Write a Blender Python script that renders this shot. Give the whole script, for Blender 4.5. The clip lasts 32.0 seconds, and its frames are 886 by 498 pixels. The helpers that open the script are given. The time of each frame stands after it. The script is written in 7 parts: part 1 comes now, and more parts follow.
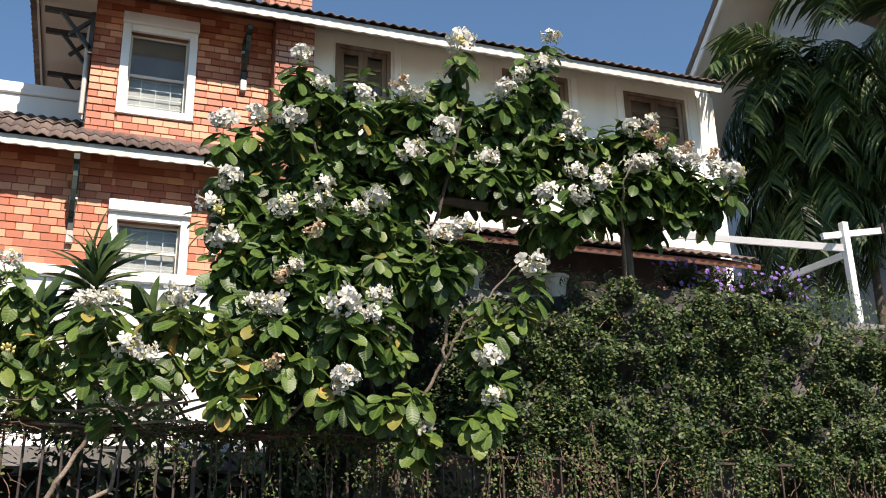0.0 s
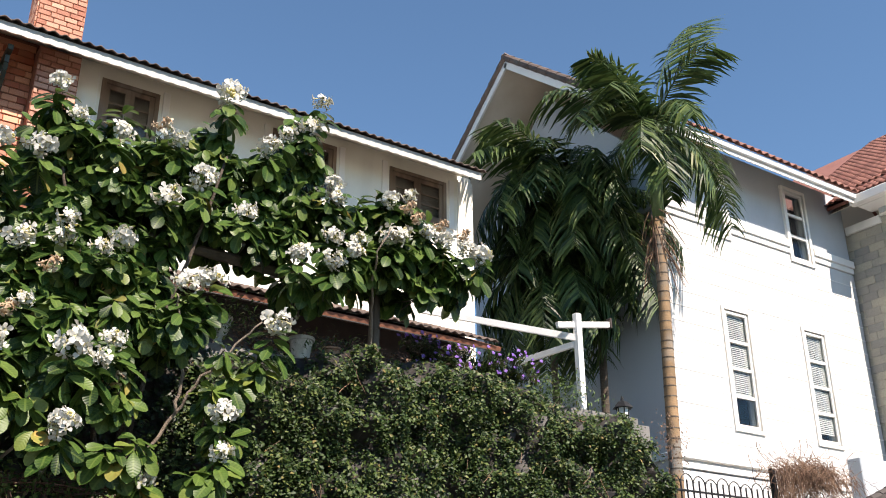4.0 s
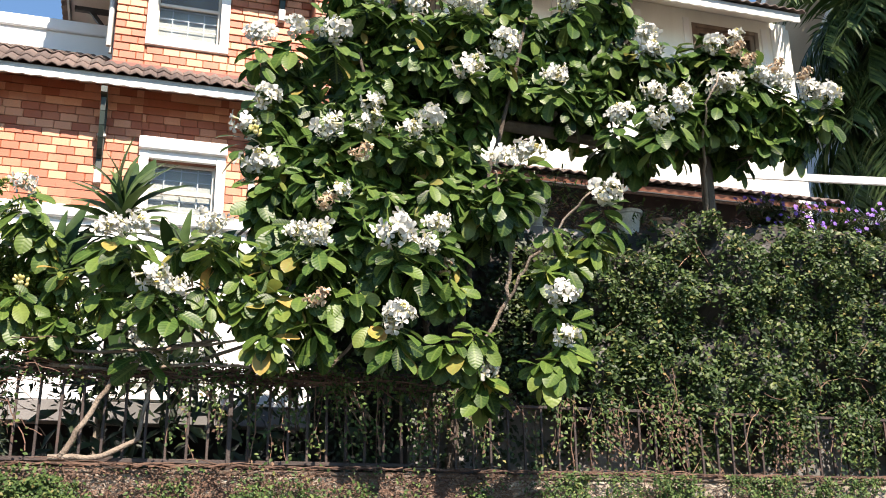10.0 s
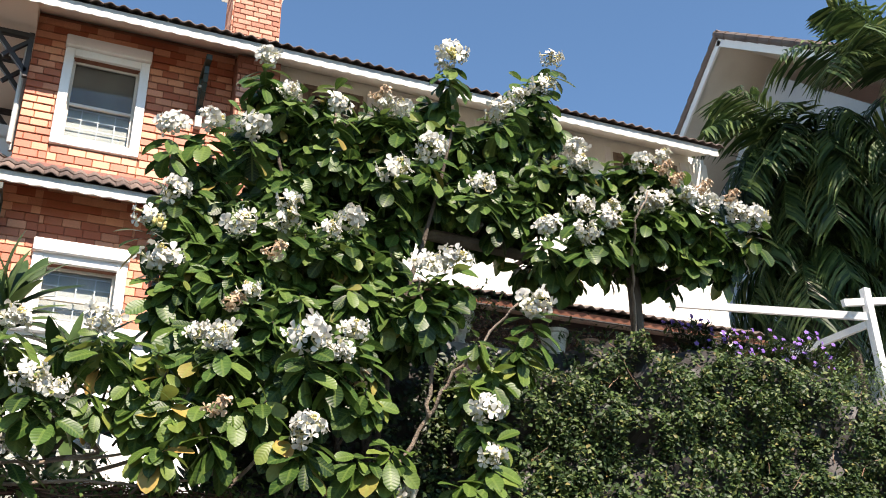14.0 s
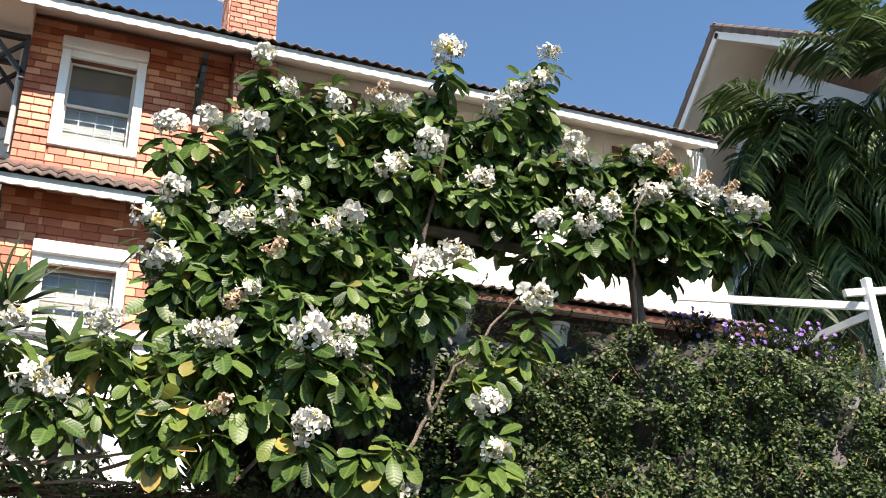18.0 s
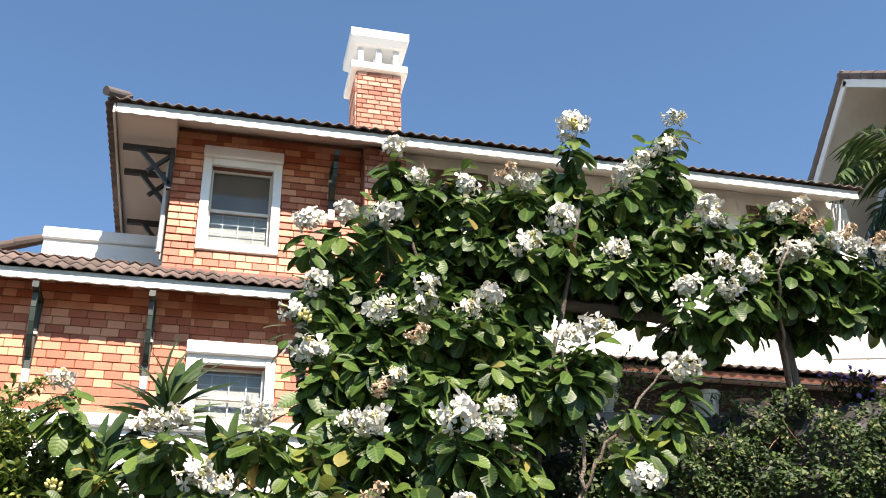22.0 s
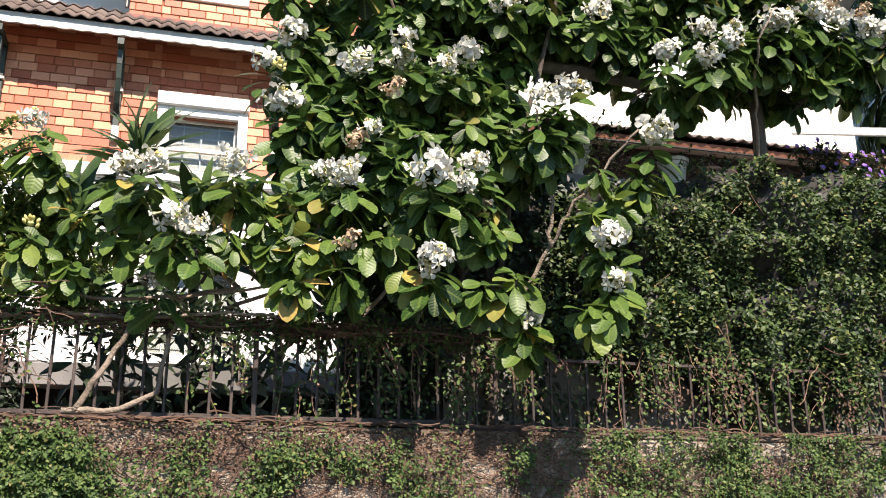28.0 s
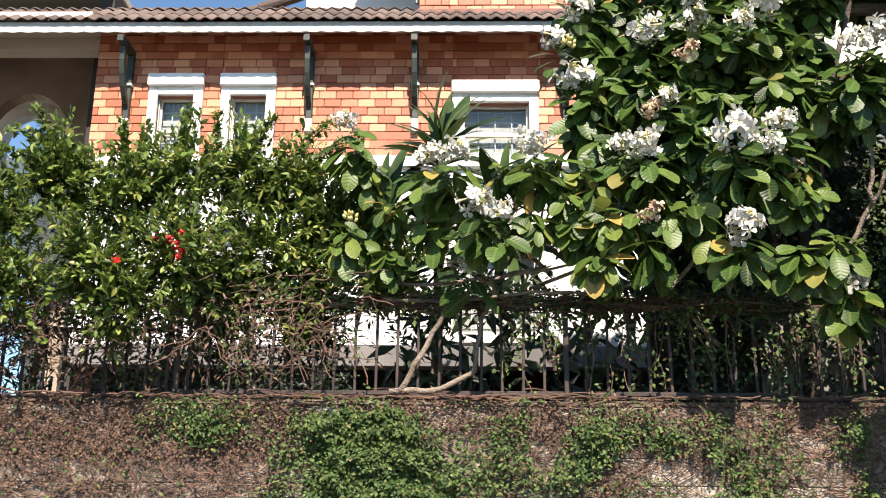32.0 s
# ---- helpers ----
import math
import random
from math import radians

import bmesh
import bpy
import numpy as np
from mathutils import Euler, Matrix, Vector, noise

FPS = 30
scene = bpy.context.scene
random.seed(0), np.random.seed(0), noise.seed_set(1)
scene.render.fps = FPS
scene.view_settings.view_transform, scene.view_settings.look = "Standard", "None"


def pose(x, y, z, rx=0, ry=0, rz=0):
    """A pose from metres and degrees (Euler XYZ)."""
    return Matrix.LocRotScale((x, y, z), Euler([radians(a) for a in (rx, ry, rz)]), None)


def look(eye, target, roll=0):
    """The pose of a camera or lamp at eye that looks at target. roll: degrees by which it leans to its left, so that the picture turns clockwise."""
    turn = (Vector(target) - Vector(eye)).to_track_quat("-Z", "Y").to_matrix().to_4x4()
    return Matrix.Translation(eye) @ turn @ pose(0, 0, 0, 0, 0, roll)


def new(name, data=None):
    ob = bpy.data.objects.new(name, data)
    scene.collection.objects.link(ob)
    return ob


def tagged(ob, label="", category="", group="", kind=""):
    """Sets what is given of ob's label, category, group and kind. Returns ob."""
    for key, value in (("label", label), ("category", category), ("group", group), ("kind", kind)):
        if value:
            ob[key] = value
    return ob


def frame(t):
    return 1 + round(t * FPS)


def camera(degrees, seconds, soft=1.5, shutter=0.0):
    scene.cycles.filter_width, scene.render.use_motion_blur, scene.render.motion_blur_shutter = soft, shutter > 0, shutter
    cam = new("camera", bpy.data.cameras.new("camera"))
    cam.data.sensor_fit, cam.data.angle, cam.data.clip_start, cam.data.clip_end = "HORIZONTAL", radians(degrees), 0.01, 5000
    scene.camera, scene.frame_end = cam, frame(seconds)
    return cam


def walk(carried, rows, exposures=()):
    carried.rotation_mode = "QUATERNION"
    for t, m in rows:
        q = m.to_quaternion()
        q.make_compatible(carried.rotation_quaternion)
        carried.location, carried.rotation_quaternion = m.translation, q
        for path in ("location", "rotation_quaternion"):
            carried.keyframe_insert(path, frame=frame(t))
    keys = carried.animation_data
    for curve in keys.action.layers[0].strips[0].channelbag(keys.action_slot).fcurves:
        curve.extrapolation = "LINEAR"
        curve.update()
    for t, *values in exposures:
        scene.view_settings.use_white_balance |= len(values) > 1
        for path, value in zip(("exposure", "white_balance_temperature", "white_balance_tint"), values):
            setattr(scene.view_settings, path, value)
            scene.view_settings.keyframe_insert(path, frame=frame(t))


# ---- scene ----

# ------------------------------------------------------------------ camera
cam = camera(47.9, 32.0, soft=1.0)


# seconds, eye, point looked at (metres), roll in degrees
PATH = [
    (0, (1.151, -1.718, 1.36), (1.795, 0.055, 2.024), -1.2),
    (0.5, (1.142, -1.715, 1.346), (1.727, 0.046, 2.091), -0.4),
    (1, (1.138, -1.723, 1.343), (1.65, 0.027, 2.164), 0.2),
    (1.5, (1.175, -1.729, 1.321), (1.669, 0.013, 2.171), 0.5),
    (2, (1.193, -1.805, 1.322), (1.86, -0.113, 2.154), 0.5),
    (2.5, (1.174, -1.827, 1.329), (1.987, -0.195, 2.15), 0.6),
    (3, (1.188, -1.844, 1.332), (2.108, -0.267, 2.149), 0.9),
    (3.5, (1.202, -1.849, 1.294), (2.206, -0.327, 2.116), 0.5),
    (4, (1.239, -1.822, 1.254), (2.282, -0.308, 2.042), -0.4),
    (4.5, (1.256, -1.79, 1.256), (2.389, -0.304, 1.97), -0.7),
    (6.5, (1.243, -1.709, 1.308), (2.543, -0.296, 1.868), -1.2),
    (7, (1.242, -1.617, 1.279), (2.412, -0.094, 1.837), -1.5),
    (7.5, (1.2, -1.522, 1.311), (2.236, 0.097, 1.867), -1.7),
    (8, (1.115, -1.409, 1.315), (2.031, 0.277, 1.878), -1.7),
    (8.5, (1.098, -1.273, 1.312), (1.865, 0.501, 1.826), -1.2),
    (9, (1.204, -1.037, 1.319), (1.841, 0.796, 1.801), 0.2),
    (9.5, (1.299, -0.816, 1.325), (1.871, 1.029, 1.845), 0.3),
    (10, (1.359, -0.506, 1.318), (1.93, 1.309, 1.934), -0.7),
    (10.5, (1.427, -0.273, 1.308), (1.975, 1.517, 2.012), -0.2),
    (11, (1.499, -0.091, 1.301), (2.03, 1.678, 2.068), 0.0),
    (11.5, (1.471, 0.061, 1.282), (2.102, 1.773, 2.1), -1.8),
    (12, (1.423, 0.132, 1.272), (2.07, 1.81, 2.147), -1.7),
    (12.5, (1.44, 0.169, 1.268), (2.105, 1.822, 2.176), -0.8),
    (13, (1.494, 0.175, 1.26), (2.179, 1.825, 2.16), -0.5),
    (13.5, (1.519, 0.161, 1.278), (2.22, 1.811, 2.165), -1.1),
    (15.5, (1.503, 0.201, 1.266), (2.21, 1.88, 2.091), -0.3),
    (16, (1.506, 0.227, 1.252), (2.178, 1.928, 2.061), -0.3),
    (16.5, (1.508, 0.22, 1.264), (2.158, 1.934, 2.064), -0.4),
    (17, (1.521, 0.21, 1.269), (2.175, 1.911, 2.092), -0.7),
    (17.5, (1.522, 0.192, 1.272), (2.192, 1.871, 2.129), -1.3),
    (18, (1.533, 0.186, 1.261), (2.236, 1.844, 2.133), -1.8),
    (18.5, (1.537, 0.184, 1.265), (2.271, 1.828, 2.137), -2.1),
    (19, (1.544, 0.182, 1.277), (2.3, 1.816, 2.149), -2.4),
    (19.5, (1.533, 0.166, 1.281), (2.272, 1.793, 2.179), -2.3),
    (20, (1.523, 0.176, 1.282), (2.23, 1.798, 2.214), -2.2),
    (20.5, (1.494, 0.168, 1.277), (2.138, 1.802, 2.233), -2.0),
    (21, (1.482, 0.165, 1.282), (2.064, 1.803, 2.272), -2.1),
    (21.5, (1.462, 0.163, 1.277), (1.972, 1.815, 2.282), -1.9),
    (22, (1.45, 0.144, 1.261), (1.887, 1.811, 2.275), -2.1),
    (22.5, (1.452, 0.166, 1.268), (1.806, 1.867, 2.258), -2.1),
    (23, (1.461, 0.173, 1.269), (1.793, 1.879, 2.258), -1.9),
    (23.5, (1.447, 0.161, 1.259), (1.745, 1.859, 2.272), -1.4),
    (24, (1.451, 0.159, 1.223), (1.765, 1.846, 2.249), -0.7),
    (24.5, (1.441, 0.159, 1.215), (1.79, 1.858, 2.212), -0.2),
    (26.5, (1.398, 0.108, 1.127), (1.955, 1.849, 1.939), -0.7),
    (27, (1.402, 0.145, 1.129), (1.974, 1.926, 1.837), -0.8),
    (27.5, (1.41, 0.169, 1.12), (1.961, 1.98, 1.766), -0.5),
    (28, (1.422, 0.187, 1.11), (1.954, 2.019, 1.71), -0.7),
    (28.5, (1.422, 0.207, 1.092), (1.934, 2.056, 1.656), -0.7),
    (29, (1.41, 0.207, 1.103), (1.858, 2.087, 1.617), -0.8),
    (29.5, (1.397, 0.232, 1.098), (1.748, 2.145, 1.565), -0.7),
    (30, (1.381, 0.24, 1.107), (1.651, 2.17, 1.556), -0.7),
    (30.5, (1.357, 0.24, 1.114), (1.534, 2.18, 1.566), -0.6),
    (31, (1.342, 0.227, 1.123), (1.432, 2.169, 1.593), -0.2),
    (31.5, (1.331, 0.219, 1.127), (1.339, 2.156, 1.623), 0.2),
    (32, (1.348, 0.194, 1.141), (1.305, 2.116, 1.689), 0.5),
]
# the phone brightens its picture when it turns to the hedge and the sky
STOPS = ((0, 0.84), (1, 0.9), (2, 0.98), (3, 1.08), (4, 1.05), (6.5, 0.44), (7, 0.55), (7.5, 0.95), (8, 1.3), (9, 1.6), (10, 1.42), (12, 1.34), (13, 1.3), (16, 1.32), (20, 1.36), (22, 1.36),
         (24, 1.34), (27, 1.3), (29, 1.24), (30, 1.24), (31, 1.27), (32, 1.25))
walk(cam, [(t, look(eye, target, roll)) for t, eye, target, roll in PATH], [(t, s, 6600, 16) for t, s in STOPS])

# ------------------------------------------------------------------ daylight
SUN_EL, SUN_AZ = 47.6, 8.0     # height; degrees from -y towards +x
sun_way = Vector((math.sin(radians(SUN_AZ)) * math.cos(radians(SUN_EL)),
                  -math.cos(radians(SUN_AZ)) * math.cos(radians(SUN_EL)), math.sin(radians(SUN_EL))))
world = bpy.data.worlds.new("sky")
scene.world = world
world.use_nodes = True
wn = world.node_tree.nodes
wn.clear()
sky = wn.new("ShaderNodeTexSky")
sky.sky_type, sky.sun_disc = "NISHITA", False
sky.sun_elevation, sky.sun_rotation = radians(SUN_EL), radians(180 - SUN_AZ)
sky.air_density, sky.dust_density, sky.ozone_density = 1.0, 0.0, 1.0
bg = wn.new("ShaderNodeBackground")
bg.inputs["Strength"].default_value = 0.078
wo = wn.new("ShaderNodeOutputWorld")
deep = wn.new("ShaderNodeMix")          # a clear deep-blue dry-season sky
deep.data_type, deep.blend_type = "RGBA", "MULTIPLY"
deep.inputs["Factor"].default_value = 1.0
deep.inputs[7].default_value = (0.80, 1.0, 1.06, 1)
world.node_tree.links.new(sky.outputs[0], deep.inputs[6])
world.node_tree.links.new(deep.outputs[2], bg.inputs[0])
world.node_tree.links.new(bg.outputs[0], wo.inputs[0])
sun_data = bpy.data.lights.new("sun", "SUN")
sun_data.energy, sun_data.angle, sun_data.color = 5.0, radians(0.53), (1.0, 0.90, 0.76)
sun = new("sun", sun_data)
sun.matrix_world = look(sun_way * 40, (0, 0, 0))

# ------------------------------------------------------------------ shape helpers
rnd = random.Random(7)


class Geo:
    """A growing list of points and faces in world metres."""

    def __init__(self):
        self.v, self.f = [], []

    def add(self, v, f):
        n = len(self.v)
        self.v += v
        self.f += [tuple(i + n for i in q) for q in f]
        return self

    def box(self, x0, x1, y0, y1, z0, z1):
        v = [(x, y, z) for z in (z0, z1) for y in (y0, y1) for x in (x0, x1)]
        return self.add(v, [(0, 2, 3, 1), (4, 5, 7, 6), (0, 1, 5, 4), (1, 3, 7, 5), (3, 2, 6, 7), (2, 0, 4, 6)])

    def soft(self, x0, x1, y0, y1, z0, z1, c=0.006):
        """A box with chamfered edges."""
        a = [(x0, x1), (y0, y1), (z0, z1)]
        c = min(c, 0.4 * min(q - p for p, q in a))
        bm = bmesh.new()
        bmesh.ops.create_cube(bm, size=1)
        for w in bm.verts:
            w.co = Vector([(p + q) / 2 + s * (q - p) for s, (p, q) in zip(w.co, a)])
        bmesh.ops.bevel(bm, geom=list(bm.edges), offset=c, segments=1, affect="EDGES")
        bm.verts.index_update()
        self.add([tuple(w.co) for w in bm.verts], [tuple(w.index for w in q.verts) for q in bm.faces])
        bm.free()
        return self

    def beam(self, p, q, w, h, up=(0, 0, 1)):
        """A straight bar from p to q."""
        p, q = Vector(p), Vector(q)
        d = (q - p).normalized()
        s = d.cross(Vector(up))
        s = (s if s.length > 0.01 else d.cross(Vector((1, 0, 0)))).normalized()
        u = s.cross(d)
        v = [tuple(e + s * a * w / 2 + u * b * h / 2) for e in (p, q) for a, b in ((-1, -1), (1, -1), (1, 1), (-1, 1))]
        return self.add(v, [(0, 3, 2, 1), (4, 5, 6, 7), (0, 1, 5, 4), (1, 2, 6, 5), (2, 3, 7, 6), (3, 0, 4, 7)])

    def tube(self, pts, radii, n=7):
        """A round limb along points."""
        pts = [Vector(p) for p in pts]
        v, f = [], []
        side = None
        for i, p in enumerate(pts):
            d = (pts[min(i + 1, len(pts) - 1)] - pts[max(i - 1, 0)]).normalized()
            if side is None:
                side = d.orthogonal().normalized()
            side = (side - d * side.dot(d)).normalized()
            up = d.cross(side)
            r = radii[i] if isinstance(radii, (list, tuple)) else radii
            for k in range(n):
                a = 2 * math.pi * k / n
                v.append(tuple(p + (side * math.cos(a) + up * math.sin(a)) * r))
        for i in range(len(pts) - 1):
            for k in range(n):
                f.append((i * n + k, i * n + (k + 1) % n, (i + 1) * n + (k + 1) % n, (i + 1) * n + k))
        f.append(tuple(range(n))[::-1])
        f.append(tuple(range((len(pts) - 1) * n, len(pts) * n)))
        return self.add(v, f)

    def lathe(self, x, y, z, profile, n=18):
        """A turned body: profile of (radius, height)."""
        v = [(x + r * math.cos(2 * math.pi * k / n), y + r * math.sin(2 * math.pi * k / n), z + h) for r, h in profile for k in range(n)]
        f = [(i * n + k, i * n + (k + 1) % n, (i + 1) * n + (k + 1) % n, (i + 1) * n + k) for i in range(len(profile) - 1) for k in range(n)]
        f += [tuple(range(n))[::-1], tuple(range((len(profile) - 1) * n, len(profile) * n))]
        return self.add(v, f)

    def sheet(self, p, u, w, thick=0.05):
        """A slab: corner p, edges u and w, thickness along their normal, below."""
        p, u, w = Vector(p), Vector(u), Vector(w)
        d = u.cross(w).normalized() * -thick
        v = [tuple(q) for q in (p, p + u, p + u + w, p + w, p + d, p + u + d, p + u + w + d, p + w + d)]
        return self.add(v, [(0, 1, 2, 3), (7, 6, 5, 4), (0, 4, 5, 1), (1, 5, 6, 2), (2, 6, 7, 3), (3, 7, 4, 0)])

    def mesh(self, name="shape", smooth=False):
        me = bpy.data.meshes.new(name)
        me.from_pydata(self.v, [], self.f)
        if smooth:
            me.polygons.foreach_set("use_smooth", [True] * len(me.polygons))
        me.update()
        return me


def base(name, x, y, z, label, category, group="", kind=""):
    ob = new(name)
    ob.location = (x, y, z)
    ob.empty_display_size = 0.2
    return tagged(ob, label, category, group, kind)


def stands(ob):
    """Where ob stands in the world."""
    return (stands(ob.parent) @ ob.matrix_parent_inverse if ob.parent else Matrix.Identity(4)) @ ob.matrix_basis


def hang(ob, parent):
    """Parent ob and keep its place in the world."""
    ob.parent = parent
    ob.matrix_parent_inverse = stands(parent).inverted()
    return ob


def part(name, geo, material, parent, label="", kind="", smooth=False):
    me = geo.mesh(name, smooth) if isinstance(geo, Geo) else geo
    if material and not me.materials:
        me.materials.append(material)
    ob = hang(new(name, me), parent)
    return tagged(ob, label, kind=kind)


def solo(name, geo, material, label, category, kind="", group="", smooth=False):
    me = geo.mesh(name, smooth) if isinstance(geo, Geo) else geo
    if not me.materials:
        me.materials.append(material)
    return tagged(new(name, me), label, category, group, kind)


def piece(name, me, m, parent):
    """One of many alike pieces, sharing its mesh."""
    ob = new(name, me)
    ob.matrix_basis = m
    return hang(ob, parent)


def cut(x0, x1, z0, z1, holes):
    """The rectangles left of a wall when the holes are taken out."""
    xs = sorted({x0, x1, *[min(max(v, x0), x1) for h in holes for v in h[:2]]})
    out = []
    for a, b in zip(xs, xs[1:]):
        if b - a < 1e-4:
            continue
        spans = sorted((max(h[2], z0), min(h[3], z1)) for h in holes if h[0] < (a + b) / 2 < h[1] and h[2] < z1 and h[3] > z0)
        z = z0
        for p, q in spans:
            if p > z + 1e-4:
                out.append((a, b, z, p))
            z = max(z, q)
        if z < z1 - 1e-4:
            out.append((a, b, z, z1))
    return out


def hole_wall(x0, x1, z0, z1, y0, y1, holes):
    """A wall of one piece with openings through it."""
    xs = sorted({x0, x1, *[v for h in holes for v in h[:2] if x0 < v < x1]})
    zs = sorted({z0, z1, *[v for h in holes for v in h[2:4] if z0 < v < z1]})
    full = {(i, k) for i in range(len(xs) - 1) for k in range(len(zs) - 1)
            if not any(h[0] < (xs[i] + xs[i + 1]) / 2 < h[1] and h[2] < (zs[k] + zs[k + 1]) / 2 < h[3] for h in holes)}
    index, v, f = {}, [], []

    def at(i, k, s):
        if (i, k, s) not in index:
            index[i, k, s] = len(v)
            v.append((xs[i], (y0, y1)[s], zs[k]))
        return index[i, k, s]

    for i, k in full:
        f.append((at(i, k, 0), at(i + 1, k, 0), at(i + 1, k + 1, 0), at(i, k + 1, 0)))
        f.append((at(i, k + 1, 1), at(i + 1, k + 1, 1), at(i + 1, k, 1), at(i, k, 1)))
        for di, dk, p, q in ((-1, 0, (0, 1), (0, 0)), (1, 0, (1, 0), (1, 1)), (0, -1, (0, 0), (1, 0)), (0, 1, (1, 1), (0, 1))):
            if (i + di, k + dk) not in full:
                f.append((at(i + p[0], k + p[1], 0), at(i + p[0], k + p[1], 1), at(i + q[0], k + q[1], 1), at(i + q[0], k + q[1], 0)))
    return Geo().add(v, f)


# ------------------------------------------------------------------ materials
def make(name, low, high, scale=3.0, rough=0.7, bump=0.2, grain=60.0, stain=None, metal=0.0, vary=0.0, islands=False,
         gloss=0.5, thin=0.0, detail=6.0, streak=1.0, stain_cut=0.6, bump_dist=0.01):
    """A surface between two colours, with large stains, fine grain and relief; vary: spread from piece to piece."""
    m = bpy.data.materials.new(name)
    m.use_nodes = True
    nt = m.node_tree
    n, l = nt.nodes, nt.links
    n.clear()
    out = n.new("ShaderNodeOutputMaterial")
    bsdf = n.new("ShaderNodeBsdfPrincipled")
    geo = n.new("ShaderNodeNewGeometry")
    place = n.new("ShaderNodeVectorMath")
    place.operation = "MULTIPLY"
    place.inputs[1].default_value = (1, 1, 1 / streak)
    l.new(geo.outputs["Position"], place.inputs[0])
    big = n.new("ShaderNodeTexNoise")
    big.inputs["Scale"].default_value, big.inputs["Detail"].default_value = scale, detail
    fine = n.new("ShaderNodeTexNoise")
    fine.inputs["Scale"].default_value, fine.inputs["Detail"].default_value = grain, 4
    l.new(place.outputs[0], big.inputs["Vector"])
    l.new(geo.outputs["Position"], fine.inputs["Vector"])
    ramp = n.new("ShaderNodeValToRGB")
    ramp.color_ramp.elements[0].position, ramp.color_ramp.elements[1].position = 0.3, 0.7
    ramp.color_ramp.elements[0].color, ramp.color_ramp.elements[1].color = (*low, 1), (*high, 1)
    value = big.outputs["Fac"]
    if vary:
        source = geo.outputs["Random Per Island"]
        if not islands:
            source = n.new("ShaderNodeObjectInfo").outputs["Random"]
        mix = n.new("ShaderNodeMath")
        mix.operation = "MULTIPLY_ADD"
        off = n.new("ShaderNodeMath")
        off.operation = "SUBTRACT"
        off.inputs[1].default_value = 0.5
        l.new(source, off.inputs[0])
        l.new(off.outputs[0], mix.inputs[0])
        mix.inputs[1].default_value = vary
        l.new(value, mix.inputs[2])
        value = mix.outputs[0]
    l.new(value, ramp.inputs[0])
    colour = ramp.outputs[0]
    gm = n.new("ShaderNodeMix")
    gm.data_type, gm.blend_type = "RGBA", "OVERLAY"
    gm.inputs["Factor"].default_value = 0.35
    l.new(colour, gm.inputs[6])
    l.new(fine.outputs["Fac"], gm.inputs[7])
    colour = gm.outputs[2]
    if stain:
        dirt = n.new("ShaderNodeTexNoise")
        dirt.inputs["Scale"].default_value, dirt.inputs["Detail"].default_value = scale * 0.6, 8
        l.new(place.outputs[0], dirt.inputs["Vector"])
        cutr = n.new("ShaderNodeValToRGB")
        cutr.color_ramp.elements[0].position, cutr.color_ramp.elements[1].position = stain_cut - 0.05, stain_cut + 0.13
        l.new(dirt.outputs["Fac"], cutr.inputs[0])
        sm = n.new("ShaderNodeMix")
        sm.data_type = "RGBA"
        l.new(cutr.outputs[0], sm.inputs[0])
        l.new(colour, sm.inputs[6])
        sm.inputs[7].default_value = (*stain, 1)
        colour = sm.outputs[2]
    l.new(colour, bsdf.inputs["Base Color"])
    rr = n.new("ShaderNodeMapRange")
    rr.inputs["To Min"].default_value, rr.inputs["To Max"].default_value = max(rough - 0.12, 0.03), min(rough + 0.12, 1)
    l.new(fine.outputs["Fac"], rr.inputs[0])
    l.new(rr.outputs[0], bsdf.inputs["Roughness"])
    bsdf.inputs["Metallic"].default_value = metal
    bsdf.inputs["Specular IOR Level"].default_value = gloss
    bp = n.new("ShaderNodeBump")
    bp.inputs["Strength"].default_value, bp.inputs["Distance"].default_value = bump, bump_dist
    l.new(fine.outputs["Fac"], bp.inputs["Height"])
    l.new(bp.outputs[0], bsdf.inputs["Normal"])
    shader = bsdf.outputs[0]
    if thin:
        tr = n.new("ShaderNodeBsdfTranslucent")
        l.new(colour, tr.inputs[0])
        mx = n.new("ShaderNodeMixShader")
        mx.inputs[0].default_value = thin
        l.new(shader, mx.inputs[1])
        l.new(tr.outputs[0], mx.inputs[2])
        shader = mx.outputs[0]
    l.new(shader, out.inputs[0])
    return m


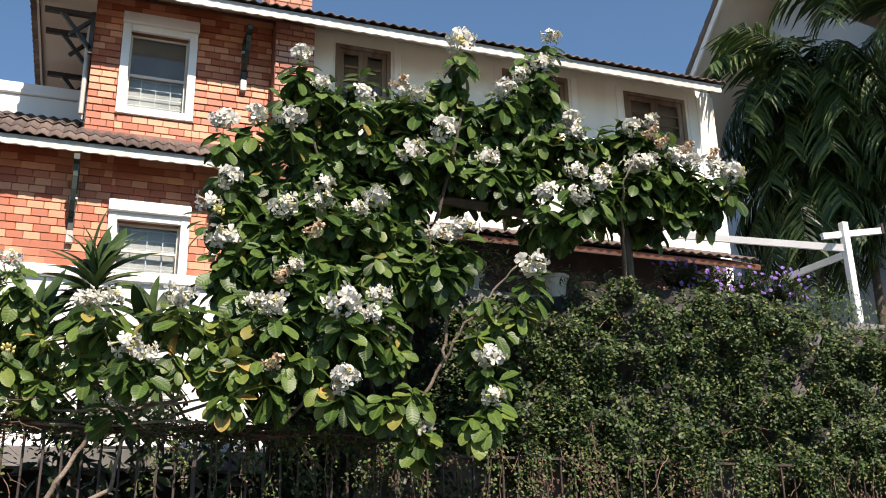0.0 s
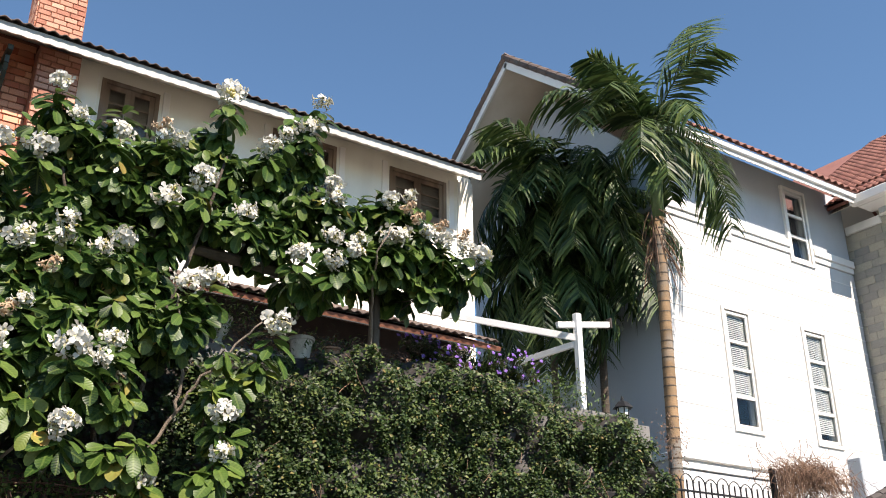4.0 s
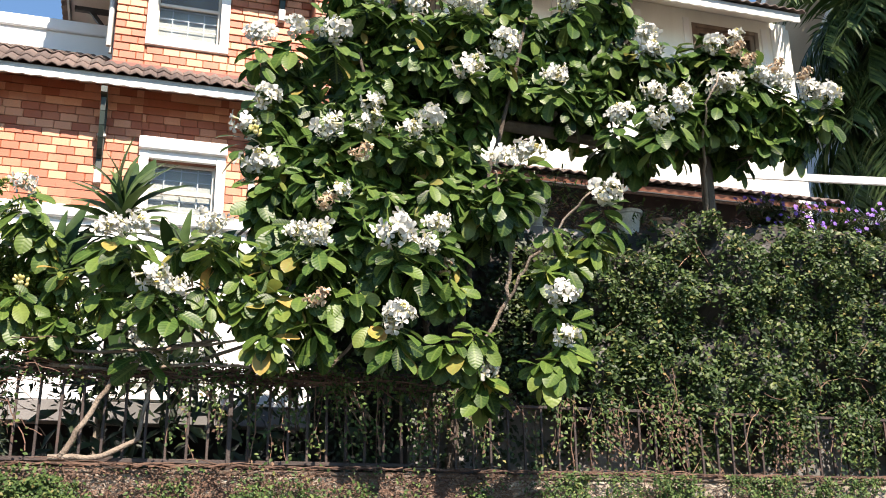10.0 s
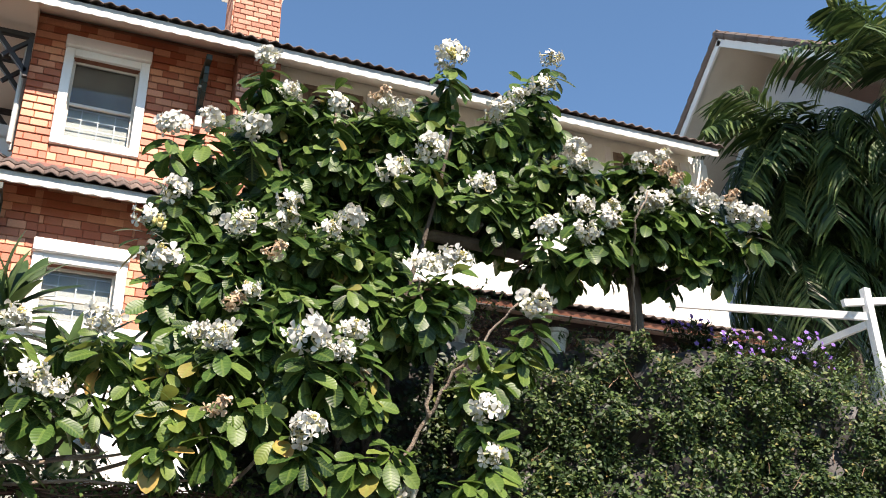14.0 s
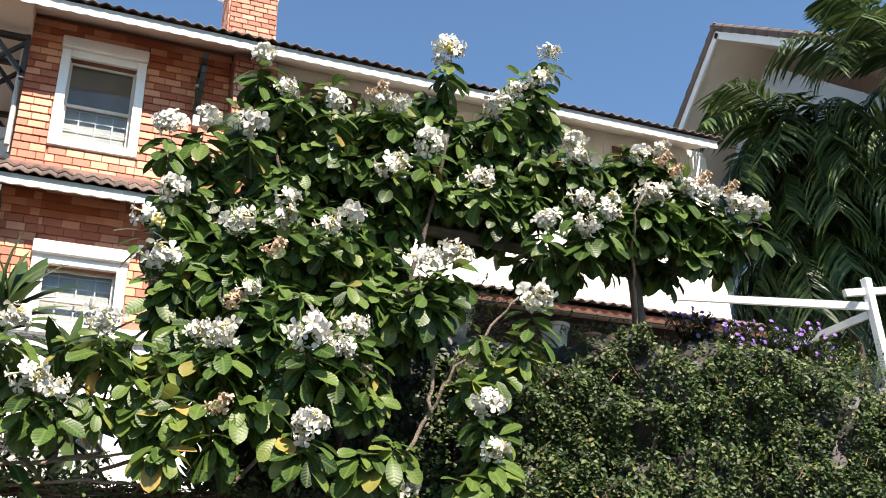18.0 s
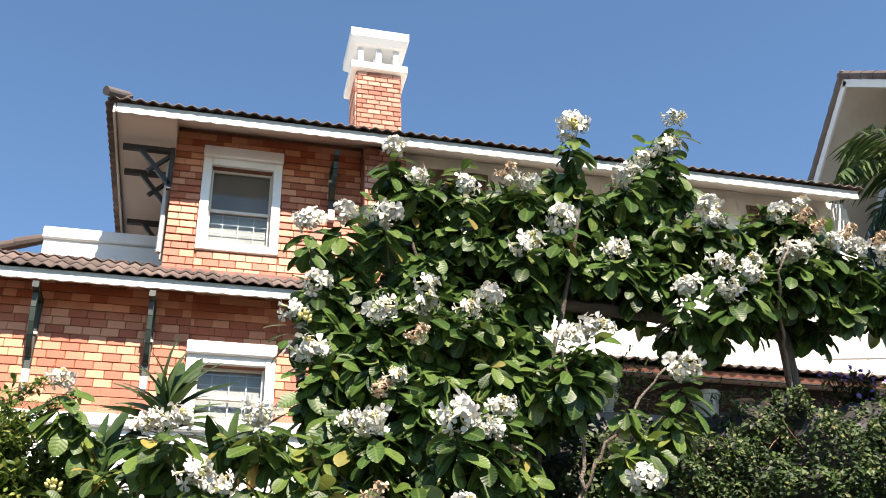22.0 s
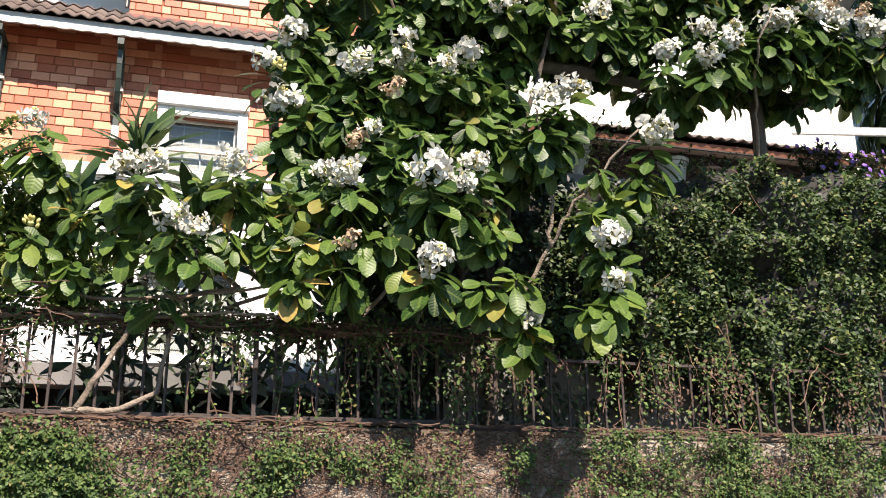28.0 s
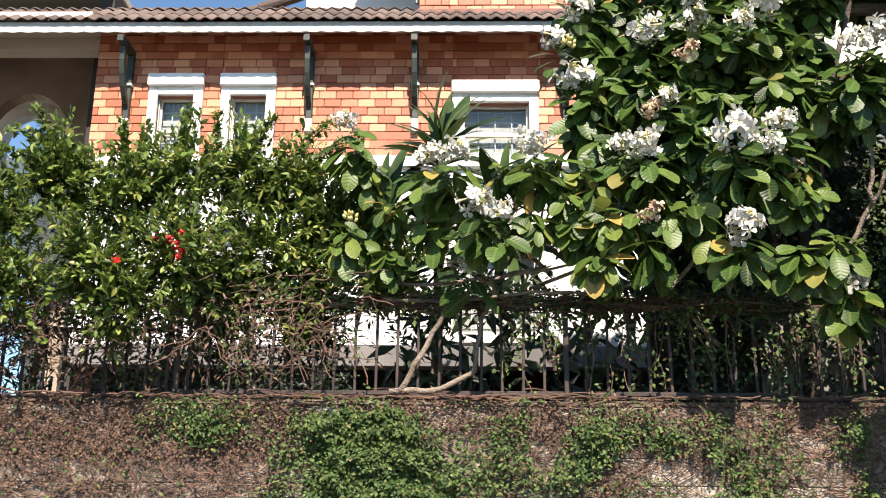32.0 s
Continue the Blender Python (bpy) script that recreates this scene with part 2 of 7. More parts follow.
def leafy(name, stops, rough=0.38, thin=0.28, islands=True, veins=0.0, gloss=0.5, spread=0.0):
    """A leaf: colour by leaf from a ramp of (place, colour), gloss, light through it, side veins along its own axes."""
    m = bpy.data.materials.new(name)
    m.use_nodes = True
    nt = m.node_tree
    n, l = nt.nodes, nt.links
    n.clear()
    out = n.new("ShaderNodeOutputMaterial")
    bsdf = n.new("ShaderNodeBsdfPrincipled")
    geo = n.new("ShaderNodeNewGeometry")
    source = geo.outputs["Random Per Island"] if islands else n.new("ShaderNodeObjectInfo").outputs["Random"]
    ramp = n.new("ShaderNodeValToRGB")
    while len(ramp.color_ramp.elements) < len(stops):
        ramp.color_ramp.elements.new(0.5)
    for e, (p, c) in zip(ramp.color_ramp.elements, stops):
        e.position, e.color = p, (c[0] * 1.1, c[1] * 0.97, c[2] * 1.35, 1) if c[1] > c[0] else (*c, 1)
    l.new(source, ramp.inputs[0])
    tex = n.new("ShaderNodeTexNoise")
    tex.inputs["Scale"].default_value, tex.inputs["Detail"].default_value = 14, 5
    l.new(geo.outputs["Position"], tex.inputs["Vector"])
    mx = n.new("ShaderNodeMix")
    mx.data_type, mx.blend_type = "RGBA", "OVERLAY"
    mx.inputs["Factor"].default_value = 0.45
    l.new(ramp.outputs[0], mx.inputs[6])
    l.new(tex.outputs["Fac"], mx.inputs[7])
    colour = mx.outputs[2]
    bp = n.new("ShaderNodeBump")
    bp.inputs["Strength"].default_value, bp.inputs["Distance"].default_value = 0.3, 0.004
    height = tex.outputs["Fac"]
    if veins:
        uv = n.new("ShaderNodeUVMap")
        uv.uv_map = "leaf"
        sep = n.new("ShaderNodeSeparateXYZ")
        l.new(uv.outputs[0], sep.inputs[0])
        # side veins leave the midrib at a slant
        ab = n.new("ShaderNodeMath")
        ab.operation = "ABSOLUTE"
        l.new(sep.outputs[0], ab.inputs[0])
        sl = n.new("ShaderNodeMath")
        sl.operation = "MULTIPLY_ADD"
        sl.inputs[1].default_value = -0.28
        l.new(ab.outputs[0], sl.inputs[0])
        l.new(sep.outputs[1], sl.inputs[2])
        fr = n.new("ShaderNodeMath")
        fr.operation = "MULTIPLY"
        fr.inputs[1].default_value = 2 * math.pi * 9
        l.new(sl.outputs[0], fr.inputs[0])
        sn = n.new("ShaderNodeMath")
        sn.operation = "SINE"
        l.new(fr.outputs[0], sn.inputs[0])
        height = sn.outputs[0]
        bp.inputs["Strength"].default_value, bp.inputs["Distance"].default_value = veins, 0.003
        vein = n.new("ShaderNodeMath")
        vein.operation = "GREATER_THAN"
        vein.inputs[1].default_value = 0.95
        l.new(sn.outputs[0], vein.inputs[0])
        rib = n.new("ShaderNodeMath")
        rib.operation = "LESS_THAN"
        rib.inputs[1].default_value = 0.07
        l.new(ab.outputs[0], rib.inputs[0])
        both = n.new("ShaderNodeMath")
        both.operation = "MAXIMUM"
        l.new(vein.outputs[0], both.inputs[0])
        l.new(rib.outputs[0], both.inputs[1])
        amount = n.new("ShaderNodeMath")
        amount.operation = "MULTIPLY"
        amount.inputs[1].default_value = 0.3
        l.new(both.outputs[0], amount.inputs[0])
        vm = n.new("ShaderNodeMix")
        vm.data_type = "RGBA"
        l.new(amount.outputs[0], vm.inputs[0])
        l.new(colour, vm.inputs[6])
        vm.inputs[7].default_value = (0.20, 0.27, 0.06, 1)
        colour = vm.outputs[2]
    l.new(height, bp.inputs["Height"])
    l.new(bp.outputs[0], bsdf.inputs["Normal"])
    l.new(colour, bsdf.inputs["Base Color"])
    bsdf.inputs["Roughness"].default_value = rough
    bsdf.inputs["Specular IOR Level"].default_value = gloss
    tr = n.new("ShaderNodeBsdfTranslucent")
    l.new(colour, tr.inputs[0])
    ms = n.new("ShaderNodeMixShader")
    ms.inputs[0].default_value = thin
    l.new(bsdf.outputs[0], ms.inputs[1])
    l.new(tr.outputs[0], ms.inputs[2])
    l.new(ms.outputs[0], out.inputs[0])
    return m


def glass(name, tint):
    m = bpy.data.materials.new(name)
    m.use_nodes = True
    n, l = m.node_tree.nodes, m.node_tree.links
    n.clear()
    out = n.new("ShaderNodeOutputMaterial")
    clear = n.new("ShaderNodeBsdfTransparent")
    clear.inputs[0].default_value = (*tint, 1)
    shine = n.new("ShaderNodeBsdfGlossy")
    shine.inputs["Roughness"].default_value = 0.02
    edge = n.new("ShaderNodeLayerWeight")
    sharp = n.new("ShaderNodeMath")
    sharp.operation = "POWER"
    sharp.inputs[1].default_value = 4.0
    l.new(edge.outputs["Facing"], sharp.inputs[0])
    fres = n.new("ShaderNodeMath")
    fres.operation = "MULTIPLY_ADD"
    fres.inputs[1].default_value, fres.inputs[2].default_value = 0.5, 0.035
    l.new(sharp.outputs[0], fres.inputs[0])
    mx = n.new("ShaderNodeMixShader")
    l.new(fres.outputs[0], mx.inputs[0])
    l.new(clear.outputs[0], mx.inputs[1])
    l.new(shine.outputs[0], mx.inputs[2])
    l.new(mx.outputs[0], out.inputs[0])
    return m


M = dict(
    asphalt=make("asphalt", (0.04, 0.04, 0.042), (0.07, 0.07, 0.068), 0.8, 0.9, 0.5, 90),
    soil=make("soil", (0.05, 0.035, 0.022), (0.10, 0.07, 0.045), 2.0, 0.95, 0.6, 40),
    block=make("wall_block", (0.165, 0.135, 0.105), (0.37, 0.32, 0.255), 5.5, 0.95, 0.8, 38, stain=(0.13, 0.10, 0.075), vary=0.5, bump_dist=0.02),
    paleblock=make("bare_block", (0.18, 0.165, 0.14), (0.28, 0.265, 0.23), 3.0, 0.95, 0.8, 38, stain=(0.17, 0.14, 0.11), vary=0.5, bump_dist=0.02, stain_cut=0.58),
    blockmass=make("wall_block_rest", (0.165, 0.135, 0.105), (0.37, 0.32, 0.255), 5.5, 0.95, 0.8, 38, stain=(0.13, 0.10, 0.075), vary=0.5, islands=True, bump_dist=0.02),
    mortar=make("mortar", (0.075, 0.055, 0.04), (0.19, 0.15, 0.115), 5, 0.95, 0.6, 60),
    brick=make("facing_tile", (0.35, 0.095, 0.042), (0.60, 0.265, 0.145), 0.6, 0.55, 0.35, 70, vary=0.85, gloss=0.4),
    brickmass=make("facing_tile_rest", (0.35, 0.095, 0.042), (0.60, 0.265, 0.145), 0.6, 0.55, 0.35, 70, vary=0.85, islands=True, gloss=0.4),
    chimbrick=make("chimney_brick", (0.32, 0.13, 0.085), (0.56, 0.31, 0.22), 1.2, 0.85, 0.6, 60, stain=(0.22, 0.10, 0.07), vary=0.7, stain_cut=0.62),
    joint=make("brick_joint", (0.20, 0.075, 0.042), (0.30, 0.125, 0.075), 6, 0.95, 0.5, 60),
    white=make("white_paint", (0.74, 0.74, 0.72), (0.82, 0.82, 0.80), 1.3, 0.6, 0.1, 80, stain=(0.62, 0.61, 0.57), stain_cut=0.66, streak=4),
    cream=make("cream_render", (0.78, 0.75, 0.66), (0.84, 0.82, 0.74), 1.1, 0.85, 0.25, 110, stain=(0.55, 0.52, 0.45), streak=5, stain_cut=0.64),
    trim=make("window_trim", (0.78, 0.755, 0.71), (0.84, 0.82, 0.78), 2.5, 0.5, 0.08, 60, stain=(0.63, 0.61, 0.56), stain_cut=0.67, streak=4),
    fascia=make("fascia_board", (0.42, 0.42, 0.39), (0.55, 0.54, 0.50), 3, 0.6, 0.15, 60, stain=(0.33, 0.32, 0.29), streak=3),
    soffit=make("soffit_paint", (0.58, 0.53, 0.45), (0.66, 0.61, 0.53), 1.0, 0.8, 0.15, 80, stain=(0.50, 0.44, 0.36), stain_cut=0.63),
    rooftile=make("roof_tile", (0.08, 0.058, 0.050), (0.16, 0.115, 0.095), 1.8, 0.85, 0.5, 45, stain=(0.13, 0.11, 0.095), vary=0.5),
    redtile=make("red_roof_tile", (0.17, 0.065, 0.048), (0.28, 0.12, 0.09), 1.4, 0.75, 0.3, 45, stain=(0.22, 0.08, 0.06), vary=0.5),
    darktile=make("grey_roof_tile", (0.055, 0.047, 0.043), (0.12, 0.10, 0.092), 1.5, 0.8, 0.4, 45, stain=(0.05, 0.045, 0.04), vary=0.5),
    green=make("dark_green_timber", (0.012, 0.022, 0.016), (0.03, 0.045, 0.034), 4, 0.5, 0.2, 60),
    # near-black timber; also paints shade under the canopy and in the hedge
    timber_and_shade=make("dark_timber_and_shade", (0.015, 0.013, 0.012), (0.035, 0.03, 0.027), 4, 0.6, 0.3, 50),
    wood=make("brown_window_timber", (0.13, 0.085, 0.055), (0.26, 0.185, 0.13), 5, 0.7, 0.4, 60, stain=(0.30, 0.26, 0.21), streak=6),
    iron=make("rusty_iron", (0.025, 0.018, 0.016), (0.06, 0.042, 0.035), 6, 0.65, 0.4, 80, stain=(0.10, 0.05, 0.03), metal=0.2),
    blackiron=make("black_iron", (0.01, 0.01, 0.011), (0.025, 0.025, 0.026), 6, 0.5, 0.3, 80, metal=0.4),
    steel=make("white_steel", (0.72, 0.72, 0.70), (0.80, 0.80, 0.78), 4, 0.45, 0.15, 60, stain=(0.22, 0.10, 0.05), stain_cut=0.69),
    dark=make("unlit_room_shade", (0.018, 0.018, 0.02), (0.03, 0.03, 0.032), 2, 0.9, 0.0, 20),
    blind=make("brown_blind", (0.24, 0.175, 0.13), (0.31, 0.24, 0.185), 3, 0.8, 0.1, 80),
    slat=make("grey_blind", (0.62, 0.62, 0.60), (0.72, 0.72, 0.70), 3, 0.6, 0.05, 80),
    curtain=make("pale_curtain", (0.40, 0.40, 0.37), (0.55, 0.54, 0.50), 3, 0.9, 0.1, 60),
    grille=make("white_grille", (0.6, 0.62, 0.64), (0.68, 0.7, 0.72), 5, 0.5, 0.05, 60),
    pane=glass("window_glass", (0.82, 0.85, 0.85)),
    siding=make("white_siding", (0.56, 0.555, 0.54), (0.61, 0.605, 0.59), 0.9, 0.6, 0.08, 80, stain=(0.53, 0.525, 0.51), stain_cut=0.66, streak=4),
    greypaint=make("grey_blue_paint", (0.42, 0.45, 0.49), (0.50, 0.53, 0.56), 0.8, 0.75, 0.15, 90, stain=(0.38, 0.40, 0.42), streak=4),
    bluesiding=make("blue_grey_siding", (0.42, 0.47, 0.52), (0.52, 0.57, 0.61), 0.9, 0.6, 0.1, 90, vary=0.3),
    slate=make("slate_cladding", (0.25, 0.245, 0.225), (0.43, 0.39, 0.31), 0.9, 0.8, 0.5, 40, stain=(0.29, 0.28, 0.25), vary=0.55, stain_cut=0.58),
    plaster=make("grey_plaster", (0.13, 0.125, 0.12), (0.23, 0.22, 0.21), 1.2, 0.9, 0.4, 60, stain=(0.11, 0.11, 0.10), streak=3, stain_cut=0.55),
    # stained plaster, blackened so that its colour carries the shade
    shadeplaster=make("shade_dark_stained_plaster", (0.022, 0.02, 0.018), (0.05, 0.045, 0.04), 1.0, 0.9, 0.5, 50, stain=(0.085, 0.07, 0.06), stain_cut=0.6),
    terracotta=make("terracotta", (0.32, 0.17, 0.10), (0.46, 0.29, 0.20), 6, 0.85, 0.4, 60, stain=(0.5, 0.45, 0.38)),
    urn=make("pale_stone", (0.50, 0.48, 0.43), (0.64, 0.62, 0.57), 6, 0.85, 0.5, 60, stain=(0.30, 0.29, 0.25)),
    brownplaster=make("brown_plaster", (0.28, 0.22, 0.155), (0.38, 0.31, 0.23), 1.5, 0.9, 0.3, 60, stain=(0.15, 0.11, 0.08)),
    # plaster with brown stains, its shade put in as near-black colour
    deepshadeplaster=make("deep_shade_stained_plaster", (0.010, 0.009, 0.008), (0.026, 0.022, 0.019), 1.0, 0.9, 0.5, 50, stain=(0.055, 0.044, 0.036), stain_cut=0.62),
    log=make("weathered_log", (0.06, 0.047, 0.035), (0.14, 0.115, 0.09), 5, 0.9, 0.8, 45, stain=(0.07, 0.055, 0.045), streak=3),
    bark=make("vine_bark", (0.15, 0.115, 0.085), (0.30, 0.245, 0.19), 7, 0.9, 0.9, 55, stain=(0.09, 0.07, 0.05), bump_dist=0.02),
    darkbark=make("dark_bark", (0.05, 0.038, 0.028), (0.11, 0.085, 0.065), 7, 0.9, 0.9, 55, bump_dist=0.02),
    palmbark=make("palm_trunk", (0.15, 0.10, 0.055), (0.31, 0.20, 0.105), 3, 0.85, 0.6, 50, stain=(0.20, 0.19, 0.17), stain_cut=0.55),
    crownshaft=make("palm_crownshaft", (0.10, 0.16, 0.06), (0.17, 0.24, 0.09), 3, 0.5, 0.2, 40),
    twig=make("dry_vine", (0.052, 0.030, 0.021), (0.16, 0.092, 0.062), 5, 0.9, 0.4, 60, vary=0.6, islands=True),
    drytwig=make("dead_creeper", (0.10, 0.055, 0.035), (0.25, 0.155, 0.10), 5, 0.9, 0.4, 60, vary=0.6, islands=True),
)
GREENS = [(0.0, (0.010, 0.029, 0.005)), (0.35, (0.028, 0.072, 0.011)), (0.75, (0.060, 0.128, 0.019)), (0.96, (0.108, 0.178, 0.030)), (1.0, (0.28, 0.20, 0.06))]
# lighter tones for low leaves: sunlight put into the colour, a few yellowing
SUN_TONES = [(0.0, (0.016, 0.042, 0.006)), (0.40, (0.045, 0.100, 0.013)), (0.86, (0.100, 0.175, 0.023)), (0.955, (0.20, 0.25, 0.04)), (1.0, (0.52, 0.30, 0.09))]
M.update(
    leaf=leafy("vine_leaf", GREENS, rough=0.40, thin=0.30, veins=0.2, gloss=0.3),
    leafone=leafy("vine_leaf_single", GREENS, rough=0.40, thin=0.25, islands=False, veins=0.2, gloss=0.3),
    lowleaf=leafy("sun_paled_leaf", SUN_TONES, rough=0.42, veins=0.16, gloss=0.3),
    lowleafone=leafy("sun_paled_leaf_single", SUN_TONES, rough=0.42, islands=False, veins=0.16, gloss=0.3),
    hedge=leafy("creeper_leaf", [(0, (0.011, 0.027, 0.006)), (0.45, (0.030, 0.064, 0.012)), (0.8, (0.062, 0.112, 0.020)), (0.97, (0.12, 0.16, 0.034)), (1, (0.22, 0.16, 0.06))], rough=0.5, thin=0.22, gloss=0.3),
    ivy=leafy("ivy_leaf", [(0, (0.022, 0.050, 0.010)), (0.5, (0.056, 0.112, 0.020)), (0.92, (0.112, 0.18, 0.036)), (1, (0.17, 0.14, 0.05))], rough=0.55, thin=0.2, gloss=0.25),
    brownleaf=leafy("withered_leaf", [(0, (0.045, 0.024, 0.015)), (0.6, (0.115, 0.066, 0.042)), (1, (0.22, 0.14, 0.09))], rough=0.8, thin=0.2),
    # dark leaf tone with shade put into the colour, for inner and low leaves
    shade=leafy("shade_dark_leaf", [(0, (0.010, 0.022, 0.006)), (1, (0.03, 0.055, 0.014))], rough=0.5, thin=0.15),
    shrub=leafy("shrub_leaf", [(0, (0.034, 0.074, 0.010)), (0.45, (0.095, 0.172, 0.022)), (0.85, (0.19, 0.285, 0.042)), (1, (0.32, 0.36, 0.07))], rough=0.42, thin=0.35),
    palmleaf=leafy("palm_leaf", [(0, (0.016, 0.040, 0.009)), (0.55, (0.045, 0.092, 0.018)), (0.93, (0.11, 0.175, 0.038)), (1, (0.26, 0.24, 0.11))], rough=0.45, thin=0.25, gloss=0.35),
    spear=leafy("spear_leaf", [(0, (0.015, 0.036, 0.008)), (0.6, (0.035, 0.075, 0.015)), (1, (0.085, 0.14, 0.035))], rough=0.42, thin=0.15, gloss=0.25, islands=False),
    petal=leafy("white_petal", [(0, (0.52, 0.515, 0.46)), (1, (0.64, 0.635, 0.59))], rough=0.6, thin=0.25),
    throat=leafy("cream_throat", [(0, (0.50, 0.46, 0.22)), (1, (0.58, 0.55, 0.34))], rough=0.6, thin=0.2),
    bud=leafy("yellow_bud", [(0, (0.62, 0.52, 0.12)), (1, (0.74, 0.68, 0.34))], rough=0.5, thin=0.2),
    spent=leafy("spent_flower", [(0, (0.32, 0.20, 0.11)), (1, (0.62, 0.50, 0.36))], rough=0.8, thin=0.2),
    purple=leafy("purple_petal", [(0, (0.12, 0.045, 0.33)), (1, (0.27, 0.14, 0.52))], rough=0.6, thin=0.3),
    red=leafy("red_petal", [(0, (0.50, 0.012, 0.012)), (1, (0.68, 0.03, 0.02))], rough=0.5, thin=0.2),
)

# ------------------------------------------------------------------ ground and retaining wall
GZ, TOP = -0.35, 2.12           # street level; top of the retaining wall
solo("ground", Geo().box(-1200, 1200, -1200, 1200, GZ - 0.3, GZ), M["asphalt"], "grey asphalt street below the garden wall", "street", "structure")
solo("garden_ground", Geo().box(-9, 34, 8.2, 40, GZ, 2.06), M["soil"], "dark soil of the raised garden behind the wall", "ground", "structure")
retaining = solo("wall_retaining", Geo().box(-9, 14.9, 8.0, 8.3, GZ, TOP - 0.03), M["mortar"], "weathered concrete block wall overgrown with creeper", "wall", "structure")
solo("wall_coping", Geo().soft(-9, 14.9, 7.96, 8.32, TOP - 0.03, TOP + 0.015, 0.012), M["mortar"], "worn mortar coping on the garden wall", "coping", "structure")

# ------------------------------------------------------------------ roof tile shapes
def tile_mesh(name, w, long, high, thick=0.018, mat=None):
    """One curved roof tile: across x, up the slope along y."""
    g = Geo()
    n = 8
    prof = []
    for k in range(n + 1):
        a = k / n
        prof.append((a * w, high * (0.5 - 0.5 * math.cos(2 * math.pi * a)) if a < 0.62 else high * (0.5 - 0.5 * math.cos(2 * math.pi * a)) * 0.9))
    v, f = [], []
    for y, lift in ((0, thick), (long, 0.0)):
        for x, z in prof:
            v.append((x, y, z + lift))
        for x, z in prof:
            v.append((x, y, z + lift - thick))
    m = n + 1
    for k in range(n):
        f.append((k, k + 1, 2 * m + k + 1, 2 * m + k))
        f.append((m + k, 3 * m + k, 3 * m + k + 1, m + k + 1))
        f.append((k, m + k, m + k + 1, k + 1))
    f.append((0, 2 * m, 3 * m, m))
    f.append((n, m + n, 3 * m + n, 2 * m + n))
    me = g.add(v, f).mesh(name)
    me.polygons.foreach_set("use_smooth", [True] * len(me.polygons))
    me.materials.append(mat)
    return me


def lay_tiles(me, start, along, up, cols, rows, w, long, parent, skip=None):
    """Courses of tiles from a corner: along the eave, up the slope."""
    along, up = Vector(along).normalized(), Vector(up).normalized()
    normal = along.cross(up)
    if normal.z < 0:
        normal = -normal
    r = Matrix((along, up, normal)).transposed().to_4x4()
    for i in range(rows):
        for k in range(cols):
            if skip and skip(i, k):
                continue
            p = Vector(start) + along * (k * w) + up * (i * long * 0.88) + normal * rnd.uniform(-0.003, 0.004)
            piece("roof_tile", me, Matrix.Translation(p) @ r @ Matrix.Rotation(rnd.uniform(-0.012, 0.012), 4, "Z"), parent)


def scallop(x0, x1, y, z0, z1, step=0.2, thick=0.025):
    """A fascia board along x with a scalloped lower edge."""
    n = max(1, round((x1 - x0) / step)) * 6
    v, f = [], []
    for k in range(n + 1):
        x, z = x0 + (x1 - x0) * k / n, z0 - 0.014 * abs(math.sin(math.pi * k / 6))
        v += [(x, y, z), (x, y, z1), (x, y + thick, z), (x, y + thick, z1)]
    for k in range(n):
        a = 4 * k
        f += [(a, a + 4, a + 5, a + 1), (a + 6, a + 2, a + 3, a + 7), (a, a + 2, a + 6, a + 4), (a + 1, a + 5, a + 7, a + 3)]
    f += [(0, 1, 3, 2), (4 * n, 4 * n + 2, 4 * n + 3, 4 * n + 1)]
    return Geo().add(v, f)


# ------------------------------------------------------------------ brick house
house = base("brick_house", 2.0, 11.9, 2.1, "orange brick-tiled house with white wing and tiled eaves", "house")
FY = 11.85


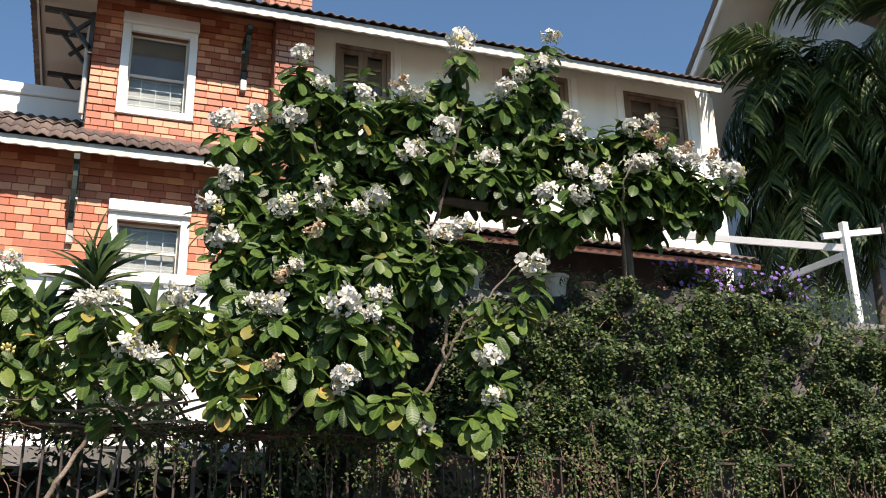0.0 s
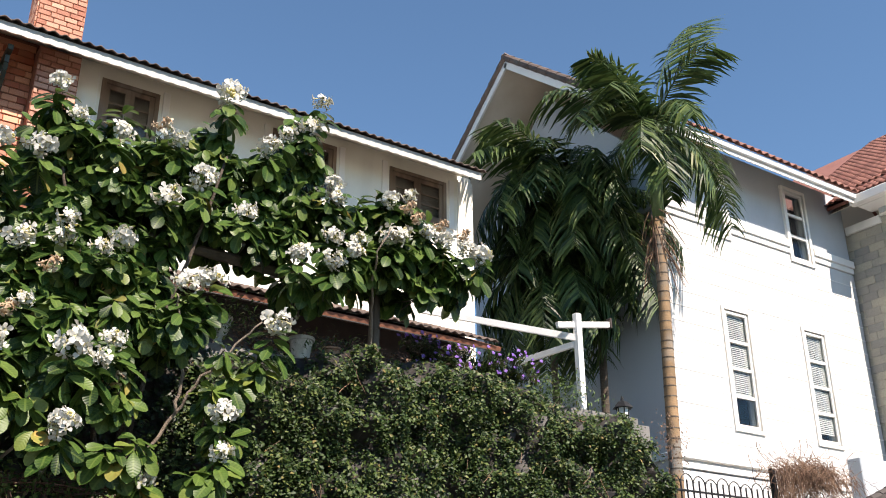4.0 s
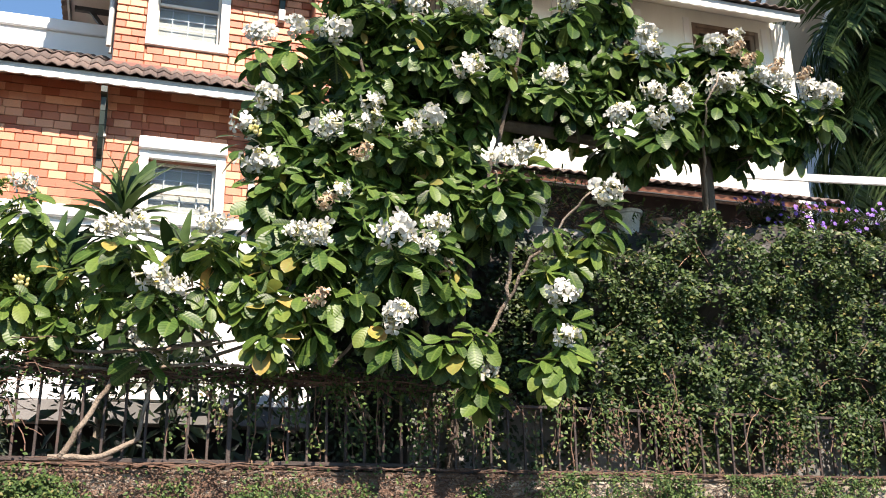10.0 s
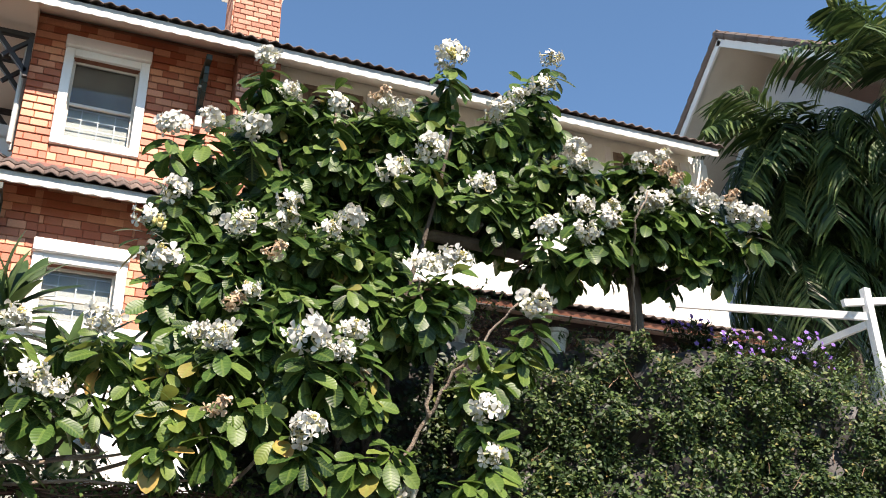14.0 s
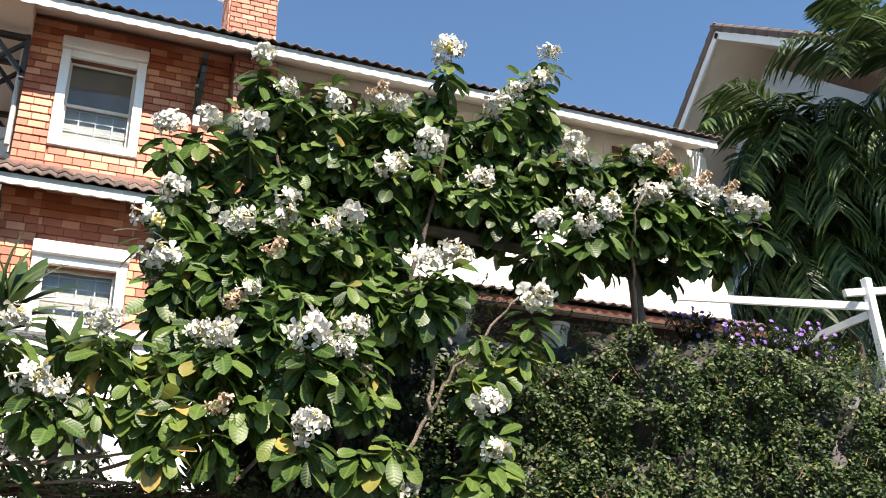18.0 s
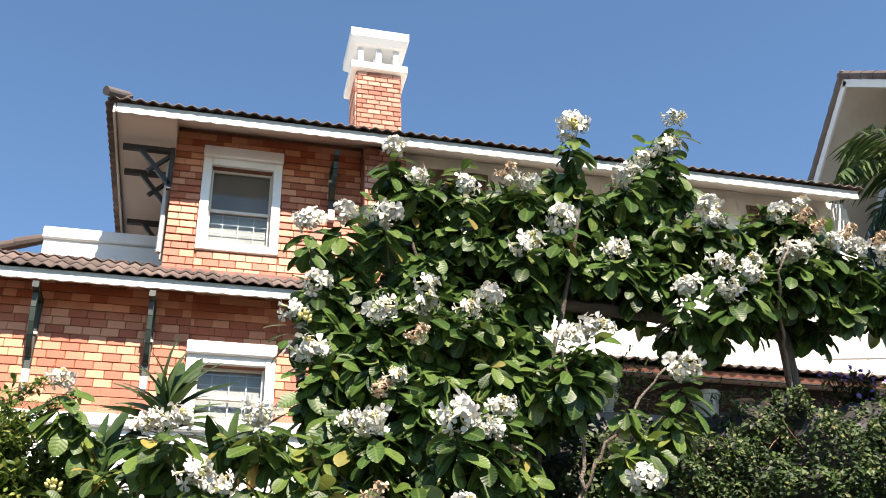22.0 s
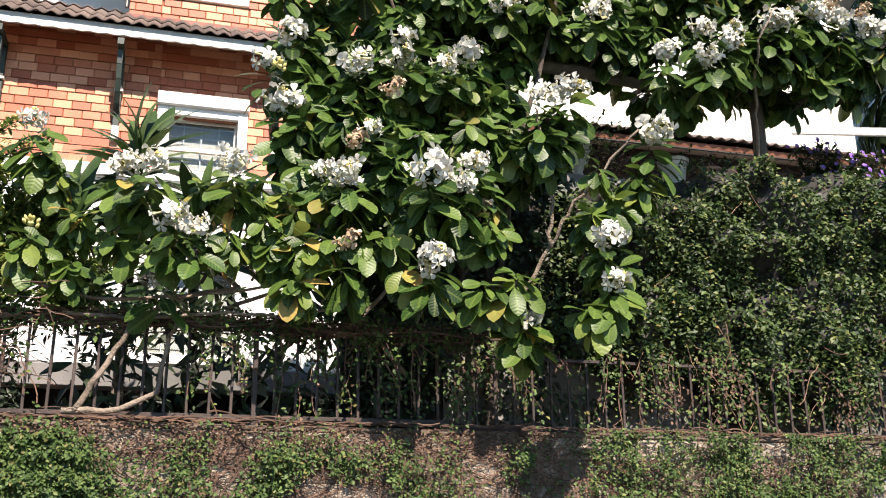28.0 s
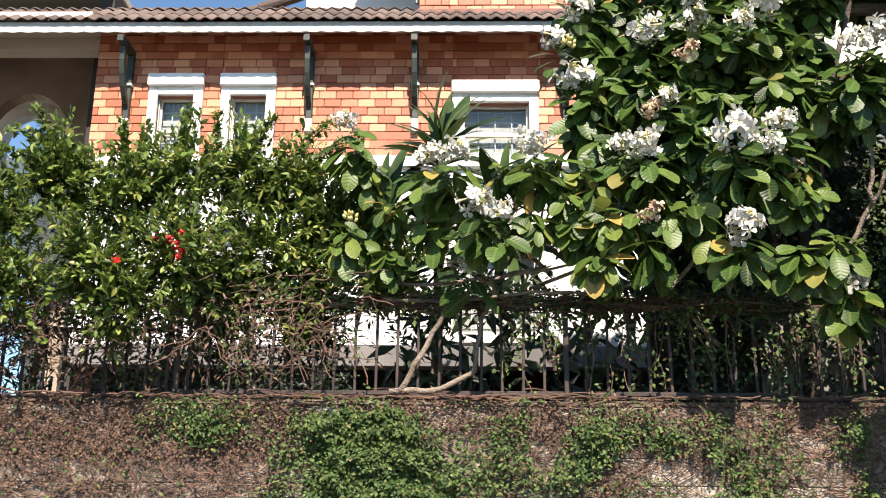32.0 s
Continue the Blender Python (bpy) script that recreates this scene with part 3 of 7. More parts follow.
def window_unit(name, x0, x1, z0, z1, y, parent, trim=0.12, box=True, sill=True, upper="blind", deep=0.16, label=""):
    """White framed sash window with a shutter box, glass, grille and what hangs behind."""
    w = part(name, Geo(), None, parent, label or "white framed sash window with a shutter box over it")
    b = z0 + (trim if sill else 0.0)
    top = z1 - (0.17 if box else 0.0)
    head = top - trim * 0.9 if box else z1 - trim
    part("jamb", Geo().soft(x0, x0 + trim, y - 0.045, y + 0.05, z0, top, 0.008), M["trim"], w)
    part("jamb", Geo().soft(x1 - trim, x1, y - 0.045, y + 0.05, z0, top, 0.008), M["trim"], w)
    if sill:
        part("sill", Geo().soft(x0 + trim, x1 - trim, y - 0.04, y + 0.05, z0, b, 0.008), M["trim"], w)
    part("lintel", Geo().soft(x0 + trim, x1 - trim, y - 0.04, y + 0.05, head, top, 0.008), M["trim"], w)
    if box:
        part("shutter_box", Geo().soft(x0 - 0.01, x1 + 0.01, y - 0.10, y + 0.05, top, z1, 0.012), M["trim"], w)
    a, c = x0 + trim, x1 - trim
    part("reveal", Geo().box(a, a + 0.012, y + 0.05, y + deep, b, head).box(c - 0.012, c, y + 0.05, y + deep, b, head)
         .box(a, c, y + 0.05, y + deep, head, head + 0.012), M["soffit"], w)
    f = 0.035
    mid = b + (head - b) * 0.46
    yf = y + deep - 0.06
    s = Geo()
    s.soft(a, a + f, yf, yf + 0.04, b, head, 0.004).soft(c - f, c, yf, yf + 0.04, b, head, 0.004)
    s.soft(a + f, c - f, yf, yf + 0.04, b, b + f, 0.004).soft(a + f, c - f, yf, yf + 0.04, head - f, head, 0.004)
    s.soft(a + f, c - f, yf - 0.012, yf + 0.03, mid - 0.02, mid + 0.02, 0.004)
    part("sash", s, M["soffit"], w)
    p = part("glass_pane", Geo().box(a + f, c - f, yf + 0.018, yf + 0.022, b + f, mid - 0.02), M["pane"], w)
    q = part("glass_pane", Geo().box(a + f, c - f, yf + 0.018, yf + 0.022, mid + 0.02, head - f), M["pane"], w)
    p.visible_shadow = q.visible_shadow = False
    gr = Geo()
    n = 4 if c - a > 0.6 else 3
    for k in range(1, n):
        xx = a + (c - a) * k / n
        gr.box(xx - 0.007, xx + 0.007, yf + 0.06, yf + 0.072, b + f, head - f)
    zz = b + 0.12
    while zz < head - 0.05:
        gr.box(a + f, c - f, yf + 0.062, yf + 0.07, zz, zz + 0.012)
        zz += 0.14
    part("grille", gr, M["grille"], w)
    if upper == "blind":
        part("blind", Geo().box(a, c, yf + 0.045, yf + 0.052, mid, head), M["blind"], w)
    part("curtain", Geo().box(a - 0.02, c + 0.02, yf + 0.10, yf + 0.11, b, head), M["curtain"], w)
    return w


WIN_A, WIN_B, WIN_C, WIN_U = (-2.69, -1.99, 5.64, 6.77), (-1.76, -1.06, 5.64, 6.77), (1.19, 2.28, 5.64, 6.67), (1.14, 2.22, 8.01, 9.65)


def inner(h, trim=0.12):
    return (h[0] + trim, h[1] - trim, h[2] + 0.02, h[3] - 0.28)


low = part("wall", hole_wall(-3.4, 3.95, 5.6, 7.6, FY + 0.012, FY + 0.26, [inner(h) for h in (WIN_A, WIN_B, WIN_C)]), M["joint"], house,
           "orange and tan facing tiles in level courses")
up = part("wall", hole_wall(0.75, 3.34, 7.5, 9.96, FY + 0.012, FY + 0.26, [(1.26, 2.10, 8.13, 9.37)]), M["joint"], house,
          "orange facing tiles under the upper eaves")
part("side_wall", Geo().box(0.75, 1.0, FY + 0.26, 17.0, 7.5, 9.55), M["joint"], house)
part("side_wall", Geo().box(-3.4, -3.15, FY + 0.26, 17.0, 2.1, 7.6), M["joint"], house)
part("side_wall", Geo().box(11.05, 11.3, FY + 0.26, 17.0, 2.1, 9.55), M["cream"], house)
part("back_wall", Geo().box(-3.4, 11.3, 16.7, 17.0, 2.1, 9.5), M["cream"], house)
GW = (1.05, 2.35, 3.3, 4.75)
GB = (-1.9, -0.95, 3.5, 5.05)
part("ground_floor_wall", hole_wall(-3.4, 3.95, 3.28, 5.5, FY, FY + 0.26, [inner(GW), inner(GB)]), M["white"], house, "white painted ground floor wall")
part("plinth_band", Geo().soft(-3.4, 3.95, FY - 0.02, FY + 0.25, 3.02, 3.27, 0.01), M["plaster"], house, "grey concrete edge of the floor slab")
# undercroft parts are coloured near-black to stand for the shade in there
part("undercroft_wall", Geo().box(-3.4, 3.95, FY + 2.4, FY + 2.6, 2.0, 3.28), M["shadeplaster"], house, "wall of the open undercroft, near-black to stand for its shade")
part("floor_slab", Geo().box(-3.4, 3.95, FY + 0.26, FY + 2.6, 3.15, 3.28), M["shadeplaster"], house)
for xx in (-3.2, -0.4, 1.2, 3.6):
    part("pier", Geo().soft(xx - 0.16, xx + 0.16, FY + 0.3, FY + 0.62, 2.0, 3.15, 0.01), M["shadeplaster"], house)
part("string_course", Geo().soft(-3.4, 3.3, FY - 0.07, FY + 0.1, 5.5, 5.66, 0.015), M["trim"], house, "white moulded band")
for nm, h in (("window", WIN_A), ("window", WIN_B), ("window", WIN_C)):
    window_unit(nm, *h, FY, house, sill=False, upper="")
window_unit("window", *WIN_U, FY, house, upper="blind", label="white framed sash window with a brown blind")
window_unit("window", *GW, FY, house, box=False, upper="")
window_unit("window", *GB, FY, house, box=False, upper="")
# near-black sheet behind the windows stands for the unlit rooms
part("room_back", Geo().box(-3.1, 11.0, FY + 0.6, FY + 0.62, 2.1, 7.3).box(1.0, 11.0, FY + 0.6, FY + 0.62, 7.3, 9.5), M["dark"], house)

# chimney breast and stack
part("chimney_breast", Geo().box(3.34, 3.94, 11.57, FY + 0.25, 5.6, 9.78), M["joint"], house)
CX, CZ = 3.34, 11.90            # stack's corner; foot of its cap
stack = part("chimney_stack", Geo().box(CX, CX + 0.72, 12.40, 13.05, 9.8, CZ + 0.02), M["joint"], house, "weathered brick chimney stack with a white cap")
cap = part("chimney_cap", Geo().soft(CX - 0.10, CX + 0.82, 12.30, 13.15, CZ, CZ + 0.14, 0.01), M["white"], house, "white concrete chimney cap with slots")
for k in range(3):
    xx = CX + 0.02 + 0.295 * k
    part("cap_pier", Geo().soft(xx, xx + 0.09, 12.42, 13.03, CZ + 0.14, CZ + 0.54, 0.006), M["white"], cap)
rim = [(-0.04, 12.34, 0.54), (0.76, 13.1, 0.54), (-0.12, 12.26, 0.64), (0.84, 13.18, 0.64), (-0.12, 12.26, 0.80), (0.84, 13.18, 0.80)]
part("cap_slab", Geo().add([(CX + x, y, CZ + z) for (x0, y0, z), (x1, y1, _) in zip(rim[::2], rim[1::2]) for x, y in ((x0, y0), (x1, y0), (x1, y1), (x0, y1))],
                           [(3, 2, 1, 0), (0, 1, 5, 4), (1, 2, 6, 5), (2, 3, 7, 6), (3, 0, 4, 7), (4, 5, 9, 8), (5, 6, 10, 9), (6, 7, 11, 10), (7, 4, 8, 11), (8, 9, 10, 11)]), M["white"], cap)

# white wing
MW1, MW2, RW = (4.34, 5.25, 8.80, 9.74), (7.20, 8.42, 8.80, 9.78), (9.50, 10.74, 8.84, 9.73)
part("wing_wall", hole_wall(3.94, 11.3, 4.7, 9.96, FY, FY + 0.25, [MW1, MW2, RW]), M["cream"], house, "cream rendered wing wall")
# flat near-black panel stands in for the canopy's shade on the wall
part("terrace_back_wall", Geo().soft(4.0, 10.9, FY - 0.05, FY - 0.005, 4.83, 6.60, 0.006), M["timber_and_shade"], house, "near-black panel standing for the shade under the canopy")
part("corner_pilaster", Geo().soft(10.98, 11.33, FY - 0.03, FY + 0.1, 4.75, 9.86, 0.01), M["cream"], house)
part("corner_pilaster", Geo().soft(3.95, 4.28, FY - 0.03, FY + 0.1, 6.9, 9.86, 0.01), M["cream"], house)


def casement(x0, x1, z0, z1, y, parent):
    w = part("window", Geo(), None, parent, "weathered brown timber casement window")
    t = 0.07
    g = Geo().soft(x0, x0 + t, y - 0.03, y + 0.08, z0, z1, 0.005).soft(x1 - t, x1, y - 0.03, y + 0.08, z0, z1, 0.005)
    g.soft(x0 + t, x1 - t, y - 0.03, y + 0.08, z1 - t, z1, 0.005).soft(x0 - 0.04, x1 + 0.04, y - 0.06, y + 0.08, z0 - 0.02, z0 + 0.05, 0.005)
    part("frame", g, M["wood"], w)
    mid = (x0 + x1) / 2
    for a, b in ((x0 + t, mid), (mid, x1 - t)):
        s = 0.075
        lf = Geo().soft(a, a + s, y + 0.0, y + 0.045, z0 + 0.05, z1 - t, 0.004).soft(b - s, b, y, y + 0.045, z0 + 0.05, z1 - t, 0.004)
        lf.soft(a + s, b - s, y, y + 0.045, z0 + 0.05, z0 + 0.13, 0.004).soft(a + s, b - s, y, y + 0.045, z1 - t - 0.08, z1 - t, 0.004)
        for k in (1, 2):
            zz = z0 + 0.13 + (z1 - t - 0.08 - z0 - 0.13) * k / 3
            lf.box(a + s, b - s, y + 0.012, y + 0.036, zz - 0.012, zz + 0.012)
        part("leaf", lf, M["wood"], w)
        p = part("glass_pane", Geo().box(a + s, b - s, y + 0.022, y + 0.026, z0 + 0.13, z1 - t - 0.08), M["pane"], w)
        p.visible_shadow = False
    part("curtain", Geo().sheet((x0 + t, y + 0.12, z0 + 0.05), (x1 - x0 - 2 * t, 0, 0), (0, 0, z1 - z0 - t - 0.05), 0.006), M["blind"], w, "drawn brown curtain")
    return w


for h in (MW1, MW2, RW):
    casement(*h, FY + 0.02, house)
for a, b in ((MW1[0], MW1[1]), (MW2[0], MW2[1]), (RW[0], RW[1])):
    part("pilaster_strip", Geo().soft(a - 0.16, a - 0.05, FY - 0.025, FY + 0.05, 8.8, 9.8, 0.006), M["trim"], house)
    part("pilaster_strip", Geo().soft(b + 0.05, b + 0.16, FY - 0.025, FY + 0.05, 8.8, 9.8, 0.006), M["trim"], house)

# upper roof: eaves at the street side, rising gently to the back
EY, EZ, RS = 11.10, 9.65, math.tan(radians(28))
roof = part("upper_roof", Geo().add([(-0.02, EY + 0.03, EZ + 0.03), (11.0, EY + 0.03, EZ + 0.03), (11.0, 14.5, EZ + 3.4 * RS), (3.4, 14.5, EZ + 3.4 * RS), (-0.02, 18, EZ + 0.03), (11.0, 18, EZ + 0.03),
                                     (-0.02, EY + 0.03, EZ - 0.05), (11.0, EY + 0.03, EZ - 0.05), (11.0, EY + 0.9, EZ - 0.07 + 0.87 * RS), (0.75, EY + 0.9, EZ - 0.07 + 0.87 * RS), (0.75, 18, EZ - 0.05), (-0.02, 18, EZ - 0.05), (0.75, EY + 0.03, EZ - 0.05)],
                                    [(0, 1, 2, 3), (0, 3, 4), (3, 2, 5, 4), (12, 9, 8, 7), (6, 11, 10, 12), (12, 10, 9), (0, 6, 12, 7, 1), (0, 4, 11, 6), (1, 7, 8, 2)]), M["soffit"], house, "hipped roof of dark brown tiles over a pale soffit")
part("fascia", scallop(-0.02, 11.0, EY, EZ - 0.10, EZ + 0.04), M["fascia"], house, "scalloped grey-white fascia board")
part("side_fascia", Geo().box(-0.06, -0.03, EY, 18, EZ - 0.12, EZ + 0.03), M["fascia"], house)
TW = 0.165
uptile = tile_mesh("eaves_tile", TW, 0.36, 0.034, mat=M["rooftile"])
lay_tiles(uptile, (-0.14, EY - 0.06, EZ + 0.04), (1, 0, 0), (0, 1, RS), 68, 2, TW, 0.36, roof)
lay_tiles(uptile, (-0.16, EY + 4.3, EZ + 0.035), (0, -1, 0), (1, 0, RS), 26, 1, TW, 0.36, roof)
part("hip_end_tile", Geo().tube([(-0.16, EY - 0.16, EZ + 0.09), (0.1, EY + 0.1, EZ + 0.24)], [0.062, 0.06], 12), M["darktile"], house, "rounded hip end tile")
# timber brackets under the side overhang
for yy, zz in ((11.75, 9.46), (12.35, 9.46), (13.7, 9.46)):
    g = Geo().beam((0.72, yy, zz), (0.06, yy, zz), 0.07, 0.07).beam((0.72, yy, zz - 0.55), (0.30, yy, zz - 0.02), 0.06, 0.06)
    g.beam((0.70, yy, zz - 0.08), (0.42, yy, zz - 0.36), 0.05, 0.05).beam((0.72, yy, zz - 0.62), (0.72, yy, zz + 0.05), 0.06, 0.06, (0, 1, 0))
    part("timber_bracket", g, M["timber_and_shade"], house, "dark timber eaves bracket")
part("downpipe", Geo().tube([(0.69, 12.0, 9.5), (0.68, 12.0, 9.2), (0.68, 12.0, 8.0)], 0.035, 8).tube([(0.70, 12.2, 9.5), (0.70, 12.2, 8.0)], 0.025, 8), M["fascia"], house)

# skirt roof between the storeys
SY, SZ = 11.36, 7.245
skirt = part("skirt_roof", Geo().sheet((-7.6, SY + 0.03, SZ + 0.0), (10.9, 0, 0), (0, 0.62, 0.47), 0.08).sheet((-7.6, SY + 0.65, SZ + 0.47), (8.35, 0, 0), (0, 1.75, 0.92), 0.08), M["joint"], house, "skirt roof of brown wavy tiles")
part("fascia", scallop(-7.6, 3.34, SY, SZ - 0.10, SZ + 0.03), M["fascia"], house, "scalloped grey-white fascia board")
part("soffit_board", Geo().sheet((-7.6, SY + 0.04, SZ - 0.09), (10.9, 0, 0), (0, 0.58, 0.44), 0.012), M["soffit"], house)
sktile = tile_mesh("skirt_tile", TW, 0.42, 0.036, mat=M["rooftile"])
lay_tiles(sktile, (-5.6, SY - 0.05, SZ + 0.02), (1, 0, 0), (0, 0.62, 0.47), 54, 2, TW, 0.42, skirt)
lay_tiles(sktile, (-5.6, SY + 0.60, SZ + 0.52), (1, 0, 0), (0, 1.25, 0.66), 38, 5, TW, 0.42, skirt)
part("flashing", Geo().soft(0.72, 3.34, FY - 0.06, FY + 0.012, 7.60, 7.70, 0.012), M["redtile"], house)
part("parapet", Geo().soft(-1.04, 0.72, 13.55, 13.8, 8.1, 8.95, 0.012), M["white"], house, "white parapet behind the skirt roof")
part("parapet_cap", Geo().soft(-1.06, 0.74, 13.5, 13.85, 8.95, 9.14, 0.015), M["white"], house)
hip = Geo()
for k in range(5):
    a = Vector((-1.08 - 0.33 * k, 13.7, 9.02 - 0.12 * k))
    hip.tube([a, a + Vector((-0.36, 0, -0.12))], [0.075, 0.09], 10)
part("hip_tiles", hip, M["rooftile"], house, "row of rounded hip tiles")
part("roof_behind", Geo().sheet((-3.4, 13.7, 8.5), (4.1, 0, 0), (0, 3.4, 0.0), 0.1), M["rooftile"], house)


def bracket(x, z0, z1, out, y=FY):
    b = part("eaves_bracket", Geo(), None, house, "dark green timber eaves bracket on a pale foot")
    g = Geo().soft(x - 0.04, x + 0.04, y - 0.075, y + 0.01, z0 + 0.18, z1, 0.006)
    g.beam((x, y - 0.04, z1 - 0.04), (x, y - out, z1 - 0.04), 0.075, 0.08)
    pts = [(x, y - 0.06 - out * 0.6 * math.sin(a) ** 1.5, z0 + 0.35 + (z1 - 0.1 - z0 - 0.35) * (1 - math.cos(a))) for a in [k * math.pi / 12 for k in range(7)]]
    for p, q in zip(pts, pts[1:]):
        g.beam(p, q, 0.06, 0.07)
    part("strut", g, M["green"], b)
    part("collar", Geo().soft(x - 0.055, x + 0.055, y - 0.10, y, z0 + 0.62, z0 + 0.66, 0.006), M["fascia"], b)
    part("foot", Geo().soft(x - 0.045, x + 0.045, y - 0.085, y + 0.01, z0, z0 + 0.18, 0.008), M["urn"], b)


for xx in (-2.95, -0.62, 0.72, 2.62):
    bracket(xx, 5.97, 7.10, 0.5)
bracket(2.92, 8.62, 9.48, 0.55)

# tiled canopy on the wing
canopy = part("canopy_roof", Geo().sheet((5.0, 10.92, 6.36), (6.2, 0, 0), (0, 0.95, 0.42), 0.07), M["joint"], house, "lean-to canopy of red-brown tiles")
lay_tiles(sktile, (5.0, 10.86, 6.40), (1, 0, 0), (0, 0.95, 0.42), 37, 3, TW, 0.42, canopy)
part("canopy_fascia", Geo().box(5.0, 11.2, 10.95, 10.98, 6.28, 6.36), M["timber_and_shade"], house)

# arched porch beyond the left end
porch = part("porch", Geo(), None, house, "shaded porch with round arches")
def arch_wall(x0, x1, y, z0, z1, cx, r, spring, thick=0.25):
    g = Geo()
    n = 14
    g.box(x0, cx - r, y, y + thick, z0, z1).box(cx + r, x1, y, y + thick, z0, z1)
    for k in range(n):
        a, b = math.pi * k / n, math.pi * (k + 1) / n
        xa, xb = cx + r * math.cos(a), cx + r * math.cos(b)
        za, zb = spring + r * 1.35 * math.sin(a), spring + r * 1.35 * math.sin(b)
        v = [(xa, yy, za) for yy in (y, y + thick)] + [(xb, yy, zb) for yy in (y, y + thick)] + [(xb, yy, z1) for yy in (y, y + thick)] + [(xa, yy, z1) for yy in (y, y + thick)]
        g.add(v, [(0, 2, 4, 6), (1, 7, 5, 3), (0, 1, 3, 2), (6, 4, 5, 7)])
    return g
part("arch_wall", arch_wall(-7.4, -3.6, 14.0, 2.1, 8.2, -5.25, 0.72, 6.55), M["brownplaster"], porch, "shaded brown arched wall")
part("inner_wall", arch_wall(-7.4, -3.6, 16.2, 2.1, 9.2, -6.28, 0.42, 7.55), M["cream"], porch, "pale inner wall with a small arch")
part("beam", Geo().soft(-7.6, -3.4, 11.95, 12.2, 7.20, 7.37, 0.01), M["soffit"], porch)
part("ceiling_slab", Geo().box(-7.6, -3.4, 11.6, 16.4, 8.25, 8.35).box(-7.6, -3.4, 11.5, 11.95, 7.37, 7.5), M["soffit"], porch)
# near-black colour stands for the porch's inner shade
part("return_wall", Geo().box(-3.6, -3.402, 12.2, 14.0, 2.1, 8.2), M["shadeplaster"], porch)
part("yard_wall", Geo().box(-14, -7.4, 16.4, 16.6, 2.0, 6.0), M["cream"], porch)
part("balcony_wall", Geo().soft(-8.4, -5.3, 17.4, 17.55, 5.6, 7.85, 0.01), M["white"], porch)

# ------------------------------------------------------------------ white house
villa = base("white_house", 19, 12, 2.1, "white sided house with slate bay and red tiled roof", "house")
VY = 10.86
A1, A2, A3, A4 = (16.86, 17.75, 5.62, 8.24), (19.44, 20.32, 5.62, 8.25), (19.48, 20.34, 9.80, 11.72), (16.64, 17.48, 9.80, 11.72)
BX, BY = 21.86, 9.70            # street corner of the slate bay


def small(h, t=0.08):
    return (h[0] + t, h[1] - t, h[2] + t, h[3] - t)


part("wall", hole_wall(15.2, 21.84, 2.1, 12.0, VY + 0.02, VY + 0.25, [small(h) for h in (A1, A2, A3, A4)]), M["greypaint"], villa, "upper wall in pale grey-blue paint")
part("side_wall", Geo().box(15.2, 15.45, VY + 0.25, 17.0, 2.1, 11.4), M["greypaint"], villa)
for zz in (4.92, 9.98, 10.2):
    part("band", Geo().soft(15.15, 15.2, VY, 17.0, zz, zz + 0.14, 0.01), M["bluesiding"], villa)
# one near-black sheet paints the darkness of the rooms behind the panes
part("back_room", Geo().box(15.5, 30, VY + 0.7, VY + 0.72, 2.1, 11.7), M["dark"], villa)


def tall_window(h, rows, blinds, y=VY):
    x0, x1, z0, z1 = h
    w = part("window", Geo(), None, villa, "tall narrow window with white frame and stacked panes")
    t = 0.08
    g = Geo()
    for o, d, tt in ((0.0, 0.05, 0.075), (0.10, 0.02, 0.055)):
        a, b, c, e = x0 + o, x1 - o, z0 + o, z1 - o
        g.soft(a, a + tt, y - d, y + 0.05, c, e, 0.005).soft(b - tt, b, y - d, y + 0.05, c, e, 0.005)
        g.soft(a + tt, b - tt, y - d, y + 0.05, c, c + tt, 0.005).soft(a + tt, b - tt, y - d, y + 0.05, e - tt, e, 0.005)
    part("frame", g, M["trim"], w)
    a, b, c, e = x0 + 0.155, x1 - 0.155, z0 + 0.155, z1 - 0.155
    part("reveal", Geo().box(x0 + t, a, y + 0.02, y + 0.14, c, e).box(b, x1 - t, y + 0.02, y + 0.14, c, e), M["trim"], w)
    for k in range(rows):
        p, q = c + (e - c) * k / rows, c + (e - c) * (k + 1) / rows
        if k:
            part("transom", Geo().soft(a, b, y - 0.005, y + 0.05, p - 0.035, p + 0.035, 0.005), M["trim"], w)
        pn = part("glass_pane", Geo().box(a, b, y + 0.03, y + 0.034, p + 0.03, q - 0.03), M["pane"], w)
        pn.visible_shadow = False
    if blinds:
        s = Geo()
        zz = e
        stop = c + (e - c) * blinds
        while zz > stop:
            s.add([(a, y + 0.065, zz), (b, y + 0.065, zz), (b, y + 0.045, zz - 0.034), (a, y + 0.045, zz - 0.034)], [(0, 1, 2, 3)])
            zz -= 0.042
        part("blind", s, M["slat"], w)
    return w


tall_window(A1, 4, 0.28)
tall_window(A2, 4, 0.06)
tall_window(A3, 3, 0.0)
tall_window(A4, 3, 0.0)
# mouldings step round the upper windows
for z0, z1, d in ((10.12, 10.30, 0.09), (9.98, 10.12, 0.05)):
    for a, b in ((15.12, A4[0]), (A4[1], A3[0]), (A3[1], 21.84)):
        part("moulding", Geo().soft(a, b, VY - d, VY + 0.03, z0, z1, 0.012), M["trim"], villa)
part("moulding", Geo().soft(15.1, 21.84, VY - 0.08, VY + 0.03, 4.92, 5.04, 0.012), M["trim"], villa)
part("moulding", Geo().soft(15.1, 21.84, VY - 0.05, VY + 0.03, 4.74, 4.86, 0.012), M["trim"], villa)

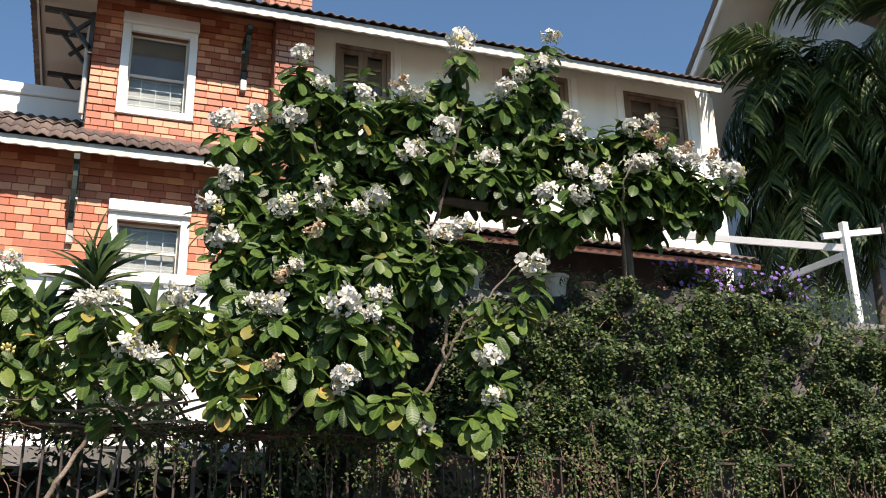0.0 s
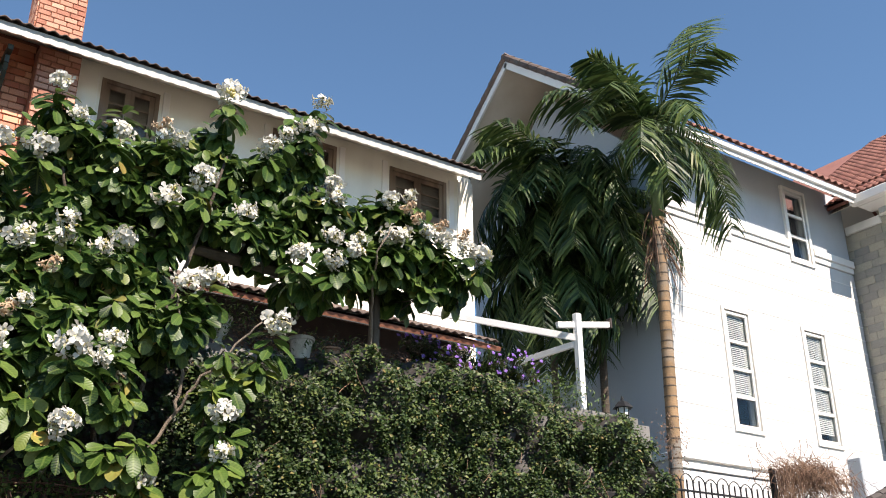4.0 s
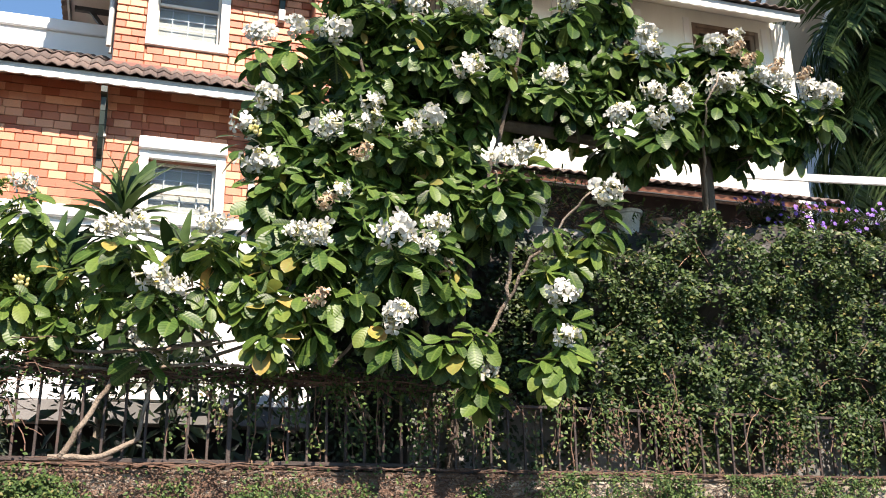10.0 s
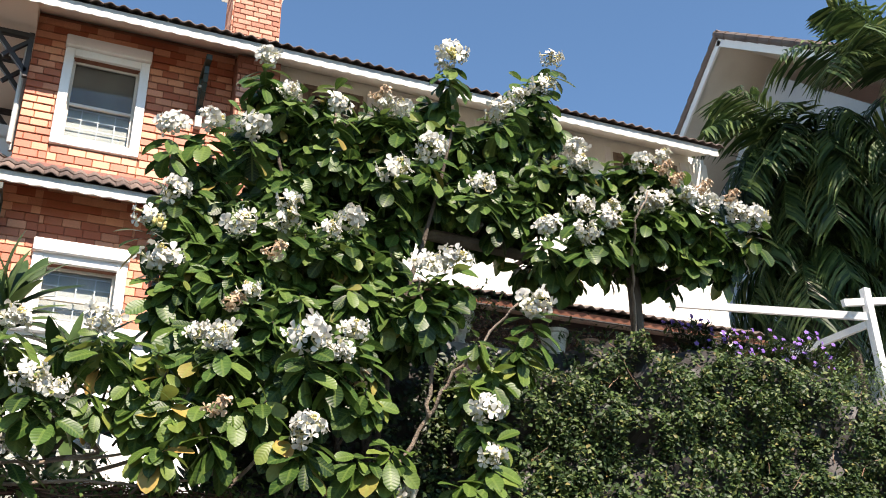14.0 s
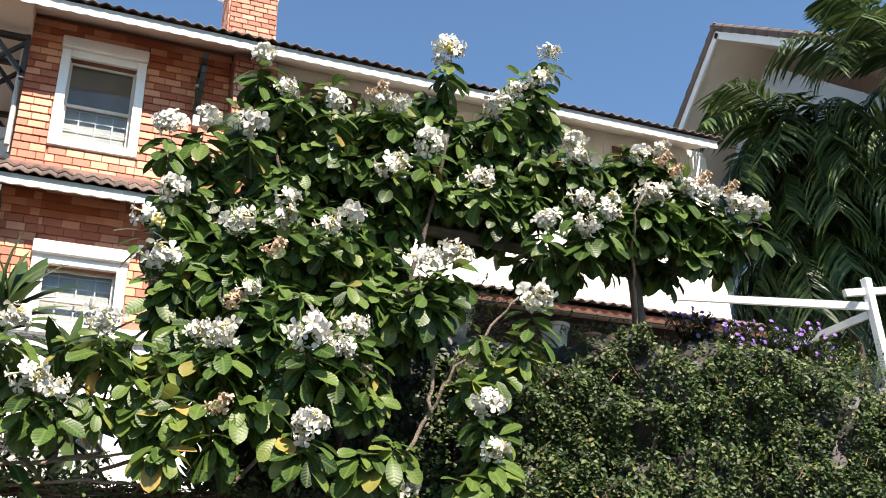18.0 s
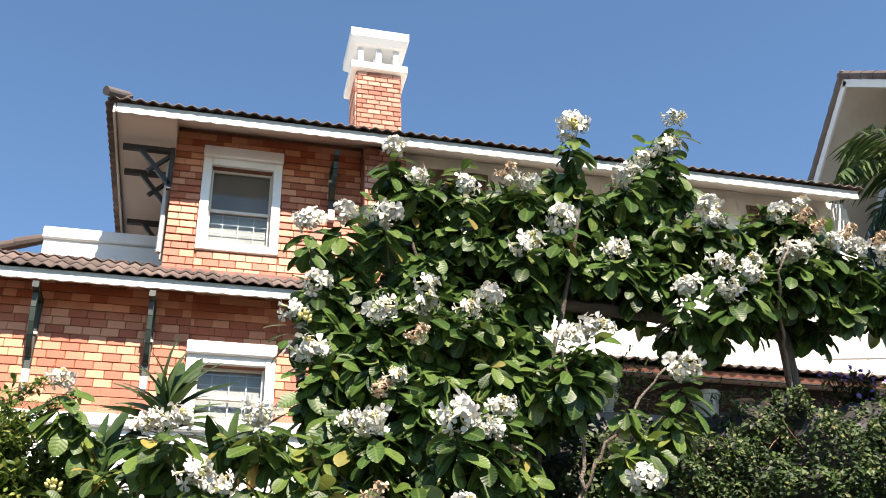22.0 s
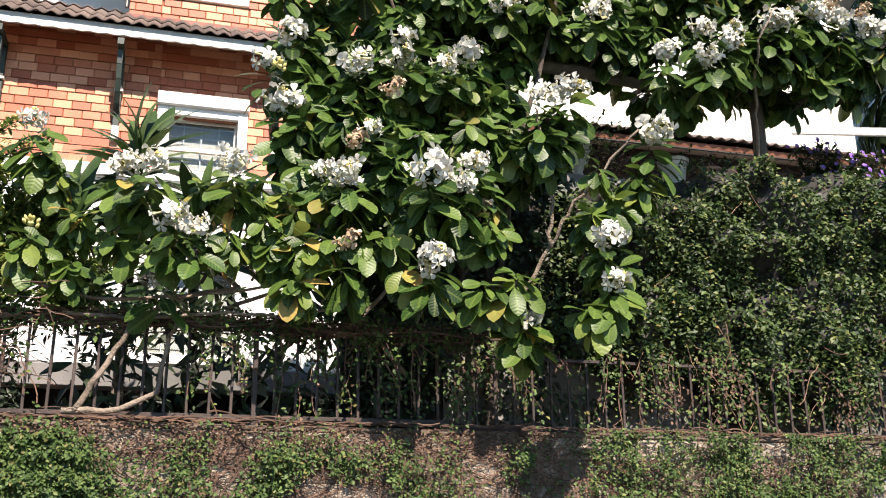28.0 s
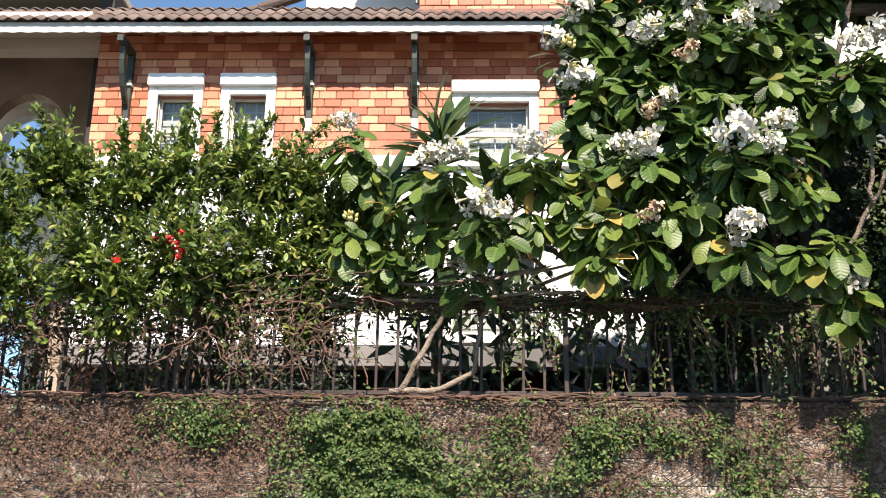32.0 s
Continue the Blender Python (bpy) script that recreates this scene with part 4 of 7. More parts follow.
# roof of the white house
VE, VZ, VS = 10.05, 11.58, 0.83
vroof = part("roof", Geo().sheet((14.0, VE + 0.02, VZ + 0.02), (7.3, 0, 0), (0, 3.9, 3.9 * VS), 0.12).sheet((21.3, 17.85, VZ + 0.02), (-7.3, 0, 0), (0, -3.9, 3.9 * VS), 0.12), M["soffit"], villa, "steep gabled roof of brown-red tiles over pale soffits")
part("gutter", Geo().soft(14.0, 21.3, VE - 0.06, VE + 0.05, VZ - 0.12, VZ + 0.03, 0.02), M["trim"], villa, "white moulded gutter")
part("gutter", scallop(14.05, 21.3, VE, VZ - 0.2, VZ - 0.1), M["trim"], villa)
for yy, dd in ((VE, 1), (17.87, -1)):
    part("barge_board", Geo().beam((13.98, yy, VZ - 0.06), (13.98, yy + dd * 3.91, VZ - 0.06 + 3.91 * VS), 0.05, 0.26), M["trim"], villa, "white barge board")
    vv = Geo()
    for k in range(13):
        p = Vector((13.98, yy - dd * 0.08, VZ + 0.02)) + Vector((0, dd, VS)) * (0.31 * k)
        vv.tube([p, p + Vector((0, dd, VS)) * 0.34], [0.10, 0.085], 10)
    part("verge_tiles", vv, M["rooftile"], villa, "row of rounded brown verge tiles")
vtile = tile_mesh("villa_tile", 0.24, 0.38, 0.06, mat=M["redtile"])
gtile = tile_mesh("gable_tile", 0.17, 0.28, 0.04, mat=M["redtile"])
lay_tiles(vtile, (13.95, VE - 0.1, VZ + 0.03), (1, 0, 0), (0, 1, VS), 30, 1, 0.24, 0.38, vroof)
part("gable_wall", Geo().add([(15.2, VY + 0.1, 11.3), (15.2, 17.0, 11.3), (15.2, 13.95, 14.2), (15.45, VY + 0.1, 11.3), (15.45, 17.0, 11.3), (15.45, 13.95, 14.2)],
                             [(0, 2, 1), (3, 4, 5), (0, 1, 4, 3), (1, 2, 5, 4), (2, 0, 3, 5)]), M["greypaint"], villa)

# slate bay with gables
bay = part("bay", Geo().box(BX + 0.03, 23.2, BY + 0.03, 12, 2.1, 11.2).box(25.0, 26.36, BY + 0.03, 12, 2.1, 11.2), M["slate"], villa, "bay clad in grey and tan slate strips")
BW1, BW2 = (23.28, 24.80, 9.92, 11.62), (23.24, 24.74, 5.64, 7.82)
part("bay_panel", hole_wall(23.2, 25.0, 2.1, 11.3, BY + 0.16, BY + 0.34, [small(BW1), small(BW2)]), M["bluesiding"], villa)
part("bay_gable_wall", hole_wall(BX - 0.1, 26.4, 11.22, 11.9, BY - 0.02, BY + 0.16, [small(BW1)])
     .add([(BX - 0.1, BY - 0.02, 11.9), (26.4, BY - 0.02, 11.9), (24.5, BY - 0.02, 13.75), (BX - 0.1, BY + 0.16, 11.9), (26.4, BY + 0.16, 11.9), (24.5, BY + 0.16, 13.75)],
          [(0, 1, 2), (5, 4, 3), (1, 4, 5, 2), (2, 5, 3, 0)]), M["greypaint"], villa)
for a, b in ((BX - 0.06, 23.24), (24.96, 26.44)):
    part("moulding", Geo().soft(a, b, BY - 0.10, BY + 0.2, 11.16, 11.32, 0.012), M["trim"], villa)
part("moulding", Geo().soft(BX - 0.06, BX + 0.1, BY + 0.2, 10.84, 11.0, 11.2, 0.012), M["trim"], villa)


def grid_window(h, cols, rows, y):
    x0, x1, z0, z1 = h
    w = part("window", Geo(), None, villa, "white framed bay window with grid of panes")
    t = 0.09
    g = Geo().soft(x0, x0 + t, y - 0.05, y + 0.1, z0, z1, 0.006).soft(x1 - t, x1, y - 0.05, y + 0.1, z0, z1, 0.006)
    g.soft(x0 + t, x1 - t, y - 0.05, y + 0.1, z0, z0 + t, 0.006).soft(x0 + t, x1 - t, y - 0.05, y + 0.1, z1 - t, z1, 0.006)
    for k in range(1, cols):
        xx = x0 + (x1 - x0) * k / cols
        g.soft(xx - 0.035, xx + 0.035, y - 0.02, y + 0.06, z0 + t, z1 - t, 0.005)
    for k in range(1, rows):
        zz = z0 + (z1 - z0) * k / rows
        g.soft(x0 + t, x1 - t, y - 0.015, y + 0.055, zz - 0.03, zz + 0.03, 0.005)
    part("frame", g, M["trim"], w)
    pn = part("glass_pane", Geo().box(x0 + t, x1 - t, y + 0.03, y + 0.034, z0 + t, z1 - t), M["pane"], w)
    pn.visible_shadow = False


grid_window(BW1, 2, 3, BY + 0.14)
grid_window(BW2, 2, 4, BY + 0.14)
part("window_hood", Geo().soft(23.12, 25.3, BY - 0.16, BY + 0.14, 11.84, 11.98, 0.01).soft(23.12, 23.22, BY - 0.14, BY + 0.14, 11.3, 11.84, 0.01).soft(25.2, 25.3, BY - 0.14, BY + 0.14, 11.3, 11.84, 0.01), M["trim"], villa)


def gable(cx, y0, apex, half, drop, back, nrow, ncol):
    """A gabled roof with its ridge along y, barge boards and tiles on its left slope."""
    ez = apex - drop
    r = part("gable_roof", Geo().sheet((cx - half, y0, ez), (0, back, 0), (half, 0, drop), -0.08).sheet((cx + half, y0, ez), (0, back, 0), (-half, 0, drop), 0.08), M["redtile"], villa, "gabled roof of red clay tiles")
    part("gable_soffit", Geo().sheet((cx - half + 0.05, y0 + 0.02, ez - 0.15), (0, back * 0.95, 0), (half, 0, drop), -0.015).sheet((cx + half - 0.05, y0 + 0.02, ez - 0.15), (0, back * 0.95, 0), (-half, 0, drop), 0.015), M["soffit"], villa)
    for s in (-1, 1):
        part("barge_board", Geo().beam((cx + s * half, y0 - 0.03, ez - 0.06), (cx, y0 - 0.03, apex - 0.06), 0.06, 0.22, (0, 1, 0)).beam((cx + s * half, y0 - 0.07, ez + 0.0), (cx, y0 - 0.07, apex + 0.0), 0.05, 0.09, (0, 1, 0)), M["trim"], villa, "white barge board")
    cols, rows = int(ncol * 0.24 / 0.17), int(math.hypot(half, drop) / 0.246) + 1
    lay_tiles(gtile, (cx - half - 0.05, y0 - 0.05 + cols * 0.17, ez + 0.03), (0, -1, 0), (half, 0, drop), cols, rows, 0.17, 0.28, r)
    vt = Geo()
    n = int(math.hypot(half, drop) / 0.36)
    for k in range(n + 1):
        p = Vector((cx - half, y0, ez + 0.06)) + Vector((half, 0, drop)) * (k / n)
        q = Vector((cx - half, y0, ez + 0.06)) + Vector((half, 0, drop)) * ((k + 1.1) / n)
        vt.tube([p, q], [0.11, 0.095], 8)
    part("verge_tiles", vt, M["redtile"], villa)


gable(24.5, 9.0, 13.95, 3.25, 2.36, 3.2, 10, 9)
gable(27.2, 9.6, 16.1, 5.3, 4.0, 6.0, 25, 14)
part("gable_gutter", Geo().soft(21.12, 21.32, 8.98, 10.2, 11.36, 11.58, 0.02).soft(21.3, BX, 9.02, 10.1, 11.34, 11.40, 0.01), M["trim"], villa, "white gutter returning along the gable")
part("far_wall", Geo().box(26.36, 34, VY, VY + 0.25, 2.1, 12.2), M["siding"], villa)
part("far_moulding", Geo().soft(26.4, 34, VY - 0.08, VY + 0.02, 9.9, 10.2, 0.012), M["trim"], villa)
part("far_gutter", Geo().soft(26.8, 34, 9.95, 10.15, 11.4, 11.6, 0.02), M["trim"], villa)
part("far_soffit", Geo().sheet((26.8, 10.05, 11.6), (7.2, 0, 0), (0, 3.9, 3.2), 0.1), M["redtile"], villa)
part("far_canopy", Geo().sheet((26.7, 9.4, 8.3), (6, 0, 0), (0, 1.45, 0.5), 0.12), M["darktile"], villa)

# ------------------------------------------------------------------ neighbour's outbuilding with grey tiled roof
shed = base("outbuilding", 16, 5, GZ, "low outbuilding with shade-blackened plaster wall and grey tiled roof", "building")
# wall turned from the sun: its shade is painted into the plaster
part("wall", Geo().box(13.9, 14.15, -3.0, 6.99, GZ, 2.92), M["deepshadeplaster"], shed, "stained plaster wall, blackened to stand for its shade")
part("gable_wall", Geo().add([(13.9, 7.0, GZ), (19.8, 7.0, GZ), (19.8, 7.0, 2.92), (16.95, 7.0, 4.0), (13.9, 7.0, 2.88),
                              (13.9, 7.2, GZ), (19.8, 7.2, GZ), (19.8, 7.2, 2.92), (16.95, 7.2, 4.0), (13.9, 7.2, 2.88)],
                             [(0, 1, 2, 3, 4), (9, 8, 7, 6, 5), (0, 5, 6, 1), (1, 6, 7, 2), (2, 7, 8, 3), (3, 8, 9, 4), (4, 9, 5, 0)]), M["deepshadeplaster"], shed)
droof = part("roof", Geo().sheet((13.75, 7.3, 2.95), (0, -10.3, 0), (3.2, 0, 1.21), 0.08).sheet((20.15, 7.3, 2.93), (0, -10.3, 0), (-3.2, 0, 1.23), -0.08), M["darktile"], shed, "dark grey interlocking roof tiles")
dtile = tile_mesh("grey_tile", 0.27, 0.40, 0.065, mat=M["darktile"])
lay_tiles(dtile, (13.68, 7.28, 2.98), (0, -1, 0), (3.2, 0, 1.21), 30, 10, 0.27, 0.40, droof)
vt = Geo()
for k in range(13):
    p = Vector((13.70, 7.34, 2.99)) + Vector((3.2, 0, 1.21)) * (k / 12.5)
    vt.tube([p, p + Vector((3.2, 0, 1.21)) * 0.09], [0.10, 0.085], 10)
part("verge_tiles", vt, M["darktile"], shed, "mossy rounded verge tiles")
rg = Geo()
for k in range(24):
    rg.tube([(16.95, 7.3 - 0.4 * k, 4.24), (16.95, 6.86 - 0.4 * k, 4.24)], [0.13, 0.11], 10)
part("ridge_tiles", rg, M["darktile"], shed, "rounded ridge tiles")
part("eaves_board", Geo().box(13.80, 13.83, -3.0, 7.2, 2.80, 2.93), M["timber_and_shade"], shed)
solo("wall_far", Geo().box(14.9, 34, 8.6, 8.85, GZ, 3.3), M["plaster"], "grey boundary wall beside the outbuilding", "wall", "structure")
solo("planter_wall", Geo().soft(18.3, 20.2, 9.2, 9.5, 3.3, 5.0, 0.02), M["greypaint"], "pale grey low wall behind the iron fence", "wall", "structure")

# ------------------------------------------------------------------ terrace with white steel pergola
solo("wall_terrace", Geo().box(3.9, 12.3, 8.75, 8.95, 2.0, 4.72).box(12.1, 12.3, 8.95, 11.6, 2.0, 4.72).box(3.9, 4.1, 8.95, 11.8, 2.0, 4.72), M["plaster"], "grey plastered wall of the raised terrace", "wall", "structure")
solo("terrace_floor", Geo().box(3.9, 12.1, 8.78, 11.84, 4.72, 4.82), M["plaster"], "grey concrete terrace slab", "floor", "structure")
perg = base("steel_pergola", 11.1, 8.9, 4.82, "white painted steel pergola frame with rust spots", "pergola")
part("post", Geo().soft(11.05, 11.15, 8.85, 8.95, 4.82, 6.34, 0.006), M["steel"], perg)
part("beam", Geo().beam((11.08, 8.9, 5.95), (9.57, 10.95, 6.72), 0.06, 0.10), M["steel"], perg)
part("cross_arm", Geo().beam((10.72, 8.93, 6.10), (11.80, 8.93, 6.30), 0.06, 0.09), M["steel"], perg)
part("brace", Geo().beam((11.06, 8.95, 5.86), (10.85, 10.1, 5.82), 0.05, 0.09), M["steel"], perg)
part("bolt_plate", Geo().soft(11.78, 11.82, 8.88, 8.98, 6.24, 6.40, 0.004), M["iron"], perg)
wp = base("vine_frame", 7.25, 8.5, 4.82, "weathered timber post and log beams carrying the vine", "frame")
part("post", Geo().tube([(7.25, 8.45, 4.75), (7.24, 8.42, 5.4), (7.22, 8.4, 5.9)], [0.075, 0.07, 0.07], 9), M["log"], wp)
part("post", Geo().tube([(4.3, 8.6, 2.06), (4.31, 8.58, 4.0), (4.3, 8.5, 5.75)], [0.055, 0.05, 0.045], 9), M["darkbark"], wp)
part("log_beam", Geo().tube([(4.2, 8.32, 5.74), (5.2, 8.3, 5.70), (6.35, 8.33, 5.64)], [0.06, 0.065, 0.055], 9), M["log"], wp)
for xx in (4.6, 5.3, 6.1):
    part("cross_pole", Geo().tube([(xx, 8.1, 5.82), (xx + 0.1, 8.6, 5.86), (xx + 0.05, 9.2, 5.96)], 0.03, 6), M["log"], wp)

lamp = base("lantern", 11.740, 8.72, 4.6, "black metal post lantern on the hedge corner", "lamp")
part("pole", Geo().tube([(11.74, 8.72, 4.4), (11.74, 8.72, 4.78)], 0.03, 8), M["blackiron"], lamp)
part("body", Geo().lathe(11.74, 8.72, 4.75, [(0.05, 0), (0.075, 0.02), (0.09, 0.17), (0.08, 0.18)], 6), M["slat"], lamp)
ribs = Geo()
for k in range(6):
    a = math.pi * k / 3
    ribs.beam((11.74 + 0.077 * math.cos(a), 8.72 + 0.077 * math.sin(a), 4.75), (11.74 + 0.095 * math.cos(a), 8.72 + 0.095 * math.sin(a), 4.93), 0.014, 0.014)
part("cage", ribs, M["blackiron"], lamp)
part("cap", Geo().lathe(11.74, 8.72, 4.92, [(0.16, 0), (0.15, 0.015), (0.08, 0.09), (0.03, 0.11), (0.025, 0.14), (0.008, 0.19)], 6), M["blackiron"], lamp)

# ------------------------------------------------------------------ iron railing on the wall
rail = base("iron_railing", 3, 8.1, TOP, "rusty iron railing on top of the garden wall", "railing")
SECT = ((-8.5, -0.95, 2.13, 2.72), (-0.95, 3.92, 2.19, 2.94), (3.92, 14.6, 2.15, 2.78))
for a, b, z0, z1 in SECT:
    part("bottom_rail", Geo().soft(a, b, 8.085, 8.115, z0, z0 + 0.035, 0.004), M["iron"], rail)
    part("top_rail", Geo().soft(a, b, 8.08, 8.12, z1 - 0.03, z1, 0.004), M["iron"], rail)
bars = {}
xx = -8.4
while xx < 14.5:
    a, b, z0, z1 = next(s for s in SECT if s[0] <= xx < s[1])
    key = round(z1, 2)
    if key not in bars:
        bars[key] = Geo().soft(-0.0115, 0.0115, -0.0115, 0.0115, 0, z1 - z0 - 0.05, 0.003).mesh("bar")
        bars[key].materials.append(M["iron"])
    piece("bar", bars[key], pose(xx, 8.1, z0 + 0.03, rnd.uniform(-0.6, 0.6), rnd.uniform(-0.8, 0.8), rnd.uniform(-6, 6)), rail)
    xx += 0.1675
for xx in (-0.95, 3.92, 2.16, 9.3):
    part("stay", Geo().soft(xx - 0.02, xx + 0.02, 8.06, 8.1, TOP - 0.05, 2.98 if xx < 4 else 2.8, 0.004), M["iron"], rail)

# wrought iron fence beside the white house
wf = base("wrought_iron_fence", 15.5, 8.7, 3.3, "black wrought iron fence with hooped tops", "fence")
part("rail", Geo().soft(12.5, 18.4, 8.69, 8.72, 3.42, 3.45, 0.004), M["blackiron"], wf)
part("rail", Geo().soft(12.5, 18.4, 8.69, 8.72, 3.80, 3.83, 0.004), M["blackiron"], wf)
hb = Geo().box(-0.009, 0.009, -0.009, 0.009, 0, 0.66).mesh("bar")
hb.materials.append(M["blackiron"])
hp = Geo().tube([(0.13 * math.cos(math.pi * k / 8), 0, 0.13 * math.sin(math.pi * k / 8)) for k in range(9)], 0.009, 5).mesh("hoop")
hp.materials.append(M["blackiron"])
for k in range(44):
    piece("bar", hb, pose(12.55 + 0.135 * k, 8.705, 3.32, 0, 0, 0), wf)
    if k % 2 == 0 and k < 42:
        piece("hoop", hp, pose(12.55 + 0.135 * (k + 1), 8.705, 3.90 + 0.02 * (k % 3)), wf)
part("post", Geo().soft(14.96, 15.04, 8.66, 8.74, 3.2, 4.35, 0.008), M["blackiron"], wf)

# ------------------------------------------------------------------ leaves
rng = np.random.default_rng(11)


def leaf_shape(stations, widths, fold=0.18, droop=0.25, wave=0.0):
    """A leaf of length 1 along +y: points, faces and its own axes."""
    v, uv, f = [], [], []
    for i, (s, w) in enumerate(zip(stations, widths)):
        z = -droop * s * s
        for side in (-1, 0, 1):
            lift = fold * w * abs(side) + wave * w * math.sin(9 * s + side) * abs(side)
            v.append((side * w, s, z + lift))
            uv.append((side * w * 2, s))
    for i in range(len(stations) - 1):
        a = 3 * i
        f += [(a, a + 1, a + 4, a + 3), (a + 1, a + 2, a + 5, a + 4)]
    return np.array(v), np.array(uv), np.array(f)


BIG = leaf_shape((0, 0.12, 0.36, 0.62, 0.82, 0.94, 1.0), (0.02, 0.10, 0.215, 0.275, 0.25, 0.15, 0.02), 0.20, 0.30, 0.05)
SMALL = leaf_shape((0, 0.5, 1.0), (0.05, 0.34, 0.03), 0.3, 0.2)
OVAL = leaf_shape((0, 0.35, 0.7, 1.0), (0.04, 0.2, 0.21, 0.03), 0.25, 0.2)
LANCE = leaf_shape((0, 0.5, 1.0), (0.03, 0.17, 0.02), 0.3, 0.25)
PETAL = leaf_shape((0, 0.3, 0.6, 0.85, 1.0), (0.10, 0.24, 0.42, 0.42, 0.22), 0.2, 0.35, 0.32)


def frames(ways, normals):
    """Turns whose y follows the ways and whose z is near the normals."""
    y = ways / np.linalg.norm(ways, axis=1)[:, None]
    x = np.cross(y, normals)
    x /= np.maximum(np.linalg.norm(x, axis=1), 1e-6)[:, None]
    z = np.cross(x, y)
    return np.stack([x, y, z], 2)


def leaf_mass(shape, places, turns, sizes, name="leaves"):
    """Many leaves in one mesh."""
    v, uv, f = shape
    n, k = len(places), len(v)
    pts = np.einsum("nij,kj->nki", turns, v) * np.asarray(sizes)[:, None, None] + np.asarray(places)[:, None]
    faces = (f[None] + (np.arange(n) * k)[:, None, None]).reshape(-1, 4)
    me = bpy.data.meshes.new(name)
    me.vertices.add(n * k)
    me.vertices.foreach_set("co", pts.reshape(-1))
    me.loops.add(faces.size)
    me.loops.foreach_set("vertex_index", faces.reshape(-1))
    me.polygons.add(len(faces))
    me.polygons.foreach_set("loop_start", np.arange(0, faces.size, 4))
    me.polygons.foreach_set("use_smooth", np.ones(len(faces), bool))
    me.update(calc_edges=True)
    layer = me.uv_layers.new(name="leaf")
    layer.data.foreach_set("uv", np.tile(uv[f.reshape(-1)].reshape(-1), n))
    return me


def unit(n):
    d = rng.normal(size=(n, 3))
    return d / np.linalg.norm(d, axis=1)[:, None]


def shoots(blobs, density, size, per=(8, 13), squash=0.75):
    """Leaf places for drooping whorls at shoot tips spread over rough lumps."""
    P, W, N, S, tips = [], [], [], [], []
    for x, y, z, r in blobs:
        count = max(3, int(density * r * r))
        d = unit(count * 2)
        d = d[(d[:, 1] < 0.55) & (d[:, 2] > -0.75)][:count]
        for e in d:
            rad = r * rng.uniform(0.35, 1.2)
            c = np.array((x, y, z)) + e * rad * np.array((1, squash, 1))
            axis = e * 0.8 + np.array((0.1, -0.3, 0.75)) + rng.normal(size=3) * 0.35
            axis /= np.linalg.norm(axis)
            side = np.cross(axis, (0.3, 0.9, 0.2))
            side /= np.linalg.norm(side)
            other = np.cross(axis, side)
            tips.append((c, axis))
            k = rng.integers(*per)
            for i in range(k):
                a = i * 2.4 + rng.uniform(-0.4, 0.4)
                low = i / k
                spread = 0.5 + 0.75 * low + rng.normal() * 0.15
                radial = side * math.cos(a) + other * math.sin(a)
                way = radial * math.sin(spread) * np.array((1, 0.55, 1)) + axis * math.cos(spread) * 0.5 + np.array((0, -0.06, -0.3 - 0.8 * low - 0.25 * rng.random()))
                P.append(c - axis * (0.16 * low) + radial * 0.012)
                W.append(way)
                N.append(axis * 0.25 + radial * 0.4 + np.array((0.02, -0.55, 0.42)) + rng.normal(size=3) * 0.28)
                S.append(size * rng.uniform(0.6, 1.0) * (0.75 + 0.35 * low))
    return np.array(P), np.array(W), np.array(N), np.array(S), tips


# rough lumps of the crown: centre and radius
CROWN_TOP = [
    (2.57, 8.25, 6, 0.24), (2.8, 8.2, 5.6, 0.27), (3.12, 8.2, 6.91, 0.19), (3.16, 8.2, 6.45, 0.27), (3.25, 8.15, 5.88, 0.33),
    (3.56, 8.15, 6.7, 0.25), (3.73, 8.1, 6.18, 0.34), (4.1, 8.1, 6.7, 0.25), (4.24, 8.1, 6.2, 0.34), (4.54, 8.15, 5.93, 0.21),
    (4.62, 8.1, 6.87, 0.25), (4.93, 8.05, 7.23, 0.2), (4.96, 8.05, 6.66, 0.31), (4.83, 8.1, 6.11, 0.31), (5.47, 8.05, 6.79, 0.26),
    (5.37, 8.05, 6.23, 0.33), (5.99, 8.05, 7.54, 0.2), (5.99, 8.05, 7.03, 0.24), (6.04, 8.05, 6.54, 0.28), (5.86, 8.05, 6.11, 0.22),
    (5.53, 8.1, 6.01, 0.2), (2.49, 8.2, 5.55, 0.17), (6.37, 8, 6.5, 0.14), (4.34, 8.1, 5.54, 0.16),
]
CROWN_MID = [
    (2.51, 8.1, 5.08, 0.21), (2.6, 8, 4.6, 0.22), (2.52, 7.9, 4.26, 0.12), (2.93, 7.95, 5.07, 0.26), (2.93, 7.85, 4.63, 0.25),
    (3.37, 7.9, 5.03, 0.26), (3.39, 7.75, 4.54, 0.25), (3.83, 7.9, 5.08, 0.24), (3.87, 7.7, 4.57, 0.25), (4.21, 7.85, 5.05, 0.17),
    (4.28, 7.7, 4.59, 0.22), (4.53, 7.6, 4.58, 0.2), (4.66, 7.7, 4.85, 0.16), (3.17, 7.6, 4.07, 0.2), (2.84, 7.7, 3.91, 0.22),
    (3.52, 7.5, 3.81, 0.22), (3.82, 7.55, 4.16, 0.17), (3.92, 7.5, 3.89, 0.18), (2.75, 8.0, 4.85, 0.2), (3.15, 7.9, 4.85, 0.2), (2.65, 7.8, 4.2, 0.16),
    (3.66, 8.05, 5.53, 0.24), (3.99, 8.05, 5.52, 0.22), (3.46, 8.1, 5.47, 0.19),
]
